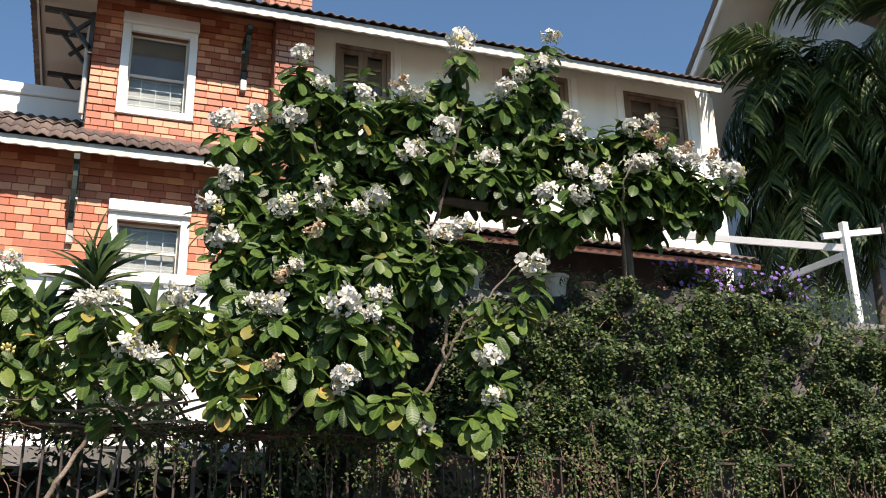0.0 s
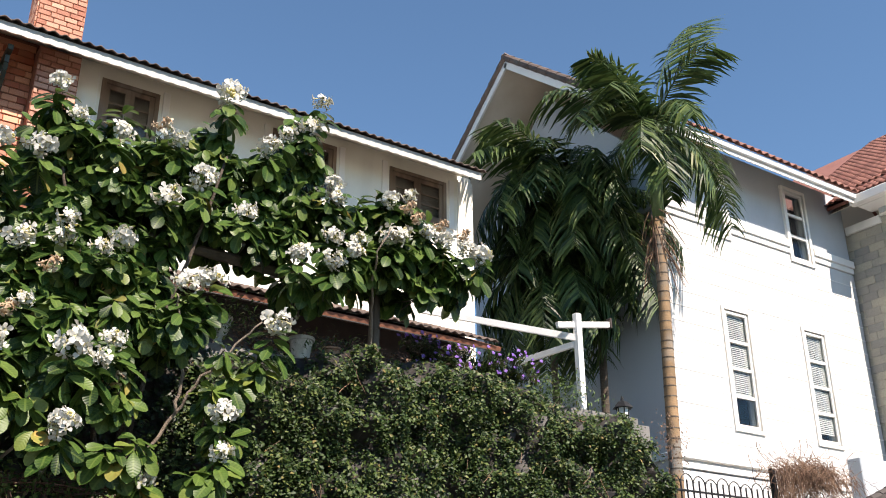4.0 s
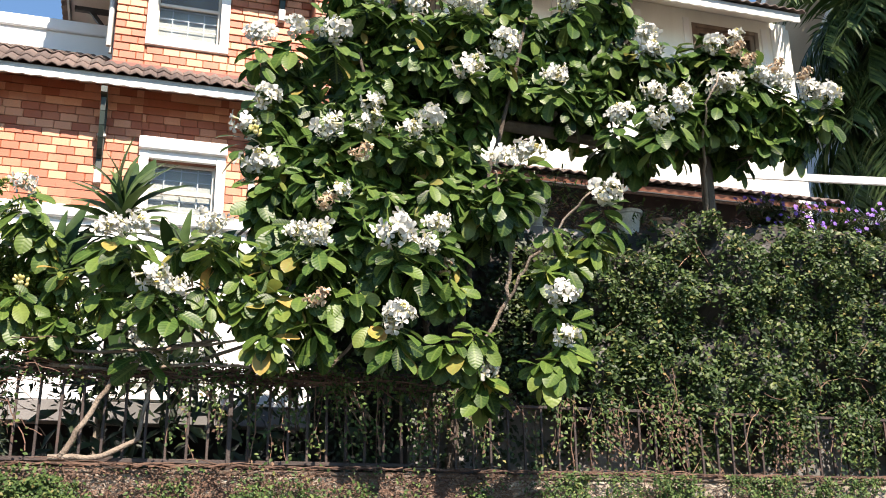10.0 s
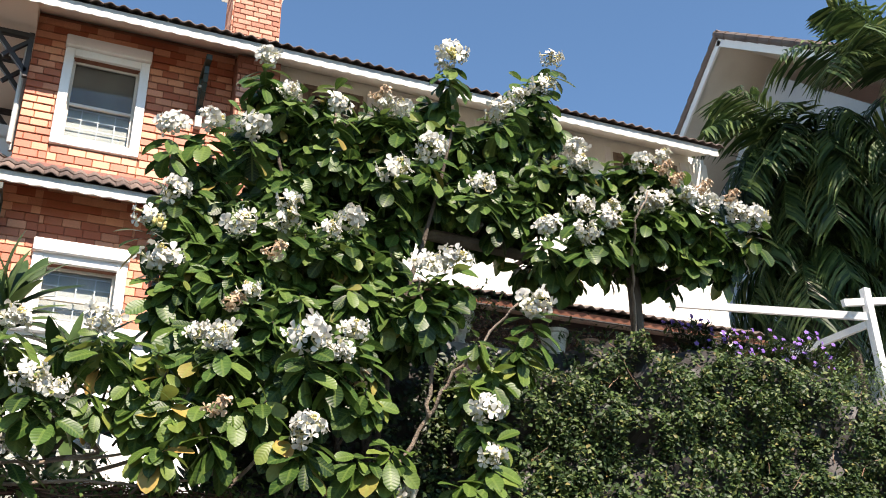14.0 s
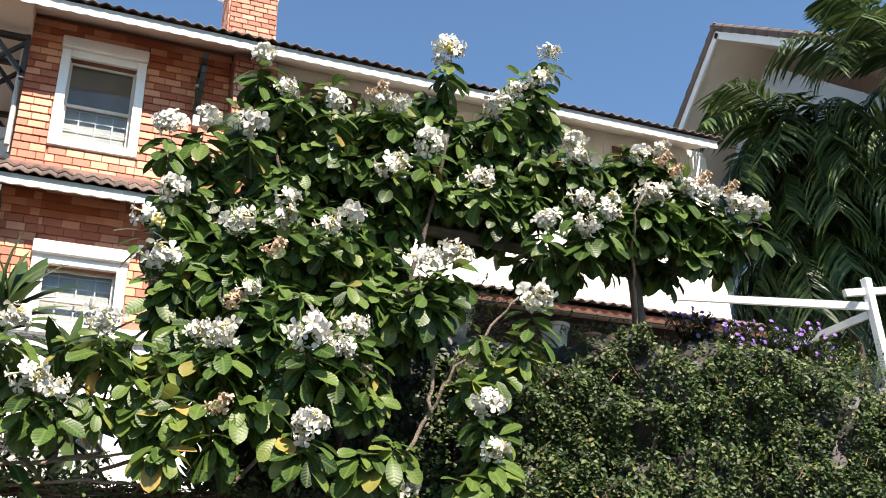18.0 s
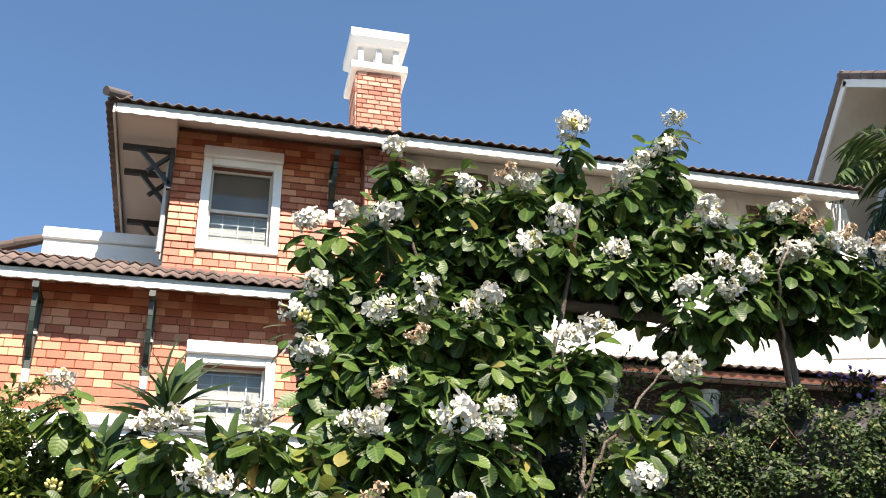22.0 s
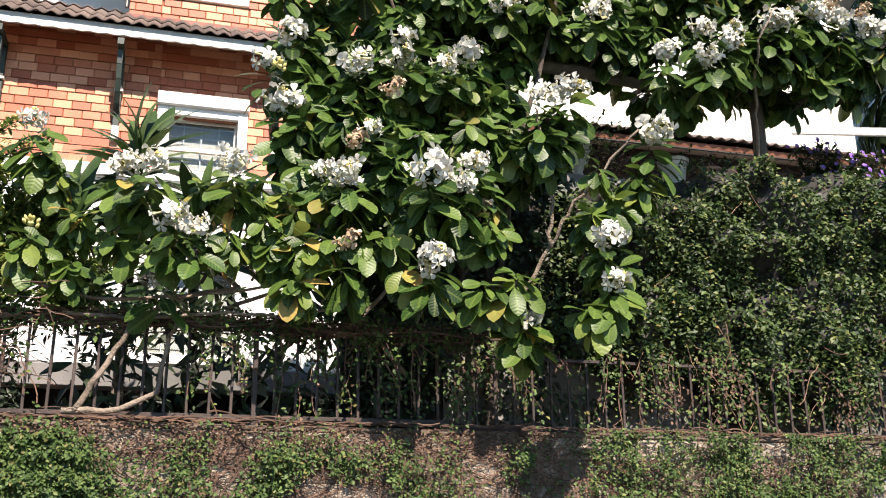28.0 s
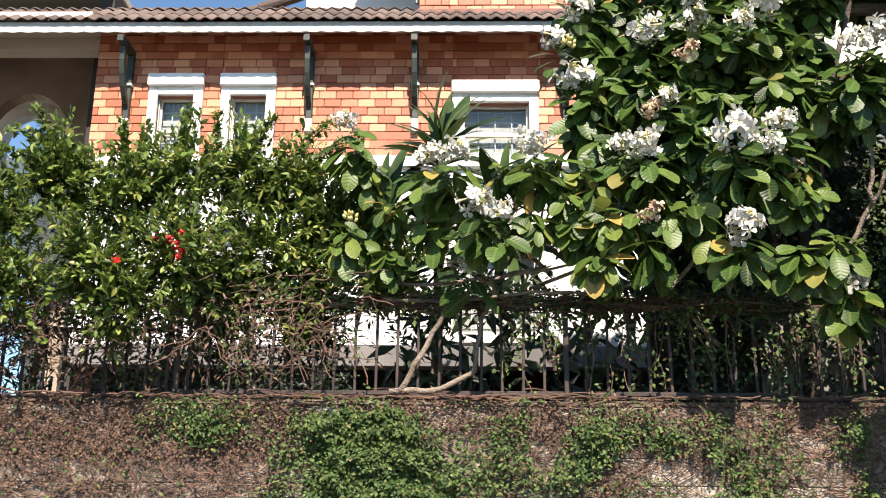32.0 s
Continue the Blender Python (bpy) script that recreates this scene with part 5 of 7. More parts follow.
RIGHT = [
    (6.42, 8, 5.62, 0.17), (6.05, 8, 5.51, 0.16), (6.75, 7.95, 5.87, 0.24), (7.08, 7.95, 6.22, 0.27), (6.76, 7.95, 6.37, 0.18),
    (7.06, 7.95, 6.73, 0.14), (7.27, 7.95, 5.94, 0.27), (7.7, 7.95, 6.21, 0.25), (7.64, 7.9, 5.74, 0.18), (8.07, 7.9, 6.07, 0.21),
    (8.31, 7.9, 6, 0.16), (7.64, 7.95, 6.62, 0.15), (6.65, 7.95, 6.52, 0.14), (7.21, 7.95, 6.62, 0.17), (7.51, 7.95, 6.32, 0.18), (7.89, 7.9, 6.25, 0.17), (7.40, 7.95, 6.69, 0.12),
]
CROWN_LOW = [
    (2.52, 7.6, 3.46, 0.2), (2.18, 7.65, 3.5, 0.19), (2.96, 7.5, 3.56, 0.17), (3.35, 7.4, 3.23, 0.14), (3.85, 7.4, 3.66, 0.13),
    (3.92, 7.35, 3.16, 0.11), (4.09, 7.3, 3.21, 0.09), (2.79, 7.5, 3.26, 0.14), (2.37, 7.5, 3.18, 0.1), (4.92, 7.35, 3.44, 0.11),
    (4.78, 7.35, 3.84, 0.09), (5.01, 7.4, 4.02, 0.13), (5.29, 7.4, 4.19, 0.13), (4.87, 7.4, 4.23, 0.11), (4.66, 7.0, 2.98, 0.15),
    (4.2, 7.5, 2.95, 0.06),
]
LEFT = [
    (1.1, 7.75, 3.82, 0.17), (1.35, 7.7, 3.73, 0.18), (1.63, 7.75, 3.89, 0.17), (1.9, 7.7, 3.87, 0.18), (2.17, 7.75, 3.93, 0.18),
    (1.56, 7.65, 3.46, 0.17), (2.2, 7.6, 3.62, 0.15), (1.85, 7.6, 3.49, 0.15), (1.15, 7.7, 3.49, 0.15), (2.4, 7.7, 3.85, 0.13),
    (0.45, 7.9, 4.16, 0.13), (0.58, 7.95, 3.96, 0.11), (0.42, 7.8, 3.35, 0.12), (0.75, 7.8, 3.26, 0.06), (0.77, 7.95, 3.66, 0.1),
]
# flower heads: place and size
HEADS_TOP = [
    (3.02, 7.95, 7.09, 1), (4.85, 7.75, 7.47, 1.25), (6.02, 7.75, 7.75, 0.6), (5.85, 7.7, 7.35, 0.75), (5.36, 7.7, 6.91, 0.95),
    (5.58, 7.75, 7.17, 0.6), (2.26, 8, 6.18, 1), (2.56, 7.95, 6.28, 0.9), (2.96, 7.9, 6.27, 1.05), (2.35, 8, 5.54, 0.8), (2.14, 8, 5.23, 1),
    (2.29, 7.95, 4.84, 1.35), (3.26, 7.9, 6.76, 0.5), (3.69, 7.8, 6.62, 1), (4.18, 7.8, 6.76, 0.6), (4.34, 7.75, 6.71, 0.75), (4.6, 7.65, 6.26, 1.1),
    (4.21, 7.65, 5.96, 1.05), (5.12, 7.65, 6, 0.7), (2.88, 7.75, 5.19, 0.95)
]
HEADS_MID = [
    (3.27, 7.75, 5.49, 0.55), (3.26, 7.7, 5.27, 0.55), (3.82, 7.6, 5.33, 1), (3.61, 7.6, 5.19, 0.7), (4.48, 7.5, 4.98, 1), (4.73, 7.5, 5.05, 0.95),
    (5.4, 7.3, 4.64, 1.15), (5.82, 7.7, 5.67, 0.9), (6.22, 7.75, 6.68, 1.05), (6.27, 7.75, 6.51, 0.7), (3.37, 7.2, 4.06, 1.2),
    (3.77, 7.3, 4.18, 0.85), (3.6, 7.2, 3.94, 0.75), (2.76, 7.45, 4.06, 1), (2.6, 7.6, 4.12, 0.55), (2.95, 7.5, 4.48, 0.45), (4.83, 7.15, 3.59, 1),
    (3.4, 7.2, 3.31, 1), (1.44, 7.4, 3.56, 0.85), (1.62, 7.4, 3.49, 0.6)
]
HEADS_RIGHT = [
    (6.23, 7.65, 5.65, 1), (6.47, 7.65, 5.82, 1), (6.24, 7.7, 5.99, 0.7), (6.59, 7.75, 6.04, 0.7), (7.07, 7.8, 6.73, 0.85), (7.34, 7.8, 6.86, 0.5),
    (7.02, 7.7, 6.17, 1), (7.2, 7.7, 6.26, 0.7), (7.56, 7.75, 6.36, 0.95), (7.8, 7.7, 6.3, 1), (8.15, 7.7, 6.29, 0.85), (8.34, 7.65, 6.21, 1.1)
]
HEADS_LEFT = [
    (1.07, 7.55, 4, 0.6), (1.26, 7.45, 3.99, 0.9), (1.88, 7.45, 4.06, 0.85), (0.38, 7.8, 4.39, 0.55), (1.4, 7.7, 3.15, 0.4),
    (4.2, 7.45, 2.95, 0.9), (4.75, 6.95, 3.17, 0.55)
]

vine = base("flowering_vine", 4.3, 8.2, 2.1, "large glossy-leaved vine with white trumpet flowers over the railing", "vine")
BOUGHS = [
    ((4.1, 8.55, 2.1), (4.05, 8.4, 3.2), (3.8, 8.2, 4.3), (3.5, 8.1, 5.4), (3.2, 8.1, 6.3)),
    ((4.2, 8.5, 2.1), (4.3, 8.3, 3.4), (4.4, 8.1, 4.6), (4.7, 7.95, 5.7), (4.9, 7.8, 6.7)),
    ((4.35, 8.0, 3.25), (4.6, 7.8, 3.7), (4.75, 7.6, 4.05), (5.0, 7.35, 4.35), (5.2, 7.2, 4.6)),
    ((4.6, 7.8, 3.7), (4.58, 7.7, 4.1), (4.5, 7.6, 4.5), (4.4, 7.5, 4.7), (4.35, 7.4, 4.8)),
    ((7.2, 8.4, 4.9), (7.05, 8.2, 5.3), (6.9, 7.9, 5.6), (6.8, 7.6, 5.9), (6.9, 7.5, 6.2)),
    ((3.4, 8.2, 2.6), (2.9, 8.1, 3.2), (2.6, 8.0, 3.6), (2.3, 8.0, 3.7), (1.9, 8.0, 3.7)),
]
for k, limb in enumerate(BOUGHS):
    fat = 0.036 if k < 2 else 0.02
    pts = []
    for p, q in zip(limb, limb[1:]):
        p, q = Vector(p), Vector(q)
        for s in range(4):
            pts.append(p.lerp(q, s / 4) + Vector([rnd.uniform(-0.02, 0.02) for _ in range(3)]))
    pts.append(Vector(limb[-1]))
    part("limb", Geo().tube(pts, [fat * (1 - 0.6 * i / len(pts)) for i in range(len(pts))], 8), M["darkbark" if k < 2 else "bark"], vine, smooth=True)
# low runners above the railing and the bent stem on the wall
RUNS = [
    ((0.75, 8.0, 2.2), (1.15, 8.0, 2.22), (1.42, 8.05, 2.36), (1.48, 8.05, 2.8), (1.6, 8.0, 3.05)),
    ((0.85, 8.0, 2.2), (1.0, 8.0, 2.5), (1.2, 7.98, 2.85), (1.5, 7.95, 3.1), (2.0, 7.9, 3.2)),
    ((0.3, 7.95, 3.2), (0.9, 7.95, 3.05), (1.6, 7.9, 3.1), (2.2, 7.85, 3.2), (2.7, 7.8, 3.25)),
    ((0.7, 8.0, 2.95), (1.2, 8.0, 2.92), (1.8, 7.98, 3.0), (2.3, 7.9, 2.98), (3.0, 7.8, 3.1)),
    ((1.9, 8.0, 3.05), (2.3, 7.9, 3.2), (2.5, 7.85, 3.45), (2.6, 7.8, 3.8), (2.65, 7.8, 4.2)),
    ((2.9, 8.1, 2.9), (3.2, 7.9, 3.3), (3.25, 7.8, 3.7), (3.15, 7.75, 4.1), (3.1, 7.7, 4.5)),
]
for k, run in enumerate(RUNS):
    pts = []
    for p, q in zip(run, run[1:]):
        for s in range(4):
            pts.append(Vector(p).lerp(Vector(q), s / 4) + Vector([rnd.uniform(-0.012, 0.012) for _ in range(3)]))
    pts.append(Vector(run[-1]))
    part("runner", Geo().tube(pts, [(0.026 if k < 2 else 0.017) * (1 - 0.5 * i / len(pts)) for i in range(len(pts))], 8), M["bark"], vine, smooth=True)

def collar(flowers, size):
    """A whorl of drooping leaves under every flower head."""
    P, W, N, S = [], [], [], []
    for x, y, z, s in flowers:
        for i in range(5 + int(6 * s)):
            a = i * 2.4 + rng.uniform(-0.4, 0.4)
            k = i / 12
            way = np.array((math.cos(a), math.sin(a) * 0.5 - 0.15, -0.15 - 0.6 * k + rng.normal() * 0.2))
            P.append((x + math.cos(a) * 0.02, y + 0.05 + math.sin(a) * 0.02, z - 0.07 - 0.28 * k))
            W.append(way)
            N.append(np.array((0.3 * math.cos(a), 0.3 * math.sin(a) - 0.4, 0.7)) + rng.normal(size=3) * 0.25)
            S.append(size * rng.uniform(0.75, 1.1))
    return np.array(P), np.array(W), np.array(N), np.array(S)


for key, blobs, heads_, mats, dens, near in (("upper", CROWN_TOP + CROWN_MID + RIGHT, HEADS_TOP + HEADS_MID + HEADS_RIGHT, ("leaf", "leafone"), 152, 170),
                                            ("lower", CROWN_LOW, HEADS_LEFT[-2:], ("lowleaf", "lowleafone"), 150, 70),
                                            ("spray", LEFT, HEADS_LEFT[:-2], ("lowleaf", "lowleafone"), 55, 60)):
    P, W, N, S, tips = shoots(blobs, dens, 0.25 if key == "spray" else 0.295)
    more = collar(heads_, 0.27)
    P, W, N, S = (np.concatenate(q) for q in zip((P, W, N, S), more))
    T = frames(W, N)
    order = np.argsort(P[:, 1])
    close, rest = order[:near], order[near:]
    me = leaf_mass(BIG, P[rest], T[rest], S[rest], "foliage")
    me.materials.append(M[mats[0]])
    part("foliage", me, None, vine, "dense glossy green leaves" if key == "upper" else "paler leaves with sun put into their colour, some yellowing", kind="stuff")
    if key == "upper":
        # a second layer of leaves deeper in the crown
        P2, W2, N2, S2, _ = shoots([(x, y + 0.45, z, r) for x, y, z, r in blobs], 110, 0.34)
        me = leaf_mass(BIG, P2, frames(W2, N2), S2, "inner_foliage")
        me.materials.append(M["leaf"])
        part("inner_foliage", me, None, vine, "shaded inner leaves", kind="stuff")
    proto = leaf_mass(BIG, np.zeros((1, 3)), np.eye(3)[None], [1.0], "leaf")
    proto.materials.append(M[mats[1]])
    for i in close:
        m = Matrix(T[i].tolist()).to_4x4()
        m = Matrix.Translation(P[i].tolist()) @ m @ Matrix.Scale(float(S[i]), 4)
        piece("leaf", proto, m, vine)
    # thin stalks inside the crown
    tw = Geo()
    for c, axis in tips[:: 2]:
        c, axis = Vector(c.tolist()), Vector(axis.tolist())
        back = c - axis * 0.35 + Vector((rnd.uniform(-0.08, 0.08), 0.2, -0.05))
        tw.tube([back, back.lerp(c, 0.55) + Vector((0, 0.03, -0.03)), c], [0.011, 0.009, 0.006], 5)
    part("twig_tangle", tw, M["darkbark"], vine, kind="stuff")


def cluster_mesh(seed, full, wilted=False):
    """A loose head of white funnel flowers, each with five crumpled lobes round a cream throat."""
    r = np.random.default_rng(seed)
    P, W, N, S = [], [], [], []
    g = Geo()
    for i in range(full):
        d = r.normal(size=3) + np.array((0, -0.7, 0.35))
        d /= np.linalg.norm(d)
        c = d * r.uniform(0.06, 0.165) * np.array((1.2, 0.9, 0.85))
        d = d + r.normal(size=3) * 0.4
        d /= np.linalg.norm(d)
        s = np.cross(d, (0.2, 0.3, 0.9))
        s /= np.linalg.norm(s)
        o = np.cross(d, s)
        g.tube([Vector((c - d * 0.085).tolist()), Vector((c - d * 0.03).tolist()), Vector((c - d * 0.004).tolist())], [0.006, 0.012, 0.02], 6)
        open_ = r.uniform(0.0, 0.7)
        for k in range(5):
            a = 2 * math.pi * k / 5 + r.uniform(-0.25, 0.25)
            out = s * math.cos(a) + o * math.sin(a)
            P.append(c + out * 0.013)
            W.append(out + d * (open_ + r.uniform(-0.35, 0.35)))
            N.append(d - out * 0.3 + r.normal(size=3) * 0.3)
            S.append(r.uniform(0.044, 0.072))
    P, W, N, S = map(np.array, (P, W, N, S))
    me = leaf_mass(PETAL, P, frames(W, N), S, "petals")
    lobes = len(me.polygons)
    throat = g.mesh("throat")
    bm = bmesh.new()
    bm.from_mesh(me)
    bm.from_mesh(throat)
    bm.to_mesh(me)
    bm.free()
    me.materials.append(M["spent" if wilted else "petal"])
    me.materials.append(M["spent" if wilted else "throat"])
    for q in me.polygons[lobes:]:
        q.material_index = 1
    return me


heads = [cluster_mesh(s, n) for s, n in ((1, 17), (2, 20), (3, 23), (4, 14), (5, 19), (6, 16), (7, 21))]


def bud_mesh(seed):
    r = random.Random(seed)
    g = Geo()
    for i in range(9):
        c = Vector((r.uniform(-0.06, 0.06), r.uniform(-0.15, -0.06), r.uniform(0.0, 0.10)))
        d = (c + Vector((0, 0, 0.05))).normalized()
        g.tube([c - d * 0.03, c - d * 0.012, c + d * 0.012, c + d * 0.03], [0.005, 0.016, 0.017, 0.004], 7)
    me = g.mesh("buds", True)
    me.materials.append(M["bud"])
    return me


buds = [bud_mesh(s) for s in (1, 2, 3)]
for k, (x, y, z, size) in enumerate(HEADS_TOP + HEADS_MID + HEADS_RIGHT + HEADS_LEFT):
    m = pose(x, y - 0.03, z, rnd.uniform(-20, 20), rnd.uniform(-30, 30), rnd.uniform(-45, 45)) @ Matrix.Scale((0.44 + 0.50 * size) * rnd.uniform(0.85, 1.0), 4)
    head = piece("flower_head", heads[k % 7 if size > 0.7 else 3], m, vine)
    if k == 0:
        head["label"] = "cluster of ruffled white trumpet flowers"
    if k % 2:
        piece("bud_spike", buds[k % 3], m @ Matrix.Translation((rnd.uniform(-0.08, 0.08), -0.06, 0.04)) @ Matrix.Scale(0.5, 4), vine)
for x, y, z in ((4.84, 7.03, 3.18), (0.45, 7.72, 3.5), (2.2, 7.7, 5.0), (4.75, 7.55, 7.3)):
    piece("bud_spike", buds[1], pose(x, y, z) @ Matrix.Scale(0.8, 4), vine)
sp = cluster_mesh(9, 11, True)
for x, y, z in ((3.15, 7.5, 4.89), (4.14, 7.75, 6.85), (7.23, 7.6, 6.6), (7.34, 7.6, 6.48), (2.82, 7.5, 4.38), (3.87, 7.4, 3.84), (2.78, 7.4, 3.5), (7.75, 7.65, 6.5), (8.1, 7.65, 6.45)):
    piece("spent_flower", sp, pose(x, y, z, 0, 0, rnd.uniform(-60, 60)) @ Matrix.Scale(0.6, 4), vine)
# upright young shoots above the crown
for x, y, z, n in ((3.75, 8.05, 6.95, 9), (6.95, 7.95, 6.72, 8), (3.05, 8.15, 6.9, 6)):
    P, W, N, S = [], [], [], []
    part("young_shoot", Geo().tube([(x, y, z - 0.35), (x + 0.02, y, z - 0.1), (x, y, z + 0.1)], [0.012, 0.009, 0.006], 6), M["bark"], vine)
    for i in range(n):
        a = i * 2.4
        P.append((x, y, z + 0.1 - 0.025 * i))
        W.append((math.cos(a), math.sin(a) * 0.6, 0.35 - 0.07 * i))
        N.append((0, -0.3, 1))
        S.append(0.17 + 0.015 * i)
    me = leaf_mass(BIG, np.array(P), frames(np.array(W), np.array(N)), np.array(S), "shoot_leaves")
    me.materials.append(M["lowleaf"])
    part("shoot_leaves", me, None, vine, "bright young leaves", kind="stuff")

# ------------------------------------------------------------------ creeper on the terrace wall
def soft_noise(x, z, s, seed=0.0):
    return noise.noise(Vector((x * s, seed, z * s)))


def hedge_top(x):
    """Height of the creeper's upper edge along the wall."""
    ks = ((4.3, 3.9), (4.75, 4.2), (5.0, 4.5), (5.46, 4.68), (5.9, 4.77), (6.45, 4.80), (6.9, 4.95), (8.0, 5.0), (9.0, 4.95), (9.8, 4.88), (10.5, 4.64), (11.4, 4.72), (11.62, 4.55), (11.78, 4.2), (12.0, 3.6), (12.8, 3.36), (14.7, 3.44), (14.85, 3.3), (15.0, 2.6))
    return float(np.interp(x, [k[0] for k in ks], [k[1] for k in ks])) + 0.07 * soft_noise(x, 0, 2.5, 3.0)


def hedge_low(x):
    dip = 0.50 * math.exp(-((x - 6.75) / 0.55) ** 2) + 0.38 * math.exp(-((x - 7.7) / 0.4) ** 2) + 0.45 * math.exp(-((x - 9.6) / 0.7) ** 2) + 0.2 * math.exp(-((x - 5.6) / 0.2) ** 2)
    return 2.80 - dip + 0.22 * soft_noise(x, 0, 1.7, 9.0) + 0.16 * soft_noise(x, 0, 6.0, 4.0) - 0.55 * max(0.0, min(1.0, (x - 10.2) / 2.0))


def hedge_face(x, z):
    bulge = 0.22 * soft_noise(x, z, 1.4, 1.0) + 0.24 * soft_noise(x, z, 3.6, 5.0) + 0.16 * soft_noise(x, z * 0.7, 8.0, 15.0)
    edge = max(0.0, 1 - (hedge_top(x) - z) / 0.3)
    low = max(0.0, 1 - (z - hedge_low(x)) / 0.35)
    return 8.28 - 0.15 - bulge + 0.35 * edge * edge + 0.10 * low


def strand(p, length, down, wander, r, seed):
    q = random.Random(seed)
    pts = [Vector(p)]
    d = Vector((q.uniform(-1, 1) * wander, -0.02, -down)).normalized()
    for _ in range(int(length / 0.07)):
        d = (d + Vector((q.uniform(-1, 1), q.uniform(-0.3, 0.3), q.uniform(-1, 1))) * 0.4 * wander + Vector((0, 0, -0.1 * down))).normalized()
        pts.append(pts[-1] + d * 0.07)
    return pts, [r] * len(pts)


P, W, N, S = [], [], [], []


def trail(x, y, z, n, size):
    """A short hanging shoot of small leaves set left and right."""
    drift = rng.normal() * 0.012
    for i in range(n):
        side = 1 if i % 2 else -1
        P.append((x + drift * i + side * 0.008, y - 0.012 * math.sin(i * 0.5) + rng.normal() * 0.012, z - 0.022 * i))
        W.append((side * 0.8 + rng.normal() * 0.45, -0.35 + rng.normal() * 0.5, -0.35 + rng.normal() * 0.45))
        N.append((rng.normal() * 0.6, -0.6 + rng.normal() * 0.4, 0.75 + rng.normal() * 0.5))
        S.append(size * rng.uniform(0.7, 1.25) * (1.1 - 0.35 * i / n))


while len(P) < 62000:
    x = rng.uniform(4.3, 15.0)
    t, b = hedge_top(x), hedge_low(x)
    z = rng.uniform(b, t)
    if x < 5.3 and rng.random() > (x - 4.3) * 0.9:
        continue
    if z < b + 0.35 and rng.random() < 0.3 + 0.9 * soft_noise(x, z, 5.0, 33.0):
        continue
    if soft_noise(x, z * 0.75, 5.0, 20.0) + 0.5 * soft_noise(x, z, 13.0, 21.0) < -0.12 and rng.random() < 0.85:
        continue
    y = hedge_face(x, z) + abs(rng.normal()) * 0.05 - (0.12 * rng.random() ** 2 if rng.random() < 0.3 else 0.0)
    trail(x, y, z, int(rng.integers(5, 12)), 0.055)
# shoots that hang over the railing in patches
while len(P) < 71000:
    x, z = rng.uniform(5.5, 14.6), rng.uniform(2.3, 2.95)
    if soft_noise(x, z * 0.6, 2.3, 51.0) + 0.32 * (x > 7.6) - 0.15 * (x < 7.0) + (z - 2.75) * 0.5 < 0.12:
        continue
    trail(x, 8.04 + rng.normal() * 0.05, z, int(rng.integers(4, 10)), 0.05)
P, W, N, S = map(np.array, (P, W, N, S))
creeper = base("creeper_hedge", 9, 8.4, 2.6, "thick small-leaved creeper covering the terrace wall", "hedge")
me = leaf_mass(SMALL, P, frames(W, N), S, "foliage")
me.materials.append(M["hedge"])
part("foliage", me, None, creeper, kind="stuff")
# near-black sheet behind the leaves paints the shade inside the hedge
shade_core = Geo()
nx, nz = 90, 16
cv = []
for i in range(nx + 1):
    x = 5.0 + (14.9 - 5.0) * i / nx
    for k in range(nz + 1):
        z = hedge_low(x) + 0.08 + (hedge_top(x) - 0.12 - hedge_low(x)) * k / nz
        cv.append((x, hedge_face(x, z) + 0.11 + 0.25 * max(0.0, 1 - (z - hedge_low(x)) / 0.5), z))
shade_core.add(cv, [(i * (nz + 1) + k, (i + 1) * (nz + 1) + k, (i + 1) * (nz + 1) + k + 1, i * (nz + 1) + k + 1) for i in range(nx) for k in range(nz)])
shade_core.add([(x, 8.74, z) for x, y, z in cv], [(i * (nz + 1) + k + 1, (i + 1) * (nz + 1) + k + 1, (i + 1) * (nz + 1) + k, i * (nz + 1) + k) for i in range(nx) for k in range(nz)])
loose = Geo()
for k in range(170):
    x = rnd.uniform(5.2, 14.6)
    z = rnd.uniform(hedge_low(x) - 0.1, hedge_low(x) + 0.6) if k % 3 else rnd.uniform(hedge_low(x), hedge_top(x))
    pts, rr_ = strand((x, hedge_face(x, z) - 0.03, z), rnd.uniform(0.2, 0.6), 0.5, 1.0, rnd.choice((0.003, 0.004, 0.006)), 11000 + k)
    loose.tube([p for p in pts if p.z > 2.15] or pts[:2], 0.004, 4)
part("loose_stem_tangle", loose, M["drytwig"], creeper, "thin bare brown stems", kind="stuff")
part("stem_tangle", shade_core, M["timber_and_shade"], creeper, "near-black sheet inside, standing for the hedge's inner shade")


def creep(name, label, count, box_, green, mat, size, seed, y=7.96, mound=0.0):
    """Leaves scattered flat on the wall where green(x, z) says so."""
    r = np.random.default_rng(seed)
    P, W, N, S = [], [], [], []
    tries = 0
    while len(P) < count and tries < count * 30:
        tries += 1
        x, z = r.uniform(box_[0], box_[1]), r.uniform(box_[2], box_[3])
        if r.random() > green(x, z):
            continue
        P.append((x, y - abs(r.normal()) * 0.03 - mound * max(0.0, 0.3 + soft_noise(x, z, 5.5, 71.0) + 0.6 * soft_noise(x, z, 12.0, 72.0)), z))
        W.append((r.normal() * 0.8, -0.35 + r.normal() * 0.35, -0.45 + r.normal() * 0.5))
        N.append((r.normal() * 0.6, -0.9 + r.normal() * 0.3, 0.6 + r.normal() * 0.5))
        S.append(r.uniform(*size))
    me = leaf_mass(SMALL, np.array(P), frames(np.array(W), np.array(N)), np.array(S), "foliage")
    me.materials.append(M[mat])
    return me


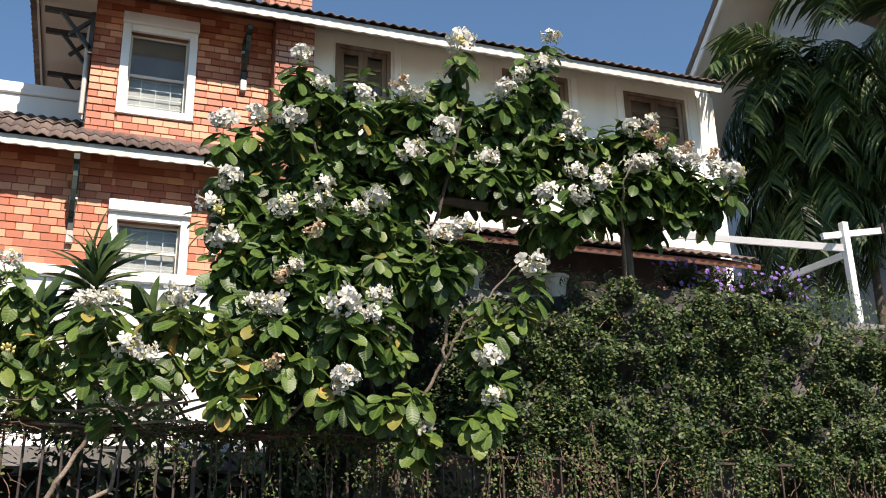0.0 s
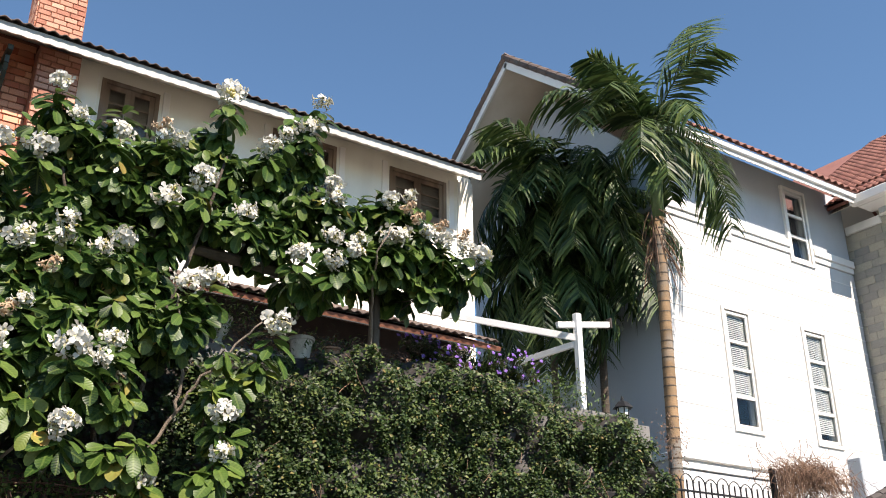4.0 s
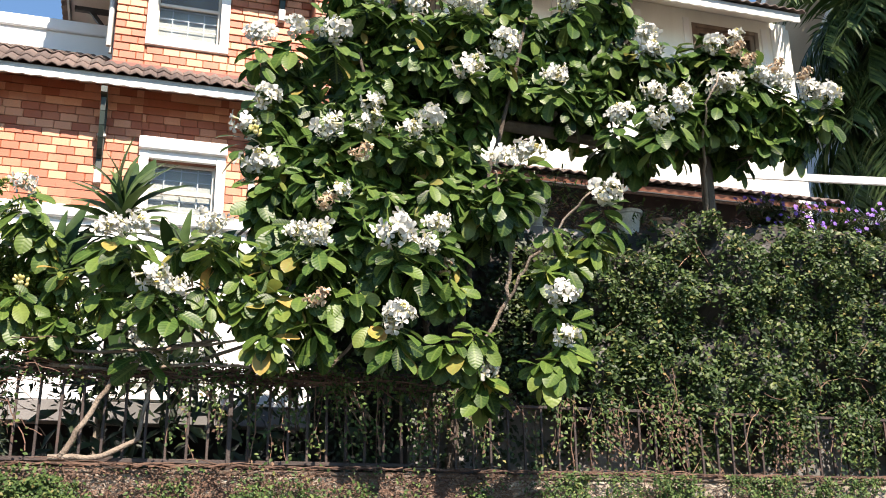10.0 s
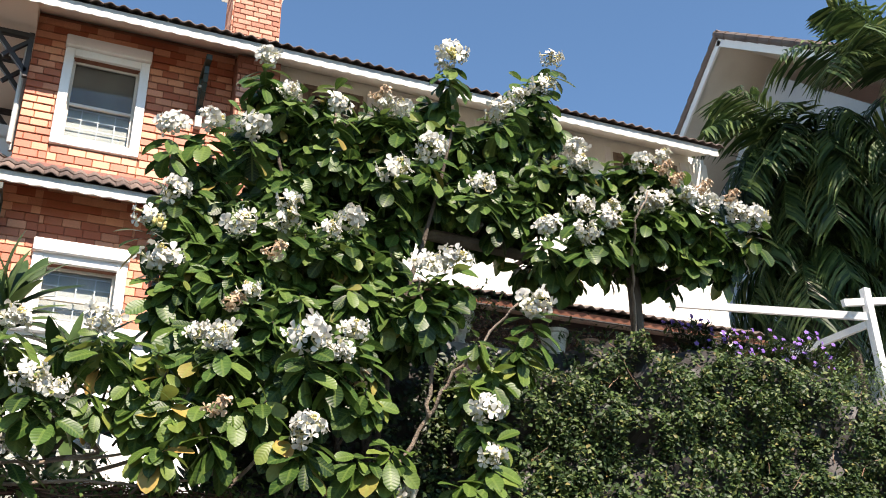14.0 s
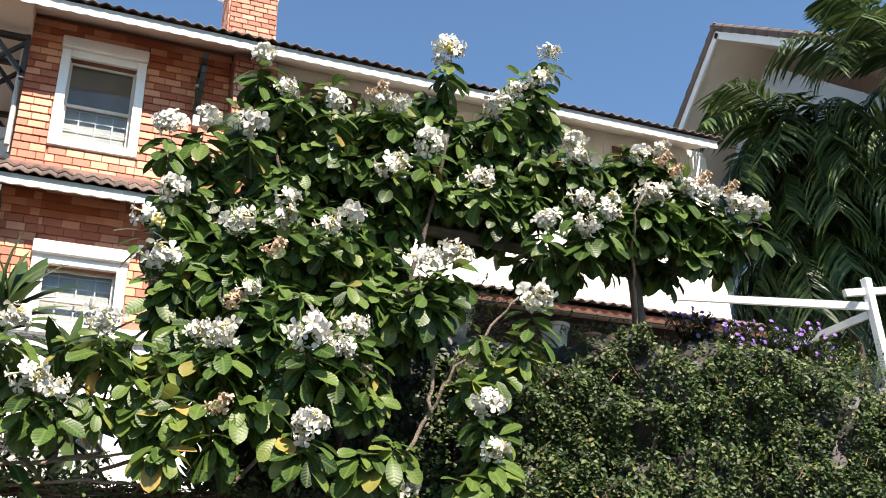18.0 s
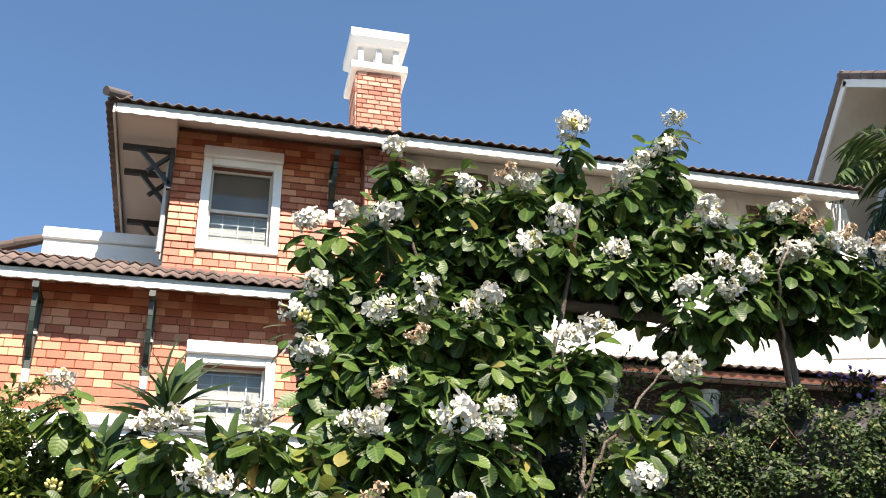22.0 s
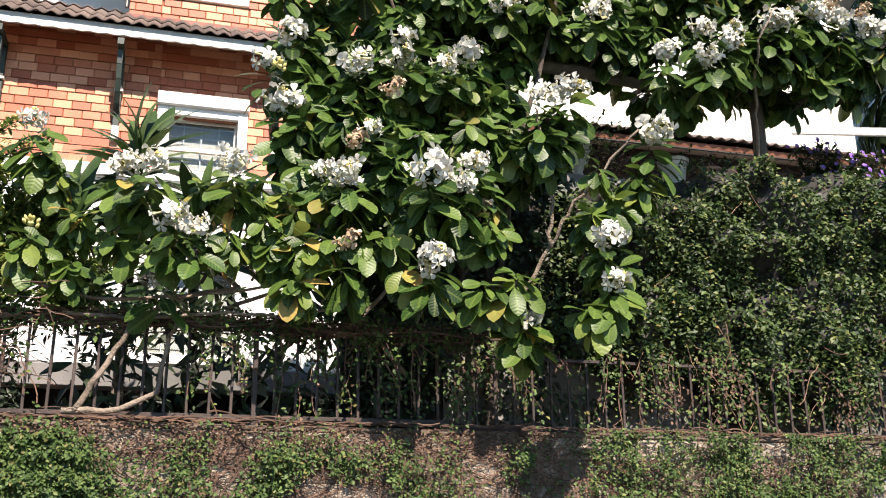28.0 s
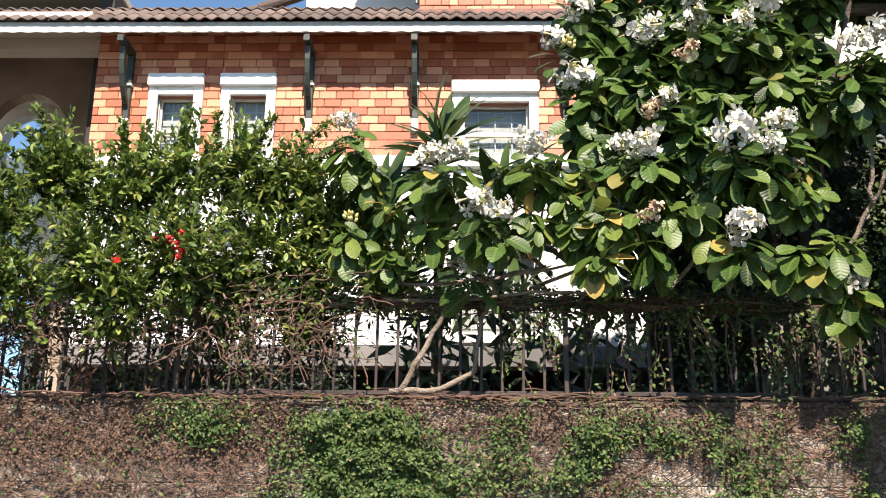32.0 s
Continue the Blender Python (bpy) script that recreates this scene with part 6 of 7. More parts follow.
def ivy_green(x, z):
    edge = 0.14 * soft_noise(x, z, 5.0, 44.0)
    fall = max(0.0, min(0.9, 2.08 + edge - z))
    g = 0.015
    # the dense patch, wider towards its foot
    g += 1.6 * math.exp(-(((x - 0.50 - 0.42 * fall) / (0.30 + 0.48 * fall + 0.9 * edge)) ** 2)) * (1 if z < 2.06 + edge else 0.1) * (0.75 + 0.6 * soft_noise(x, z, 6.0, 49.0))
    # thinner drifts to the east of it
    g += 0.38 * (1.2 < x < 4.4) * max(0.0, 0.35 + 1.5 * soft_noise(x, z, 1.9, 47.0) - 0.45 * max(0.0, z - 1.85) / 0.25)
    g += 0.40 * math.exp(-((x - 3.1) / 0.55) ** 2 - ((z - 1.82) / 0.2) ** 2)
    g += 0.35 * math.exp(-((x - 2.3) / 0.5) ** 2 - ((z - 1.6) / 0.16) ** 2)
    g += (0.42 if z > 1.25 or x < 6 else 0.1) * (1 if x < 9.6 else 0.5) / (1 + math.exp(-(x - 5.0 - edge) * 8)) * (1 if z > 1.86 + edge or x < 7.75 + 2 * edge or x > 9.4 + edge else 0.03)
    g += 0.6 * math.exp(-((x + 0.75) / 0.3) ** 2 - ((z - 1.95) / 0.16) ** 2)
    if abs(x - 0.55) > 0.5 + 0.4 * fall:
        g *= 0.6 + 1.4 * soft_noise(x, z, 2.8, 40.0)
    return max(0.0, min(1.0, g))


def ivy_brown(x, z):
    mat = (1.1 if z > 1.68 else 0.25) if x < 0.0 else (0.55 if z > 1.85 else 0.2) if x < 5.0 else 0.3
    if x > 7.5 and z < 1.85:
        mat = 0.0
    g = mat + 0.7 * soft_noise(x, z, 2.6, 60.0) + 0.25 * soft_noise(x, z, 7.0, 61.0) + 0.35 * math.exp(-((x - 2.6) / 1.0) ** 2 - ((z - 1.95) / 0.2) ** 2)
    return max(0.0, min(1.0, g))


ivy = base("wall_creeper", 3, 7.95, 0.5, "patchy green creeping fig on the weathered block wall", "creeper")
part("foliage", creep("green", "", 56000, (-4.5, 14.8, 0.6, 2.16), ivy_green, "ivy", (0.017, 0.043), 5, mound=0.13), None, ivy, kind="stuff")
part("withered_foliage", creep("brown", "", 20000, (-4.8, 9.0, 0.6, 2.14), ivy_brown, "brownleaf", (0.012, 0.030), 6), None, ivy, "withered brown leaves", kind="stuff")
net = Geo()
for k in range(19000):
    x, z = rnd.uniform(-4.6, 7.8), rnd.uniform(0.4, 2.12)
    if rnd.random() > 0.2 + ivy_brown(x, z):
        continue
    pts, rr_ = strand((x, 7.962, z), rnd.uniform(0.2, 0.6), 0.15, 1.5, rnd.choice((0.0015, 0.002, 0.003, 0.004)), k)
    pts = [Vector((p.x, 7.963 - 0.012 * abs(math.sin(9 * p.x)), min(p.z, 2.13))) for p in pts]
    net.tube(pts, rr_, 3)
part("runner_net", net, M["twig"], ivy, "bare brown runners", kind="stuff")

foot = Geo()
for k in range(260):
    x = rnd.uniform(-4.5, 9.5)
    pts, rr_ = strand((x, rnd.uniform(7.95, 8.06), 2.14 + rnd.uniform(0, 0.05)), rnd.uniform(0.3, 0.9), 0.0, 0.5, rnd.choice((0.003, 0.004, 0.006)), 3000 + k)
    way = 1 if k % 2 else -1
    foot.tube([Vector((x + way * 0.07 * i + 0.01 * math.sin(i + k), p.y, 2.145 + 0.025 * abs(math.sin(0.7 * i + k)))) for i, p in enumerate(pts)], rr_, 4)
part("coping_stem_tangle", foot, M["twig"], ivy, "dry stems lying along the coping", kind="stuff")

# small creeper leaves along the low runners
P, W, N, S = [], [], [], []
for _ in range(700):
    x = rnd.uniform(-0.2, 4.2)
    P.append((x, rnd.uniform(7.95, 8.2), 3.02 + 0.12 * soft_noise(x, 0, 1.5, 8.0) + rnd.gauss(0, 0.09)))
    W.append((rnd.gauss(0, 0.8), rnd.gauss(-0.3, 0.5), rnd.gauss(-0.2, 0.6)))
    N.append((rnd.gauss(0, 0.4), -0.8, 0.7))
    S.append(rnd.uniform(0.04, 0.075))
me = leaf_mass(SMALL, np.array(P), frames(np.array(W), np.array(N)), np.array(S), "creeper_leaves")
me.materials.append(M["ivy"])
part("creeper_leaves", me, None, vine, "small creeper leaves on the low runners", kind="stuff")

# creeper hanging on the railing
hangers = base("railing_creeper", 3, 8.05, 2.1, "thin creeper and dry stems twined on the railing", "creeper")
tw = Geo()
P, W, N, S = [], [], [], []
CLUMPS = (1.75, 2.05, 2.12, 2.45, 2.5, 3.0, 3.05, 3.4, 0.35, -0.3, -0.55, 3.75, 4.05, 4.3, 5.3, 5.65, 6.3, 6.9, 7.6, 8.3, 9.2, 10.4, 11.3, 12.2)
for k in range(330):
    u = rnd.random()
    x = rnd.uniform(-4, -0.6) if u < 0.22 else (rnd.uniform(3.5, 13.5) if u < 0.32 else rnd.choice(CLUMPS) + rnd.gauss(0, 0.06 if u < 0.85 else 0.2))
    top = 2.96 if -0.95 < x < 3.92 else 2.8
    pts, rr_ = strand((x, rnd.uniform(7.98, 8.12), top + rnd.uniform(-0.08, 0.1)), rnd.choice((0.12, 0.2, 0.35, 0.6, 0.8)), 0.8, 0.75, rnd.choice((0.003, 0.004, 0.006)), 900 + k)
    pts = [p for p in pts if p.z > 2.14] or pts[:2]
    tw.tube(pts, rr_[: len(pts)], 4)
    for p in pts:
        for _ in range(4):
            if rnd.random() < (0.75 if x > 3.6 else 0.5):
                P.append((p.x + rnd.gauss(0, 0.035), p.y + rnd.gauss(-0.02, 0.03), p.z + rnd.gauss(0, 0.04)))
                W.append((rnd.gauss(0, 0.7), rnd.gauss(-0.4, 0.4), rnd.gauss(-0.4, 0.5)))
                N.append((rnd.gauss(0, 0.4), -1, rnd.gauss(0.5, 0.4)))
                S.append(rnd.uniform(0.028, 0.05))
for k in range(150):
    x0, long = rnd.uniform(-0.6, 3.6), rnd.uniform(0.4, 1.3)
    y0, z0 = 8.06 + rnd.gauss(0, 0.035), 2.93 + rnd.gauss(0, 0.035)
    tw.tube([(x0 + long * i / 8, y0 + 0.02 * math.sin(i * 1.3 + k), z0 + 0.025 * math.sin(i * 0.9 + 2 * k)) for i in range(9)], rnd.choice((0.004, 0.006, 0.008)), 4)
    for _ in range(10):
        P.append((x0 + long * rnd.random(), y0 + rnd.gauss(0, 0.03), z0 + rnd.gauss(0.0, 0.05)))
        W.append((rnd.gauss(0, 0.7), rnd.gauss(-0.4, 0.4), rnd.gauss(-0.4, 0.5)))
        N.append((rnd.gauss(0, 0.4), -1, rnd.gauss(0.5, 0.4)))
        S.append(rnd.uniform(0.02, 0.045))
part("stem_tangle", tw, M["twig"], hangers, kind="stuff")
P, W, N, S = map(np.array, (P, W, N, S))
pick = rng.random(len(P)) < 0.88
me = leaf_mass(SMALL, P[pick], frames(W[pick], N[pick]), S[pick], "foliage")
me.materials.append(M["ivy"])
part("foliage", me, None, hangers, kind="stuff")
me = leaf_mass(SMALL, P[~pick], frames(W[~pick], N[~pick]), S[~pick], "foliage")
me.materials.append(M["brownleaf"])
part("withered_foliage", me, None, hangers, "withered leaves", kind="stuff")
# brown dead patches at the hedge's foot
P, W, N, S = [], [], [], []
for x, z, r, n in ((7.6, 2.45, 0.13, 220), (6.35, 2.6, 0.12, 130), (9.9, 2.35, 0.16, 150), (5.75, 2.5, 0.1, 80), (12.4, 4.45, 0.2, 260)):
    for _ in range(n):
        P.append((x + rnd.gauss(0, r), 8.0 + rnd.gauss(0, 0.05) + (0.45 if z > 4 else 0), z + rnd.gauss(0, r * 1.3)))
        W.append((rnd.gauss(0, 0.5), -0.3, rnd.gauss(-0.8, 0.4)))
        N.append((rnd.gauss(0, 0.5), -1, rnd.gauss(0.3, 0.4)))
        S.append(rnd.uniform(0.03, 0.06))
me = leaf_mass(SMALL, np.array(P), frames(np.array(W), np.array(N)), np.array(S) * 0.7, "withered_foliage")
me.materials.append(M["brownleaf"])
part("withered_foliage", me, None, creeper, "withered orange-brown patches", kind="stuff")

# ------------------------------------------------------------------ shrub with red flowers over the railing
bush = base("pomegranate_bush", -1.2, 8.4, 2.1, "bushy green shrub with small red flowers behind the railing", "shrub")
BUSH = [
    (-2.36, 7.86, 3.42, 0.47), (-1.94, 7.86, 3.84, 0.34), (-1.42, 7.86, 3.7, 0.43), (-0.95, 7.86, 3.84, 0.4), (-0.58, 8.3, 4.05, 0.42),
    (-0.13, 8.3, 3.95, 0.36), (-1.56, 7.81, 3.13, 0.43), (-0.9, 7.76, 3.18, 0.45), (-0.33, 8.25, 3.35, 0.46), (0.17, 8.3, 3.6, 0.32),
    (-0.63, 8.2, 2.95, 0.3), (-3.07, 7.86, 3.37, 0.47), (-2.79, 7.86, 3.84, 0.38), (-3.73, 7.86, 3.46, 0.47), (0.72, 8.35, 3.21, 0.3),
    (-2.22, 7.76, 2.9, 0.43), (-1.28, 7.76, 2.75, 0.38), (-0.73, 8.25, 2.9, 0.4), (-0.03, 8.3, 3.1, 0.35), (-3.17, 7.76, 2.9, 0.47),
    (0.42, 8.3, 3.55, 0.25), (0.07, 8.25, 2.75, 0.25),
]
SPRAYS = [
    ((-1.65, 7.76, 3.94), (-2.36, 7.67, 4.29)), ((-0.78, 8.2, 4.1), (-0.78, 8.1, 4.62)), ((-0.99, 7.76, 3.94), (-0.9, 7.67, 4.41)),
    ((-0.23, 8.2, 4.1), (0.22, 8.1, 4.52)), ((-2.03, 7.76, 3.75), (-2.6, 7.62, 3.94)), ((-0.13, 8.2, 4.0), (0.47, 8.1, 4.4)),
    ((-1.94, 7.76, 3.94), (-2.13, 7.62, 4.43)), ((-2.22, 7.71, 3.56), (-2.98, 7.53, 3.79)), ((-1.37, 7.76, 3.84), (-1.42, 7.62, 4.31)),
    ((-2.5, 7.71, 3.46), (-3.07, 7.53, 3.56)), ((-0.53, 8.2, 4.1), (-0.28, 8.05, 4.55)), ((-1.75, 7.76, 3.84), (-2.55, 7.57, 4.12)),
    ((-2.88, 7.76, 3.84), (-3.26, 7.57, 4.22)),
]
P, W, N, S = [], [], [], []
st = Geo()
for k in range(1480):
    x, y, z, r = BUSH[k % len(BUSH)]
    e = unit(1)[0]
    if e[1] > 0.3:
        e[1] = -e[1]
    a = Vector((x, y, z)) + Vector((e * r * 0.25).tolist())
    b = Vector((x, y, z)) + Vector((e * r * rng.uniform(0.6, 1.3)).tolist()) + Vector((0, 0, 0.05 + 0.22 * rng.random() ** 2))
    st.tube([a, (a + b) / 2 + Vector((0, 0, 0.02)), b], [0.006, 0.004, 0.002], 4)
    thin_out = 0.6 if z < 3.05 else 1.0
    for s in np.linspace(0.1, 1.0, 14):
        p = a.lerp(b, float(s))
        for _ in range(2):
            if rng.random() > thin_out:
                continue
            P.append((p.x + rng.normal() * 0.014, p.y + rng.normal() * 0.014, p.z + rng.normal() * 0.014))
            d = np.array((b - a).normalized()) * 0.8 + rng.normal(size=3) * 0.55
            W.append(d)
            N.append((0.1 + rng.normal() * 0.6, -0.4 + rng.normal() * 0.4, 0.9))
            S.append(rng.uniform(0.055, 0.095))
for p, q in SPRAYS:
    p, q = Vector(p), Vector(q)
    st.tube([p, p.lerp(q, 0.5) + Vector((0, 0, 0.05)), q], [0.007, 0.005, 0.002], 5)
    for s in np.linspace(0.05, 1.0, 34):
        c = p.lerp(q, float(s)) + Vector((0, 0, 0.18 * s * (1 - s)))
        for _ in range(5):
            P.append((c.x + rng.normal() * 0.015, c.y + rng.normal() * 0.015, c.z + rng.normal() * 0.015))
            W.append(np.array((q - p).normalized()) * 0.6 + rng.normal(size=3) * 0.7)
            N.append((rng.normal() * 0.5, -0.6, 0.9))
            S.append(rng.uniform(0.05, 0.085))
for a, b in (((-1.25, 8.45, 2.1), (-1.1, 8.4, 3.2)), ((-0.4, 8.45, 2.1), (-0.55, 8.4, 3.1)), ((0.08, 8.4, 2.12), (0.2, 8.35, 2.7)), ((-2.3, 8.45, 2.1), (-2.2, 8.4, 3.3)), ((-3.3, 8.45, 2.1), (-3.4, 8.4, 3.3)), ((-0.2, 8.45, 2.1), (-0.15, 8.42, 2.9))):
    part("stem", Geo().tube([a, (Vector(a) + Vector(b)) / 2 + Vector((0.05, 0, 0)), b], [0.045, 0.035, 0.025], 8), M["bark"], bush, smooth=True)
part("twig_tangle", st, M["darkbark"], bush, kind="stuff")
P, W, N, S = map(np.array, (P, W, N, S))
me = leaf_mass(OVAL, P, frames(W, N), S * 0.98, "foliage")
me.materials.append(M["shrub"])
part("foliage", me, None, bush, kind="stuff")
fl = leaf_mass(PETAL, rng.normal(size=(9, 3)) * 0.018, frames(unit(9), unit(9)), np.full(9, 0.035), "red_flower")
fl.materials.append(M["red"])
for x, z in ((-0.99, 3.3), (-0.9, 3.27), (-0.82, 3.32), (-0.84, 3.23), (-0.79, 3.18), (-0.82, 3.14), (-1.29, 3.11)):
    f = piece("red_flower", fl, pose(x, 7.42, z, rnd.uniform(0, 90), 0, rnd.uniform(0, 180)) @ Matrix.Scale(0.9, 4), bush)
dw = Geo()
for k in range(480):
    pts, rr_ = strand((rnd.uniform(-4.2, -1.2) if k % 4 else rnd.uniform(-1.2, 0.6), rnd.uniform(7.55, 8.3), rnd.uniform(2.4, 3.15)), rnd.uniform(0.2, 0.5), 0.3, 1.4, 0.004, 5000 + k)
    pts = [p for p in pts if p.z > 2.2]
    if len(pts) > 2:
        dw.tube(pts, 0.004, 4)
P, W, N, S = [], [], [], []
for _ in range(6800):
    x = rnd.uniform(-4.4, 0.4)
    top = 3.3 if x < -1.2 else 2.75
    if rnd.random() < 0.4:
        P.append((rnd.uniform(-4.2, 0.3), rnd.uniform(8.4, 8.75), rnd.uniform(2.9, 4.1)))
    else:
        P.append((x, rnd.uniform(8.15, 8.6), rnd.uniform(2.15, top)))
    W.append((rnd.gauss(0, 0.8), rnd.gauss(-0.3, 0.5), rnd.gauss(-0.2, 0.6)))
    N.append((rnd.gauss(0, 0.5), -0.8, 0.6))
    S.append(rnd.uniform(0.05, 0.09))
# near-black green paints the shade inside the shrub
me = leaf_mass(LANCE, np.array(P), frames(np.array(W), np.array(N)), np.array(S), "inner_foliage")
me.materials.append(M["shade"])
part("inner_foliage", me, None, bush, "inner leaves darkened in colour to stand for shade", kind="stuff")
P, W, N, S = [], [], [], []
for _ in range(3200):
    x = rnd.gauss(-2.6, 0.9) if rnd.random() < 0.8 else rnd.uniform(-1.5, 0.3)
    P.append((x, rnd.uniform(7.55, 8.25), 2.7 + rnd.gauss(0, 0.2)))
    W.append((rnd.gauss(0, 0.8), rnd.gauss(-0.3, 0.5), rnd.gauss(-0.4, 0.6)))
    N.append((rnd.gauss(0, 0.5), -0.8, 0.6))
    S.append(rnd.uniform(0.03, 0.07))
me = leaf_mass(LANCE, np.array(P), frames(np.array(W), np.array(N)), np.array(S), "withered_foliage")
me.materials.append(M["brownleaf"])
part("withered_foliage", me, None, bush, "withered brown leaves in the lower part", kind="stuff")
dead_stems = solo("dead_stems", dw, M["twig"], "tangle of dead brown stems over the railing", "dead stems", "stuff")

# undergrowth behind the railing, its leaf colour darkened to stand for shade
P, W, N, S = [], [], [], []
for _ in range(750):
    x = rnd.uniform(-5.0, 4.2)
    top = 2.45 + 0.25 * soft_noise(x, 0, 1.2, 77.0)
    P.append((x, rnd.uniform(8.5, 9.5), rnd.uniform(2.06, top)))
    W.append((rnd.gauss(0, 0.8), rnd.gauss(-0.3, 0.5), rnd.gauss(0.1, 0.7)))
    N.append((rnd.gauss(0, 0.5), -0.6, 0.8))
    S.append(rnd.uniform(0.08, 0.16))
for cx, cz in ((-0.35, 3.0), (0.15, 2.85), (0.62, 3.1), (0.95, 2.8), (1.25, 3.05), (-0.7, 2.8)):
    for _ in range(110):
        P.append((cx + rnd.gauss(0, 0.12), rnd.uniform(8.4, 8.8), cz + rnd.gauss(0, 0.17)))
        W.append((rnd.gauss(0, 0.7), rnd.gauss(-0.2, 0.5), rnd.gauss(-0.3, 0.6)))
        N.append((rnd.gauss(0, 0.5), -0.8, 0.6))
        S.append(rnd.uniform(0.05, 0.11))
for _ in range(330):
    x = rnd.uniform(0.7, 3.9)
    P.append((x, rnd.uniform(8.35, 9.1), rnd.uniform(2.3, 3.0 + 0.45 * min(1.0, x / 2.5))))
    W.append((rnd.gauss(0, 0.7), rnd.gauss(-0.2, 0.5), rnd.gauss(-0.5, 0.5)))
    N.append((rnd.gauss(0, 0.5), -0.7, 0.7))
    S.append(rnd.uniform(0.16, 0.3))
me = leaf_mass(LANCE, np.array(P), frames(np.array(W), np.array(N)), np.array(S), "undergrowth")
solo("undergrowth", me, M["shade"], "undergrowth behind the railing with shade put into its leaf colour", "plants", "stuff")

# ------------------------------------------------------------------ spear-leaved plant behind the railing
spear = base("dracaena", 1.08, 9.4, 2.06, "spiky plant with long sword-shaped leaves", "plant")
part("stem", Geo().tube([(1.08, 9.4, 2.06), (1.1, 9.4, 3.2), (1.1, 9.4, 4.5)], [0.06, 0.05, 0.045], 9), M["bark"], spear)
sl = leaf_shape((0, 0.15, 0.35, 0.55, 0.75, 0.9, 1.0), (0.04, 0.075, 0.10, 0.105, 0.085, 0.05, 0.003), 0.30, 0.45)
proto = leaf_mass(sl, np.zeros((1, 3)), np.eye(3)[None], [1.0], "sword_leaf")
proto.materials.append(M["spear"])
for cx, cy, z0, z1, n in ((1.12, 9.4, 4.25, 4.9, 64), (1.75, 9.3, 3.65, 4.3, 44), (0.6, 9.3, 3.5, 4.15, 46), (1.15, 9.2, 3.5, 3.95, 36)):
    for k in range(n):
        a = k * 2.4
        lift = -0.45 + 1.8 * (k / n)
        way = np.array([[math.cos(a) * math.cos(lift), math.sin(a) * math.cos(lift) - 0.1, math.sin(lift)]])
        t = frames(way, np.array([[0.5 * math.sin(3 * k), -0.45, 0.8]]))[0]
        piece("sword_leaf", proto, Matrix.Translation((cx, cy, z0 + (z1 - z0) * k / n)) @ Matrix(t.tolist()).to_4x4() @ Matrix.Scale(rnd.uniform(0.5, 0.74), 4), spear)

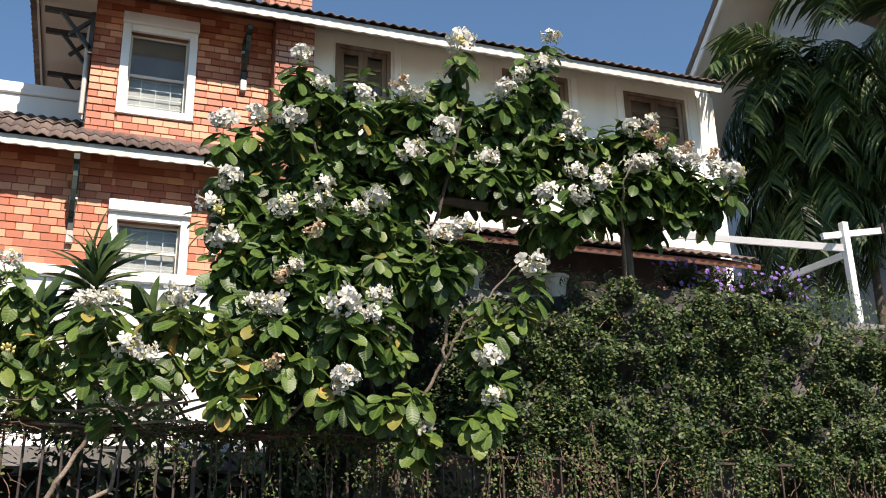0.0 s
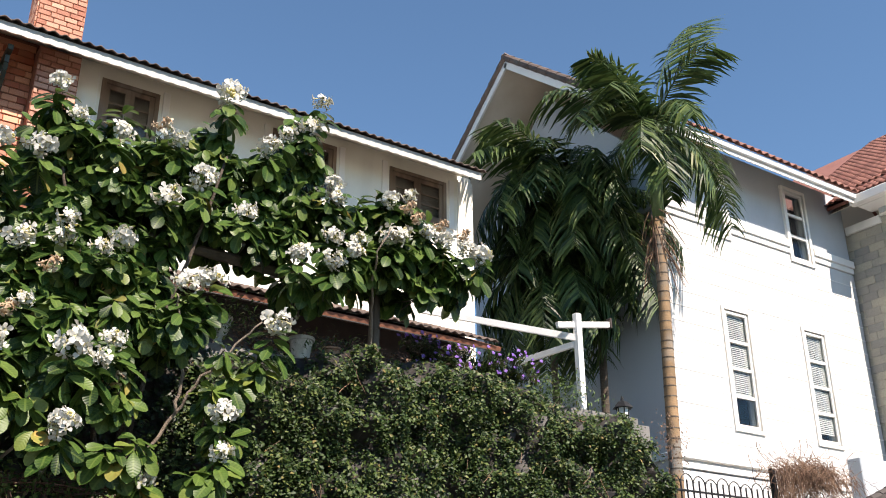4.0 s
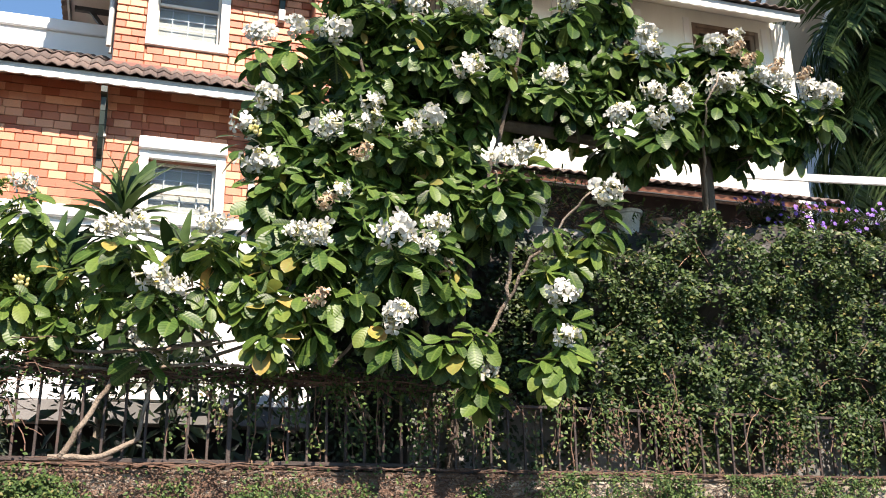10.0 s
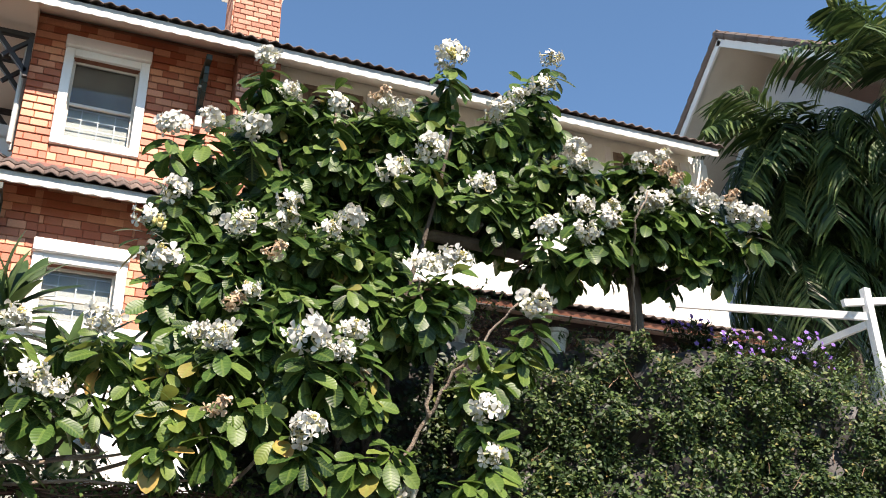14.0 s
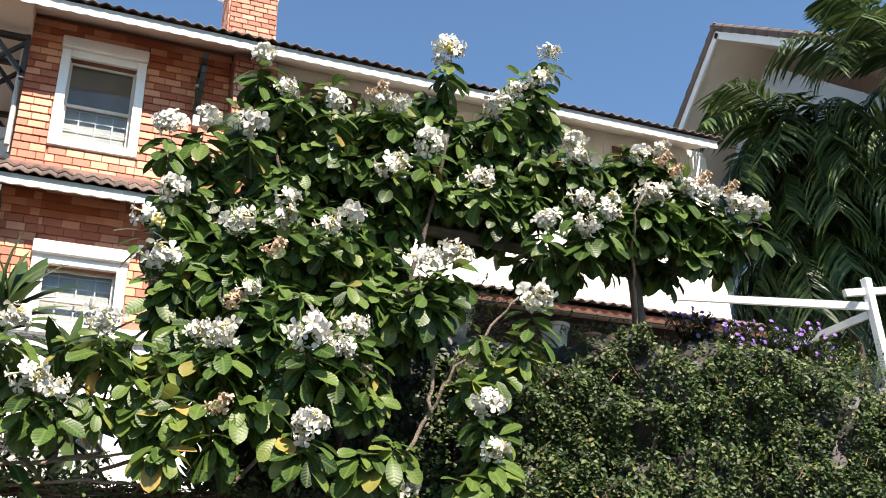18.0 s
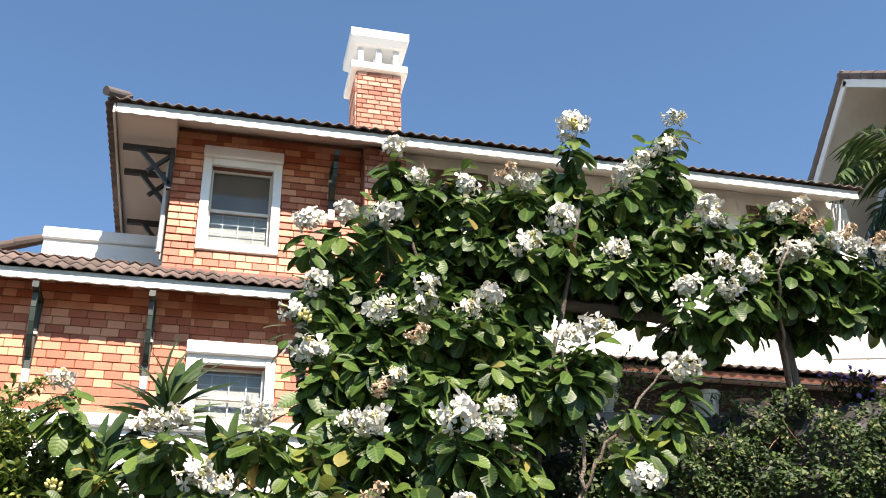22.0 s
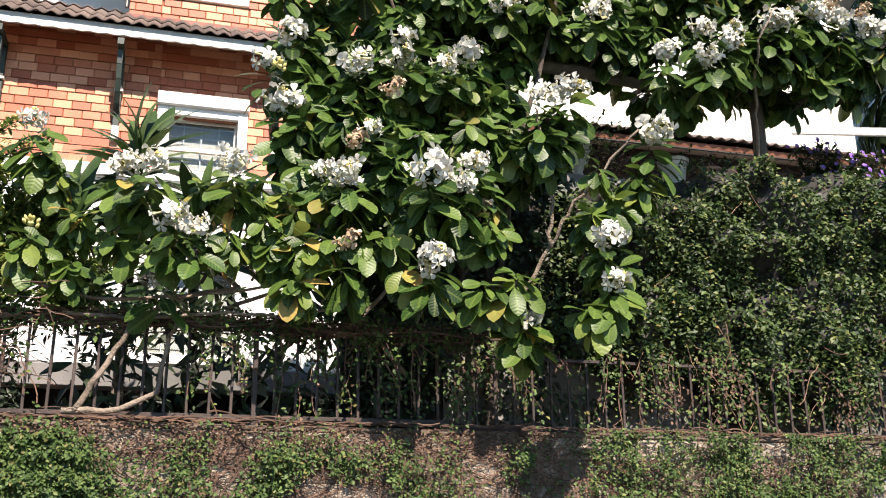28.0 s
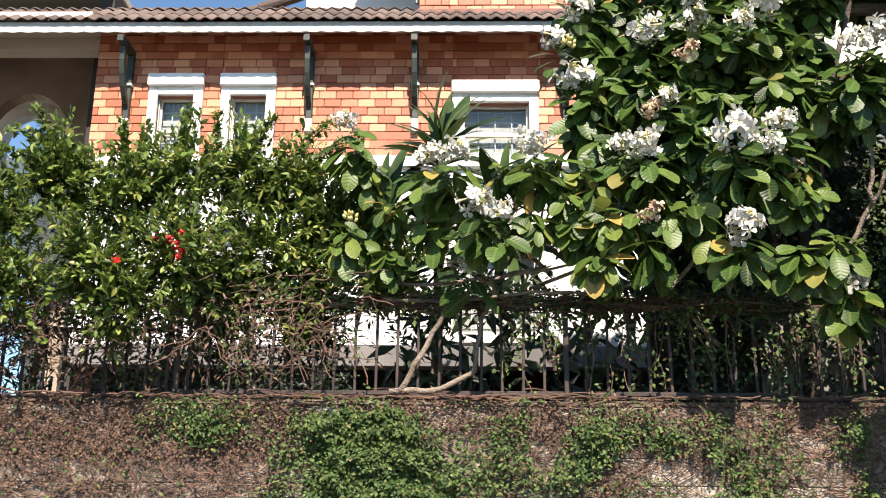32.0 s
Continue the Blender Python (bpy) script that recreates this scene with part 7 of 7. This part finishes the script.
# ------------------------------------------------------------------ palms
def palm(x, y, z0, z1, lean, n, size, seed, shaft, r0=0.11, label="", ways=(), bark="darkbark"):
    q = random.Random(seed)
    ob = base("palm_tree", x, y, z0, label, "palm")
    pts = [Vector((x + lean * (k / 12) ** 1.3, y, z0 + (z1 - z0) * k / 12)) for k in range(13)]
    part("trunk", Geo().tube(pts, [r0 * (1 - 0.2 * k / 12) for k in range(13)], 12), M[bark], ob, "ringed slender trunk", smooth=True)
    ring = Geo()
    zz = z0 + 0.1
    while zz < z1:
        k = (zz - z0) / (z1 - z0)
        c = Vector((x + lean * k ** 1.3, y, zz))
        ring.tube([c, c + Vector((0, 0, 0.02))], r0 * (1 - 0.2 * k) + 0.005, 12)
        zz += q.uniform(0.14, 0.2)
    part("bark_relief", ring, M["log"], ob, kind="stuff")
    tip = pts[-1]
    top = tip + Vector((lean * 0.1, 0, shaft))
    part("crownshaft", Geo().tube([tip, tip.lerp(top, 0.4), top], [r0 * 0.85, r0 * 1.05, r0 * 0.6], 12), M["crownshaft"], ob, smooth=True)
    for k in range(n):
        a = k * 2.4 + q.uniform(-0.3, 0.3)
        rise = 1.5 - 1.75 * ((k + 0.5) / n) + q.uniform(-0.12, 0.12)
        long = size * q.uniform(0.8, 1.15)
        sag = -0.03 if k < 2 else -0.10
        if k < len(ways):
            turn, lift, long, sag = ways[k]
            a, rise = radians(turn), radians(lift)
        d = Vector((math.cos(a) * math.cos(rise), math.sin(a) * math.cos(rise), math.sin(rise)))
        p = top + Vector((0, 0, -0.25 * k / n))
        spine = [p.copy()]
        m = 22
        for i in range(m):
            d = (d + Vector((0, 0, sag * q.uniform(0.8, 1.2) - 0.07 * i / m))).normalized()
            p = p + d * long / m
            spine.append(p.copy())
        g = Geo().tube(spine, [0.022 * (1 - 0.85 * i / m) for i in range(m + 1)], 5)
        side0 = Vector((-math.sin(a), math.cos(a), 0))
        v, f = [], []
        for i in range(8 if long > 2.9 else 4, m + 1):
            t = (spine[min(i + 1, m)] - spine[i - 1]).normalized()
            sd = (side0 - t * side0.dot(t)).normalized()
            upn = sd.cross(t)
            ll = (0.25 + long * 0.19) * (math.sin(math.pi * (i - 2) / (m + 1)) ** 0.5 + 0.25)
            for s in (-1, 1):
                for half in ((0.0, 0.25, 0.5, 0.75) if sag > -0.025 else (0.0, 0.5)):
                    if q.random() < 0.06:
                        continue
                    st_ = spine[i - 1].lerp(spine[i], half)
                    stiff = sag > -0.025
                    w1 = (sd * s * 0.7 + t * (0.6 + q.uniform(-0.15, 0.15)) + upn * (0.3 + q.uniform(-0.2, 0.2))).normalized()
                    fall = (0.1 if stiff else 0.28 if sag > -0.06 else 0.55) * q.uniform(0.5, 1.5)
                    lf = ll * q.uniform(0.85, 1.1) * (0.9 if stiff else 1.1)
                    w2 = (w1 + Vector((q.uniform(-0.08, 0.08), q.uniform(-0.08, 0.08), -fall))).normalized()
                    w3 = (w2 + Vector((0, 0, -1.2 * fall))).normalized()
                    p1 = st_ + w1 * lf * 0.35
                    p2 = p1 + w2 * lf * 0.35
                    end = p2 + w3 * lf * 0.30
                    wd = (t + Vector((0, 0, q.uniform(-0.2, 0.2)))) * 0.032 * q.uniform(0.8, 1.25)
                    n0 = len(v)
                    v += [tuple(c) for c in (st_ - wd * 0.4, st_ + wd * 0.4, p1 + wd, p1 - wd, p2 + wd * 0.8, p2 - wd * 0.8, end)]
                    f += [(n0, n0 + 1, n0 + 2, n0 + 3), (n0 + 3, n0 + 2, n0 + 4, n0 + 5), (n0 + 5, n0 + 4, n0 + 6)]
        g.add(v, f)
        part("frond", g, M["palmleaf"], ob)
    return ob


MAIN = ((3, 74, 3.7, -0.022), (172, 62, 1.9, -0.02), (0, 50, 2.9, -0.11), (352, 28, 2.9, -0.12), (184, 32, 2.4, -0.05), (215, 15, 2.2, -0.07), (250, 34, 2.0, -0.07),
        (125, 74, 1.7, 0.0), (275, 62, 2.1, -0.03), (160, 46, 2.4, -0.03), (300, 5, 1.9, -0.10), (232, -15, 2.0, -0.05), (15, -25, 1.3, -0.08), (195, 52, 2.2, -0.03), (90, 40, 1.8, -0.08), (20, 66, 2.2, -0.03), (205, 40, 2.4, -0.04))
SIDE = ((178, 36, 2.4, -0.035), (150, 60, 2.0, -0.03), (200, 22, 2.1, -0.06), (188, 50, 2.2, -0.03), (215, 40, 2.0, -0.04), (240, 25, 1.9, -0.06), (170, 12, 1.9, -0.07))
palm(13.66, 9.6, 2.06, 8.96, 0.26, 17, 2.3, 3, 1.85, 0.12, label="tall slender palm with arching drooping fronds", ways=MAIN, bark="palmbark")
palm(13.72, 11.54, 2.06, 9.05, -0.345, 32, 2.25, 8, 1.26, 0.09, label="shorter palm with dense dark hanging fronds", ways=SIDE)
palm(14.5, 12.0, 2.06, 8.48, 0.1, 32, 2.1, 14, 1.03, 0.09, label="shorter palm with dense dark hanging fronds")
palm(13.42, 12.05, 2.06, 7.79, -0.1, 30, 2.05, 21, 0.8, 0.08, label="low palm of the clump with dark fronds")
hang_frond = base("dry_fronds", 13.8, 9.4, 8.0, "dry frayed fronds hanging at the palm trunk", "palm frond")
df = Geo()
for k in range(34):
    a = rnd.uniform(0, 6.28)
    p = Vector((13.82 + 0.1 * math.cos(a), 9.6 + 0.1 * math.sin(a), rnd.uniform(8.2, 9.1)))
    e = p + Vector((math.cos(a) * rnd.uniform(0.1, 0.5) + 0.1, math.sin(a) * 0.3, -rnd.uniform(0.3, 0.9)))
    df.tube([p, p.lerp(e, 0.5) + Vector((0, 0, 0.12)), e], [0.012, 0.012, 0.003], 4)
part("frond_tangle", df, M["drytwig"], hang_frond, kind="stuff")

# ------------------------------------------------------------------ pots and flowers on the terrace edge
def pot(x, y, z, r, h, mat, label):
    ob = base("plant_pot", x, y, z, label, "pot", "pots on the terrace edge")
    part("body", Geo().lathe(x, y, z, [(r * 0.7, 0), (r * 0.95, h * 0.85), (r * 1.1, h * 0.86), (r * 1.12, h), (r * 0.98, h), (r * 0.95, h * 0.9)]), M[mat], ob, smooth=False)
    part("soil", Geo().lathe(x, y, z + h * 0.86, [(r * 0.94, 0), (r * 0.9, 0.01)]), M["soil"], ob)
    return ob


urn = base("garden_urn", 5.44, 9.0, 4.82, "pale stone baluster urn on the terrace edge", "urn")
part("body", Geo().lathe(5.44, 9.0, 4.82, [(0.12, 0), (0.12, 0.04), (0.06, 0.07), (0.05, 0.12), (0.09, 0.18), (0.13, 0.27), (0.14, 0.36), (0.16, 0.38), (0.16, 0.41), (0.12, 0.41)]), M["urn"], urn, smooth=True)
POTS = [(6.46, 8.85, 0.15, 0.28, "urn"), (6.85, 8.8, 0.12, 0.2, "terracotta"), (8.15, 8.85, 0.12, 0.2, "terracotta"), (8.6, 8.88, 0.13, 0.22, "terracotta"), (9.1, 8.85, 0.12, 0.2, "urn"), (9.65, 8.88, 0.12, 0.2, "terracotta")]
for k, (x, y, r, h, mt) in enumerate(POTS):
    pot(x, y, 4.82, r, h, mt, "terracotta flower pot on the terrace edge" if mt == "terracotta" else "pale stone flower pot on the terrace edge")
    if k < 2:
        continue
    pl = base("purple_flowers", x, y, 5.0, "potted plant with purple flowers and narrow leaves", "flower", "purple flowers in pots")
    P, W, N, S, FP = [], [], [], [], []
    stg = Geo()
    for s in range(38):
        e = Vector((x + rnd.gauss(0, 0.27), y - 0.22 + rnd.gauss(0, 0.12), 4.98 + rnd.uniform(0.05, 0.42)))
        b = Vector((x + rnd.gauss(0, 0.03), y, 4.98))
        stg.tube([b, b.lerp(e, 0.5) + Vector((0, 0, 0.04)), e], 0.004, 4)
        if rnd.random() < 0.7:
            FP.append(e)
        for u in (0.3, 0.5, 0.7, 0.85):
            for _ in range(3):
                c = b.lerp(e, u)
                P.append(tuple(c))
                W.append((rnd.gauss(0, 1), rnd.gauss(-0.3, 0.8), rnd.gauss(0.2, 0.5)))
                N.append((0, -0.3, 1))
                S.append(rnd.uniform(0.07, 0.13))
    part("stalk_tuft", stg, M["darkbark"], pl)
    me = leaf_mass(LANCE, np.array(P), frames(np.array(W), np.array(N)), np.array(S), "foliage")
    me.materials.append(M["hedge"])
    part("foliage", me, None, pl, kind="stuff")
    for c in FP:
        d = Vector((rnd.gauss(0, 0.4), -1, rnd.uniform(0.1, 0.8))).normalized()
        s = d.orthogonal().normalized()
        o = d.cross(s)
        pp = np.array([tuple(c)] * 5)
        ww = np.array([tuple(s * math.cos(a) + o * math.sin(a) + d * 0.35) for a in [2 * math.pi * i / 5 for i in range(5)]])
        me = leaf_mass(PETAL, pp, frames(ww, np.array([tuple(d)] * 5)), np.full(5, 0.027), "bloom")
        me.materials.append(M["purple"])
        part("bloom", me, None, pl)
# low green plants along the terrace edge
P, W, N, S = [], [], [], []
for x, z, r, n in ((5.55, 5.25, 0.22, 260), (5.15, 5.05, 0.25, 260), (10.2, 5.05, 0.35, 520), (10.7, 4.95, 0.3, 350), (6.6, 5.05, 0.15, 120), (7.1, 5.05, 0.15, 120)):
    for _ in range(n):
        P.append((x + rnd.gauss(0, r), 8.75 + rnd.gauss(0, 0.12), z + rnd.gauss(0, r * 0.5)))
        W.append((rnd.gauss(0, 1), rnd.gauss(-0.4, 0.7), rnd.gauss(0, 0.6)))
        N.append((rnd.gauss(0, 0.4), -0.5, 1))
        S.append(rnd.uniform(0.05, 0.09))
me = leaf_mass(LANCE, np.array(P), frames(np.array(W), np.array(N)), np.array(S), "terrace_plants")
solo("terrace_plants", me, M["ivy"], "low green potted foliage along the terrace edge", "plants", "stuff")

# dark shrub in the shade of the vine, between the pots
P, W, N, S = [], [], [], []
for _ in range(2600):
    x = rnd.uniform(5.7, 8.6)
    top = 5.25 + 0.12 * soft_noise(x, 0, 3.0, 88.0)
    P.append((x, rnd.uniform(8.95, 9.3), rnd.uniform(4.82, top)))
    W.append((rnd.gauss(0, 0.8), rnd.gauss(-0.3, 0.5), rnd.gauss(0.1, 0.6)))
    N.append((rnd.gauss(0, 0.5), -0.6, 0.8))
    S.append(rnd.uniform(0.03, 0.065))
me = leaf_mass(SMALL, np.array(P), frames(np.array(W), np.array(N)), np.array(S), "shaded_shrub")
solo("shaded_shrub", me, M["brownleaf"], "dark reddish small-leaved shrub on the terrace edge", "shrub", "stuff")

# dead creeper heaped on the wrought iron fence
dead = Geo()
for k in range(1500):
    if rnd.random() < 0.62:
        p = Vector((15.85 + rnd.gauss(0, 0.5), 8.6 + rnd.gauss(0, 0.14), 4.36 + rnd.gauss(0, 0.10)))
        pts, rr_ = strand(p, rnd.uniform(0.25, 0.6), 0.35, 1.7, rnd.choice((0.003, 0.004, 0.005)), 7000 + k)
    else:
        p = Vector((15.0 + rnd.gauss(0, 0.11), 8.45 + rnd.gauss(0, 0.08), rnd.uniform(2.0, 4.4)))
        pts, rr_ = strand(p, rnd.uniform(0.4, 1.0), 1.0, 0.4, rnd.choice((0.003, 0.004, 0.005)), 7000 + k)
    dead.tube(pts, rr_, 4)
solo("dead_creeper", dead, M["drytwig"], "heap of dead brown creeper over the iron fence post", "dead creeper", "stuff")

# trellis on the terrace wall behind the vine
tr = base("wire_trellis", 4.1, 8.72, 3.0, "dark wire trellis on the pale terrace wall", "trellis")
P, W, N, S = [], [], [], []
for _ in range(3600):
    x, z = rnd.uniform(2.9, 5.6), rnd.uniform(2.2, 4.7)
    if soft_noise(x, z, 1.6, 31.0) < -0.2:
        continue
    P.append((x, 8.62 + rnd.gauss(0, 0.03), z))
    W.append((rnd.gauss(0, 0.8), -0.3, rnd.gauss(-0.3, 0.5)))
    N.append((rnd.gauss(0, 0.4), -1, rnd.gauss(0.4, 0.4)))
    S.append(rnd.uniform(0.05, 0.08))
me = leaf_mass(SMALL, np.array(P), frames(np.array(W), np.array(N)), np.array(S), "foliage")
# darkened leaves stand for the vine's shade over the wires
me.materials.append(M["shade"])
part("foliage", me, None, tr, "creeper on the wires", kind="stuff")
# panel and foot are painted near-black for the shade behind the vine
part("backing", Geo().soft(2.95, 5.2, 8.70, 8.745, 3.0, 4.7, 0.006), M["shadeplaster"], tr, "stained plaster wall panel with the vine's shade painted in")
part("panel_base", Geo().box(2.95, 3.88, 8.70, 8.745, 2.04, 3.0), M["deepshadeplaster"], tr, "near-black foot of the panel, shade painted in")
for k in range(6):
    part("wire", Geo().beam((3.0, 8.66, 3.2 + 0.27 * k), (5.2, 8.66, 3.22 + 0.27 * k), 0.009, 0.009), M["blackiron"], tr)
for k in range(6):
    part("wire", Geo().beam((3.2 + 0.36 * k, 8.67, 2.95), (3.2 + 0.36 * k, 8.67, 4.7), 0.009, 0.009), M["blackiron"], tr)

# ------------------------------------------------------------------ facing tiles, bricks, boards and blocks
def courses(parent, rect, holes, cw, ch, gap, y, depth, mats, near, limit, jitter=0.004, bond=0.5, name="facing_tile", lap=0.0):
    """Level courses of pieces over a wall with holes; those inside the stretch near are parts, the rest one mesh."""
    x0, x1, z0, z1 = rect
    shapes = {}
    rest = Geo()
    made = 0
    row = 0
    z = z0
    while z < z1 - 0.02:
        top = min(z + ch, z1)
        x = x0 - (cw * bond * (row % 2)) - rnd.uniform(0, cw * 0.3)
        while x < x1 - 0.01:
            a, b = max(x, x0), min(x + cw, x1)
            x += cw
            if b - a < 0.03:
                continue
            for p, q, r, s in cut(a, b, z, top, holes):
                if q - p < 0.025 or s - r < 0.025:
                    continue
                side = gap * 0.25 if lap else gap
                p, q, r, s = p + side / 2, q - side / 2, r + gap / 2, s - gap / 2
                out = rnd.uniform(0, jitter)
                if made < limit and near[0] < p and q < near[1] and near[2] < r and s < near[3]:
                    key = (round(q - p, 2), round(s - r, 2))
                    if key not in shapes:
                        shapes[key] = Geo().soft(-key[0] / 2, key[0] / 2, 0, depth, -key[1] / 2, key[1] / 2, 0.006).mesh(name)
                        shapes[key].materials.append(M[mats[0]])
                    piece(name, shapes[key], pose((p + q) / 2, y - out, (r + s) / 2, rnd.uniform(-0.8, 0.8) - lap), parent)
                    made += 1
                else:
                    tilt = math.tan(radians(lap)) * (s - r) / 2
                    rest.add([(a_, y_ + (tilt if k_ else -tilt), k_ and s or r) for k_ in (0, 1) for y_ in (y - out, y - out + depth) for a_ in (p, q)],
                             [(0, 2, 3, 1), (4, 5, 7, 6), (0, 1, 5, 4), (1, 3, 7, 5), (3, 2, 6, 7), (2, 0, 4, 6)])
        z += ch
        row += 1
    if rest.v:
        part(name + "_field", rest, M[mats[1]], parent, kind="stuff")


M["chimmass"] = make("chimney_brick_rest", (0.36, 0.13, 0.075), (0.62, 0.34, 0.24), 1.2, 0.85, 0.6, 60, stain=(0.22, 0.10, 0.07), vary=0.7, islands=True, stain_cut=0.62)
M["slatemass"] = make("slate_rest", (0.25, 0.245, 0.225), (0.43, 0.39, 0.31), 0.9, 0.8, 0.5, 40, stain=(0.29, 0.28, 0.25), vary=0.55, islands=True, stain_cut=0.58)
courses(low, (-3.4, 3.32, 5.66, 7.48), [WIN_A, WIN_B, WIN_C], 0.215, 0.112, 0.007, FY - 0.006, 0.018, ("brick", "brickmass"), (-3.4, 3.3, 5.9, 7.1), 300, bond=0.37, lap=4.5)
courses(up, (0.75, 3.34, 7.66, 9.90), [WIN_U], 0.215, 0.112, 0.007, FY - 0.006, 0.018, ("brick", "brickmass"), (0.7, 3.4, 7.6, 9.6), 300, bond=0.37, lap=4.5)
breast = part("breast_bricks", Geo(), None, house, "rough brick chimney breast")
courses(breast, (3.34, 3.94, 7.5, 9.77), [], 0.205, 0.098, 0.014, 11.552, 0.02, ("chimbrick", "chimmass"), (3.3, 4, 8.3, 9.8), 90, 0.006, name="brick")
courses(stack, (CX, CX + 0.72, 10.3, 11.9), [], 0.205, 0.094, 0.014, 12.382, 0.022, ("chimbrick", "chimmass"), (3.3, 4.2, 10.5, 12), 90, 0.006, name="brick")
side = Geo()
for k in range(16):
    zz = 10.35 + 0.094 * k
    for i in range(3):
        side.box(CX - 0.018, CX + 0.005, 12.40 + 0.215 * i, 12.40 + 0.215 * i + 0.2, zz, zz + 0.08)
part("side_bricks", side, M["chimmass"], stack, kind="stuff")
boards = part("siding", Geo(), None, villa, "white horizontal siding boards")
for z in [5.04 + 0.33 * k for k in range(15)]:
    for p, q, r, s in cut(15.2, 21.84, z, min(z + 0.308, 9.98), [A1, A2, A3, A4]):
        if s - r > 0.03:
            part("board", Geo().soft(p, q, VY - 0.012 - rnd.uniform(0, 0.002), VY - 0.003, r, s, 0.003), M["siding"], boards)
for z in [5.348 + 0.33 * k for k in range(14)]:
    for p, q, r, s in cut(15.2, 21.84, z, z + 0.022, [A1, A2, A3, A4]):
        part("joint_bead", Geo().box(p, q, VY - 0.020, VY + 0.02, r, s), M["trim"], boards)
part("lower_board", Geo().soft(15.2, 21.84, VY - 0.012, VY + 0.02, 3.0, 4.72, 0.006), M["siding"], boards)
for z in [7.9 + 0.2 * k for k in range(10)]:
    part("board", Geo().soft(23.2, 25.0, BY + 0.138, BY + 0.158, z, z + 0.188, 0.005), M["bluesiding"], boards)
for a, b in ((BX, 23.2), (25.0, 26.36)):
    courses(bay, (a, b, 4.5, 11.16), [], 0.52, 0.19, 0.003, BY, 0.028, ("slate", "slatemass"), (a - 1, b + 1, 5.2, 11.4), 140, 0.006, name="slate")
strip = Geo().soft(-0.014, 0.014, 0, 0.40, 0, 0.187, 0.004).mesh("slate")
strip.materials.append(M["slate"])
for k in range(35):
    for i in range(3):
        y = BY + 0.03 + 0.405 * i - (0.2 if k % 2 else 0.0)
        if BY - 0.01 < y < VY - 0.3:
            piece("slate", strip, pose(BX + 0.014 - rnd.uniform(0, 0.006), y, 4.5 + 0.19 * k), bay)

BARE = (7.6, 9.5, 1.1, 1.88)
courses(retaining, (BARE[0], BARE[1], 1.06, 1.88), [], 0.41, 0.205, 0.008, 7.968, 0.04, ("paleblock", "blockmass"), (7, 10, 1, 1.9), 40, 0.012, name="block")
courses(retaining, (-8.9, 14.88, GZ, TOP - 0.03), [(BARE[0], BARE[1], 1.06, 1.88)], 0.41, 0.205, 0.004, 7.978, 0.035, ("block", "blockmass"), (-3.2, 9.6, 0.75, 2.2), 230, 0.006, name="block")
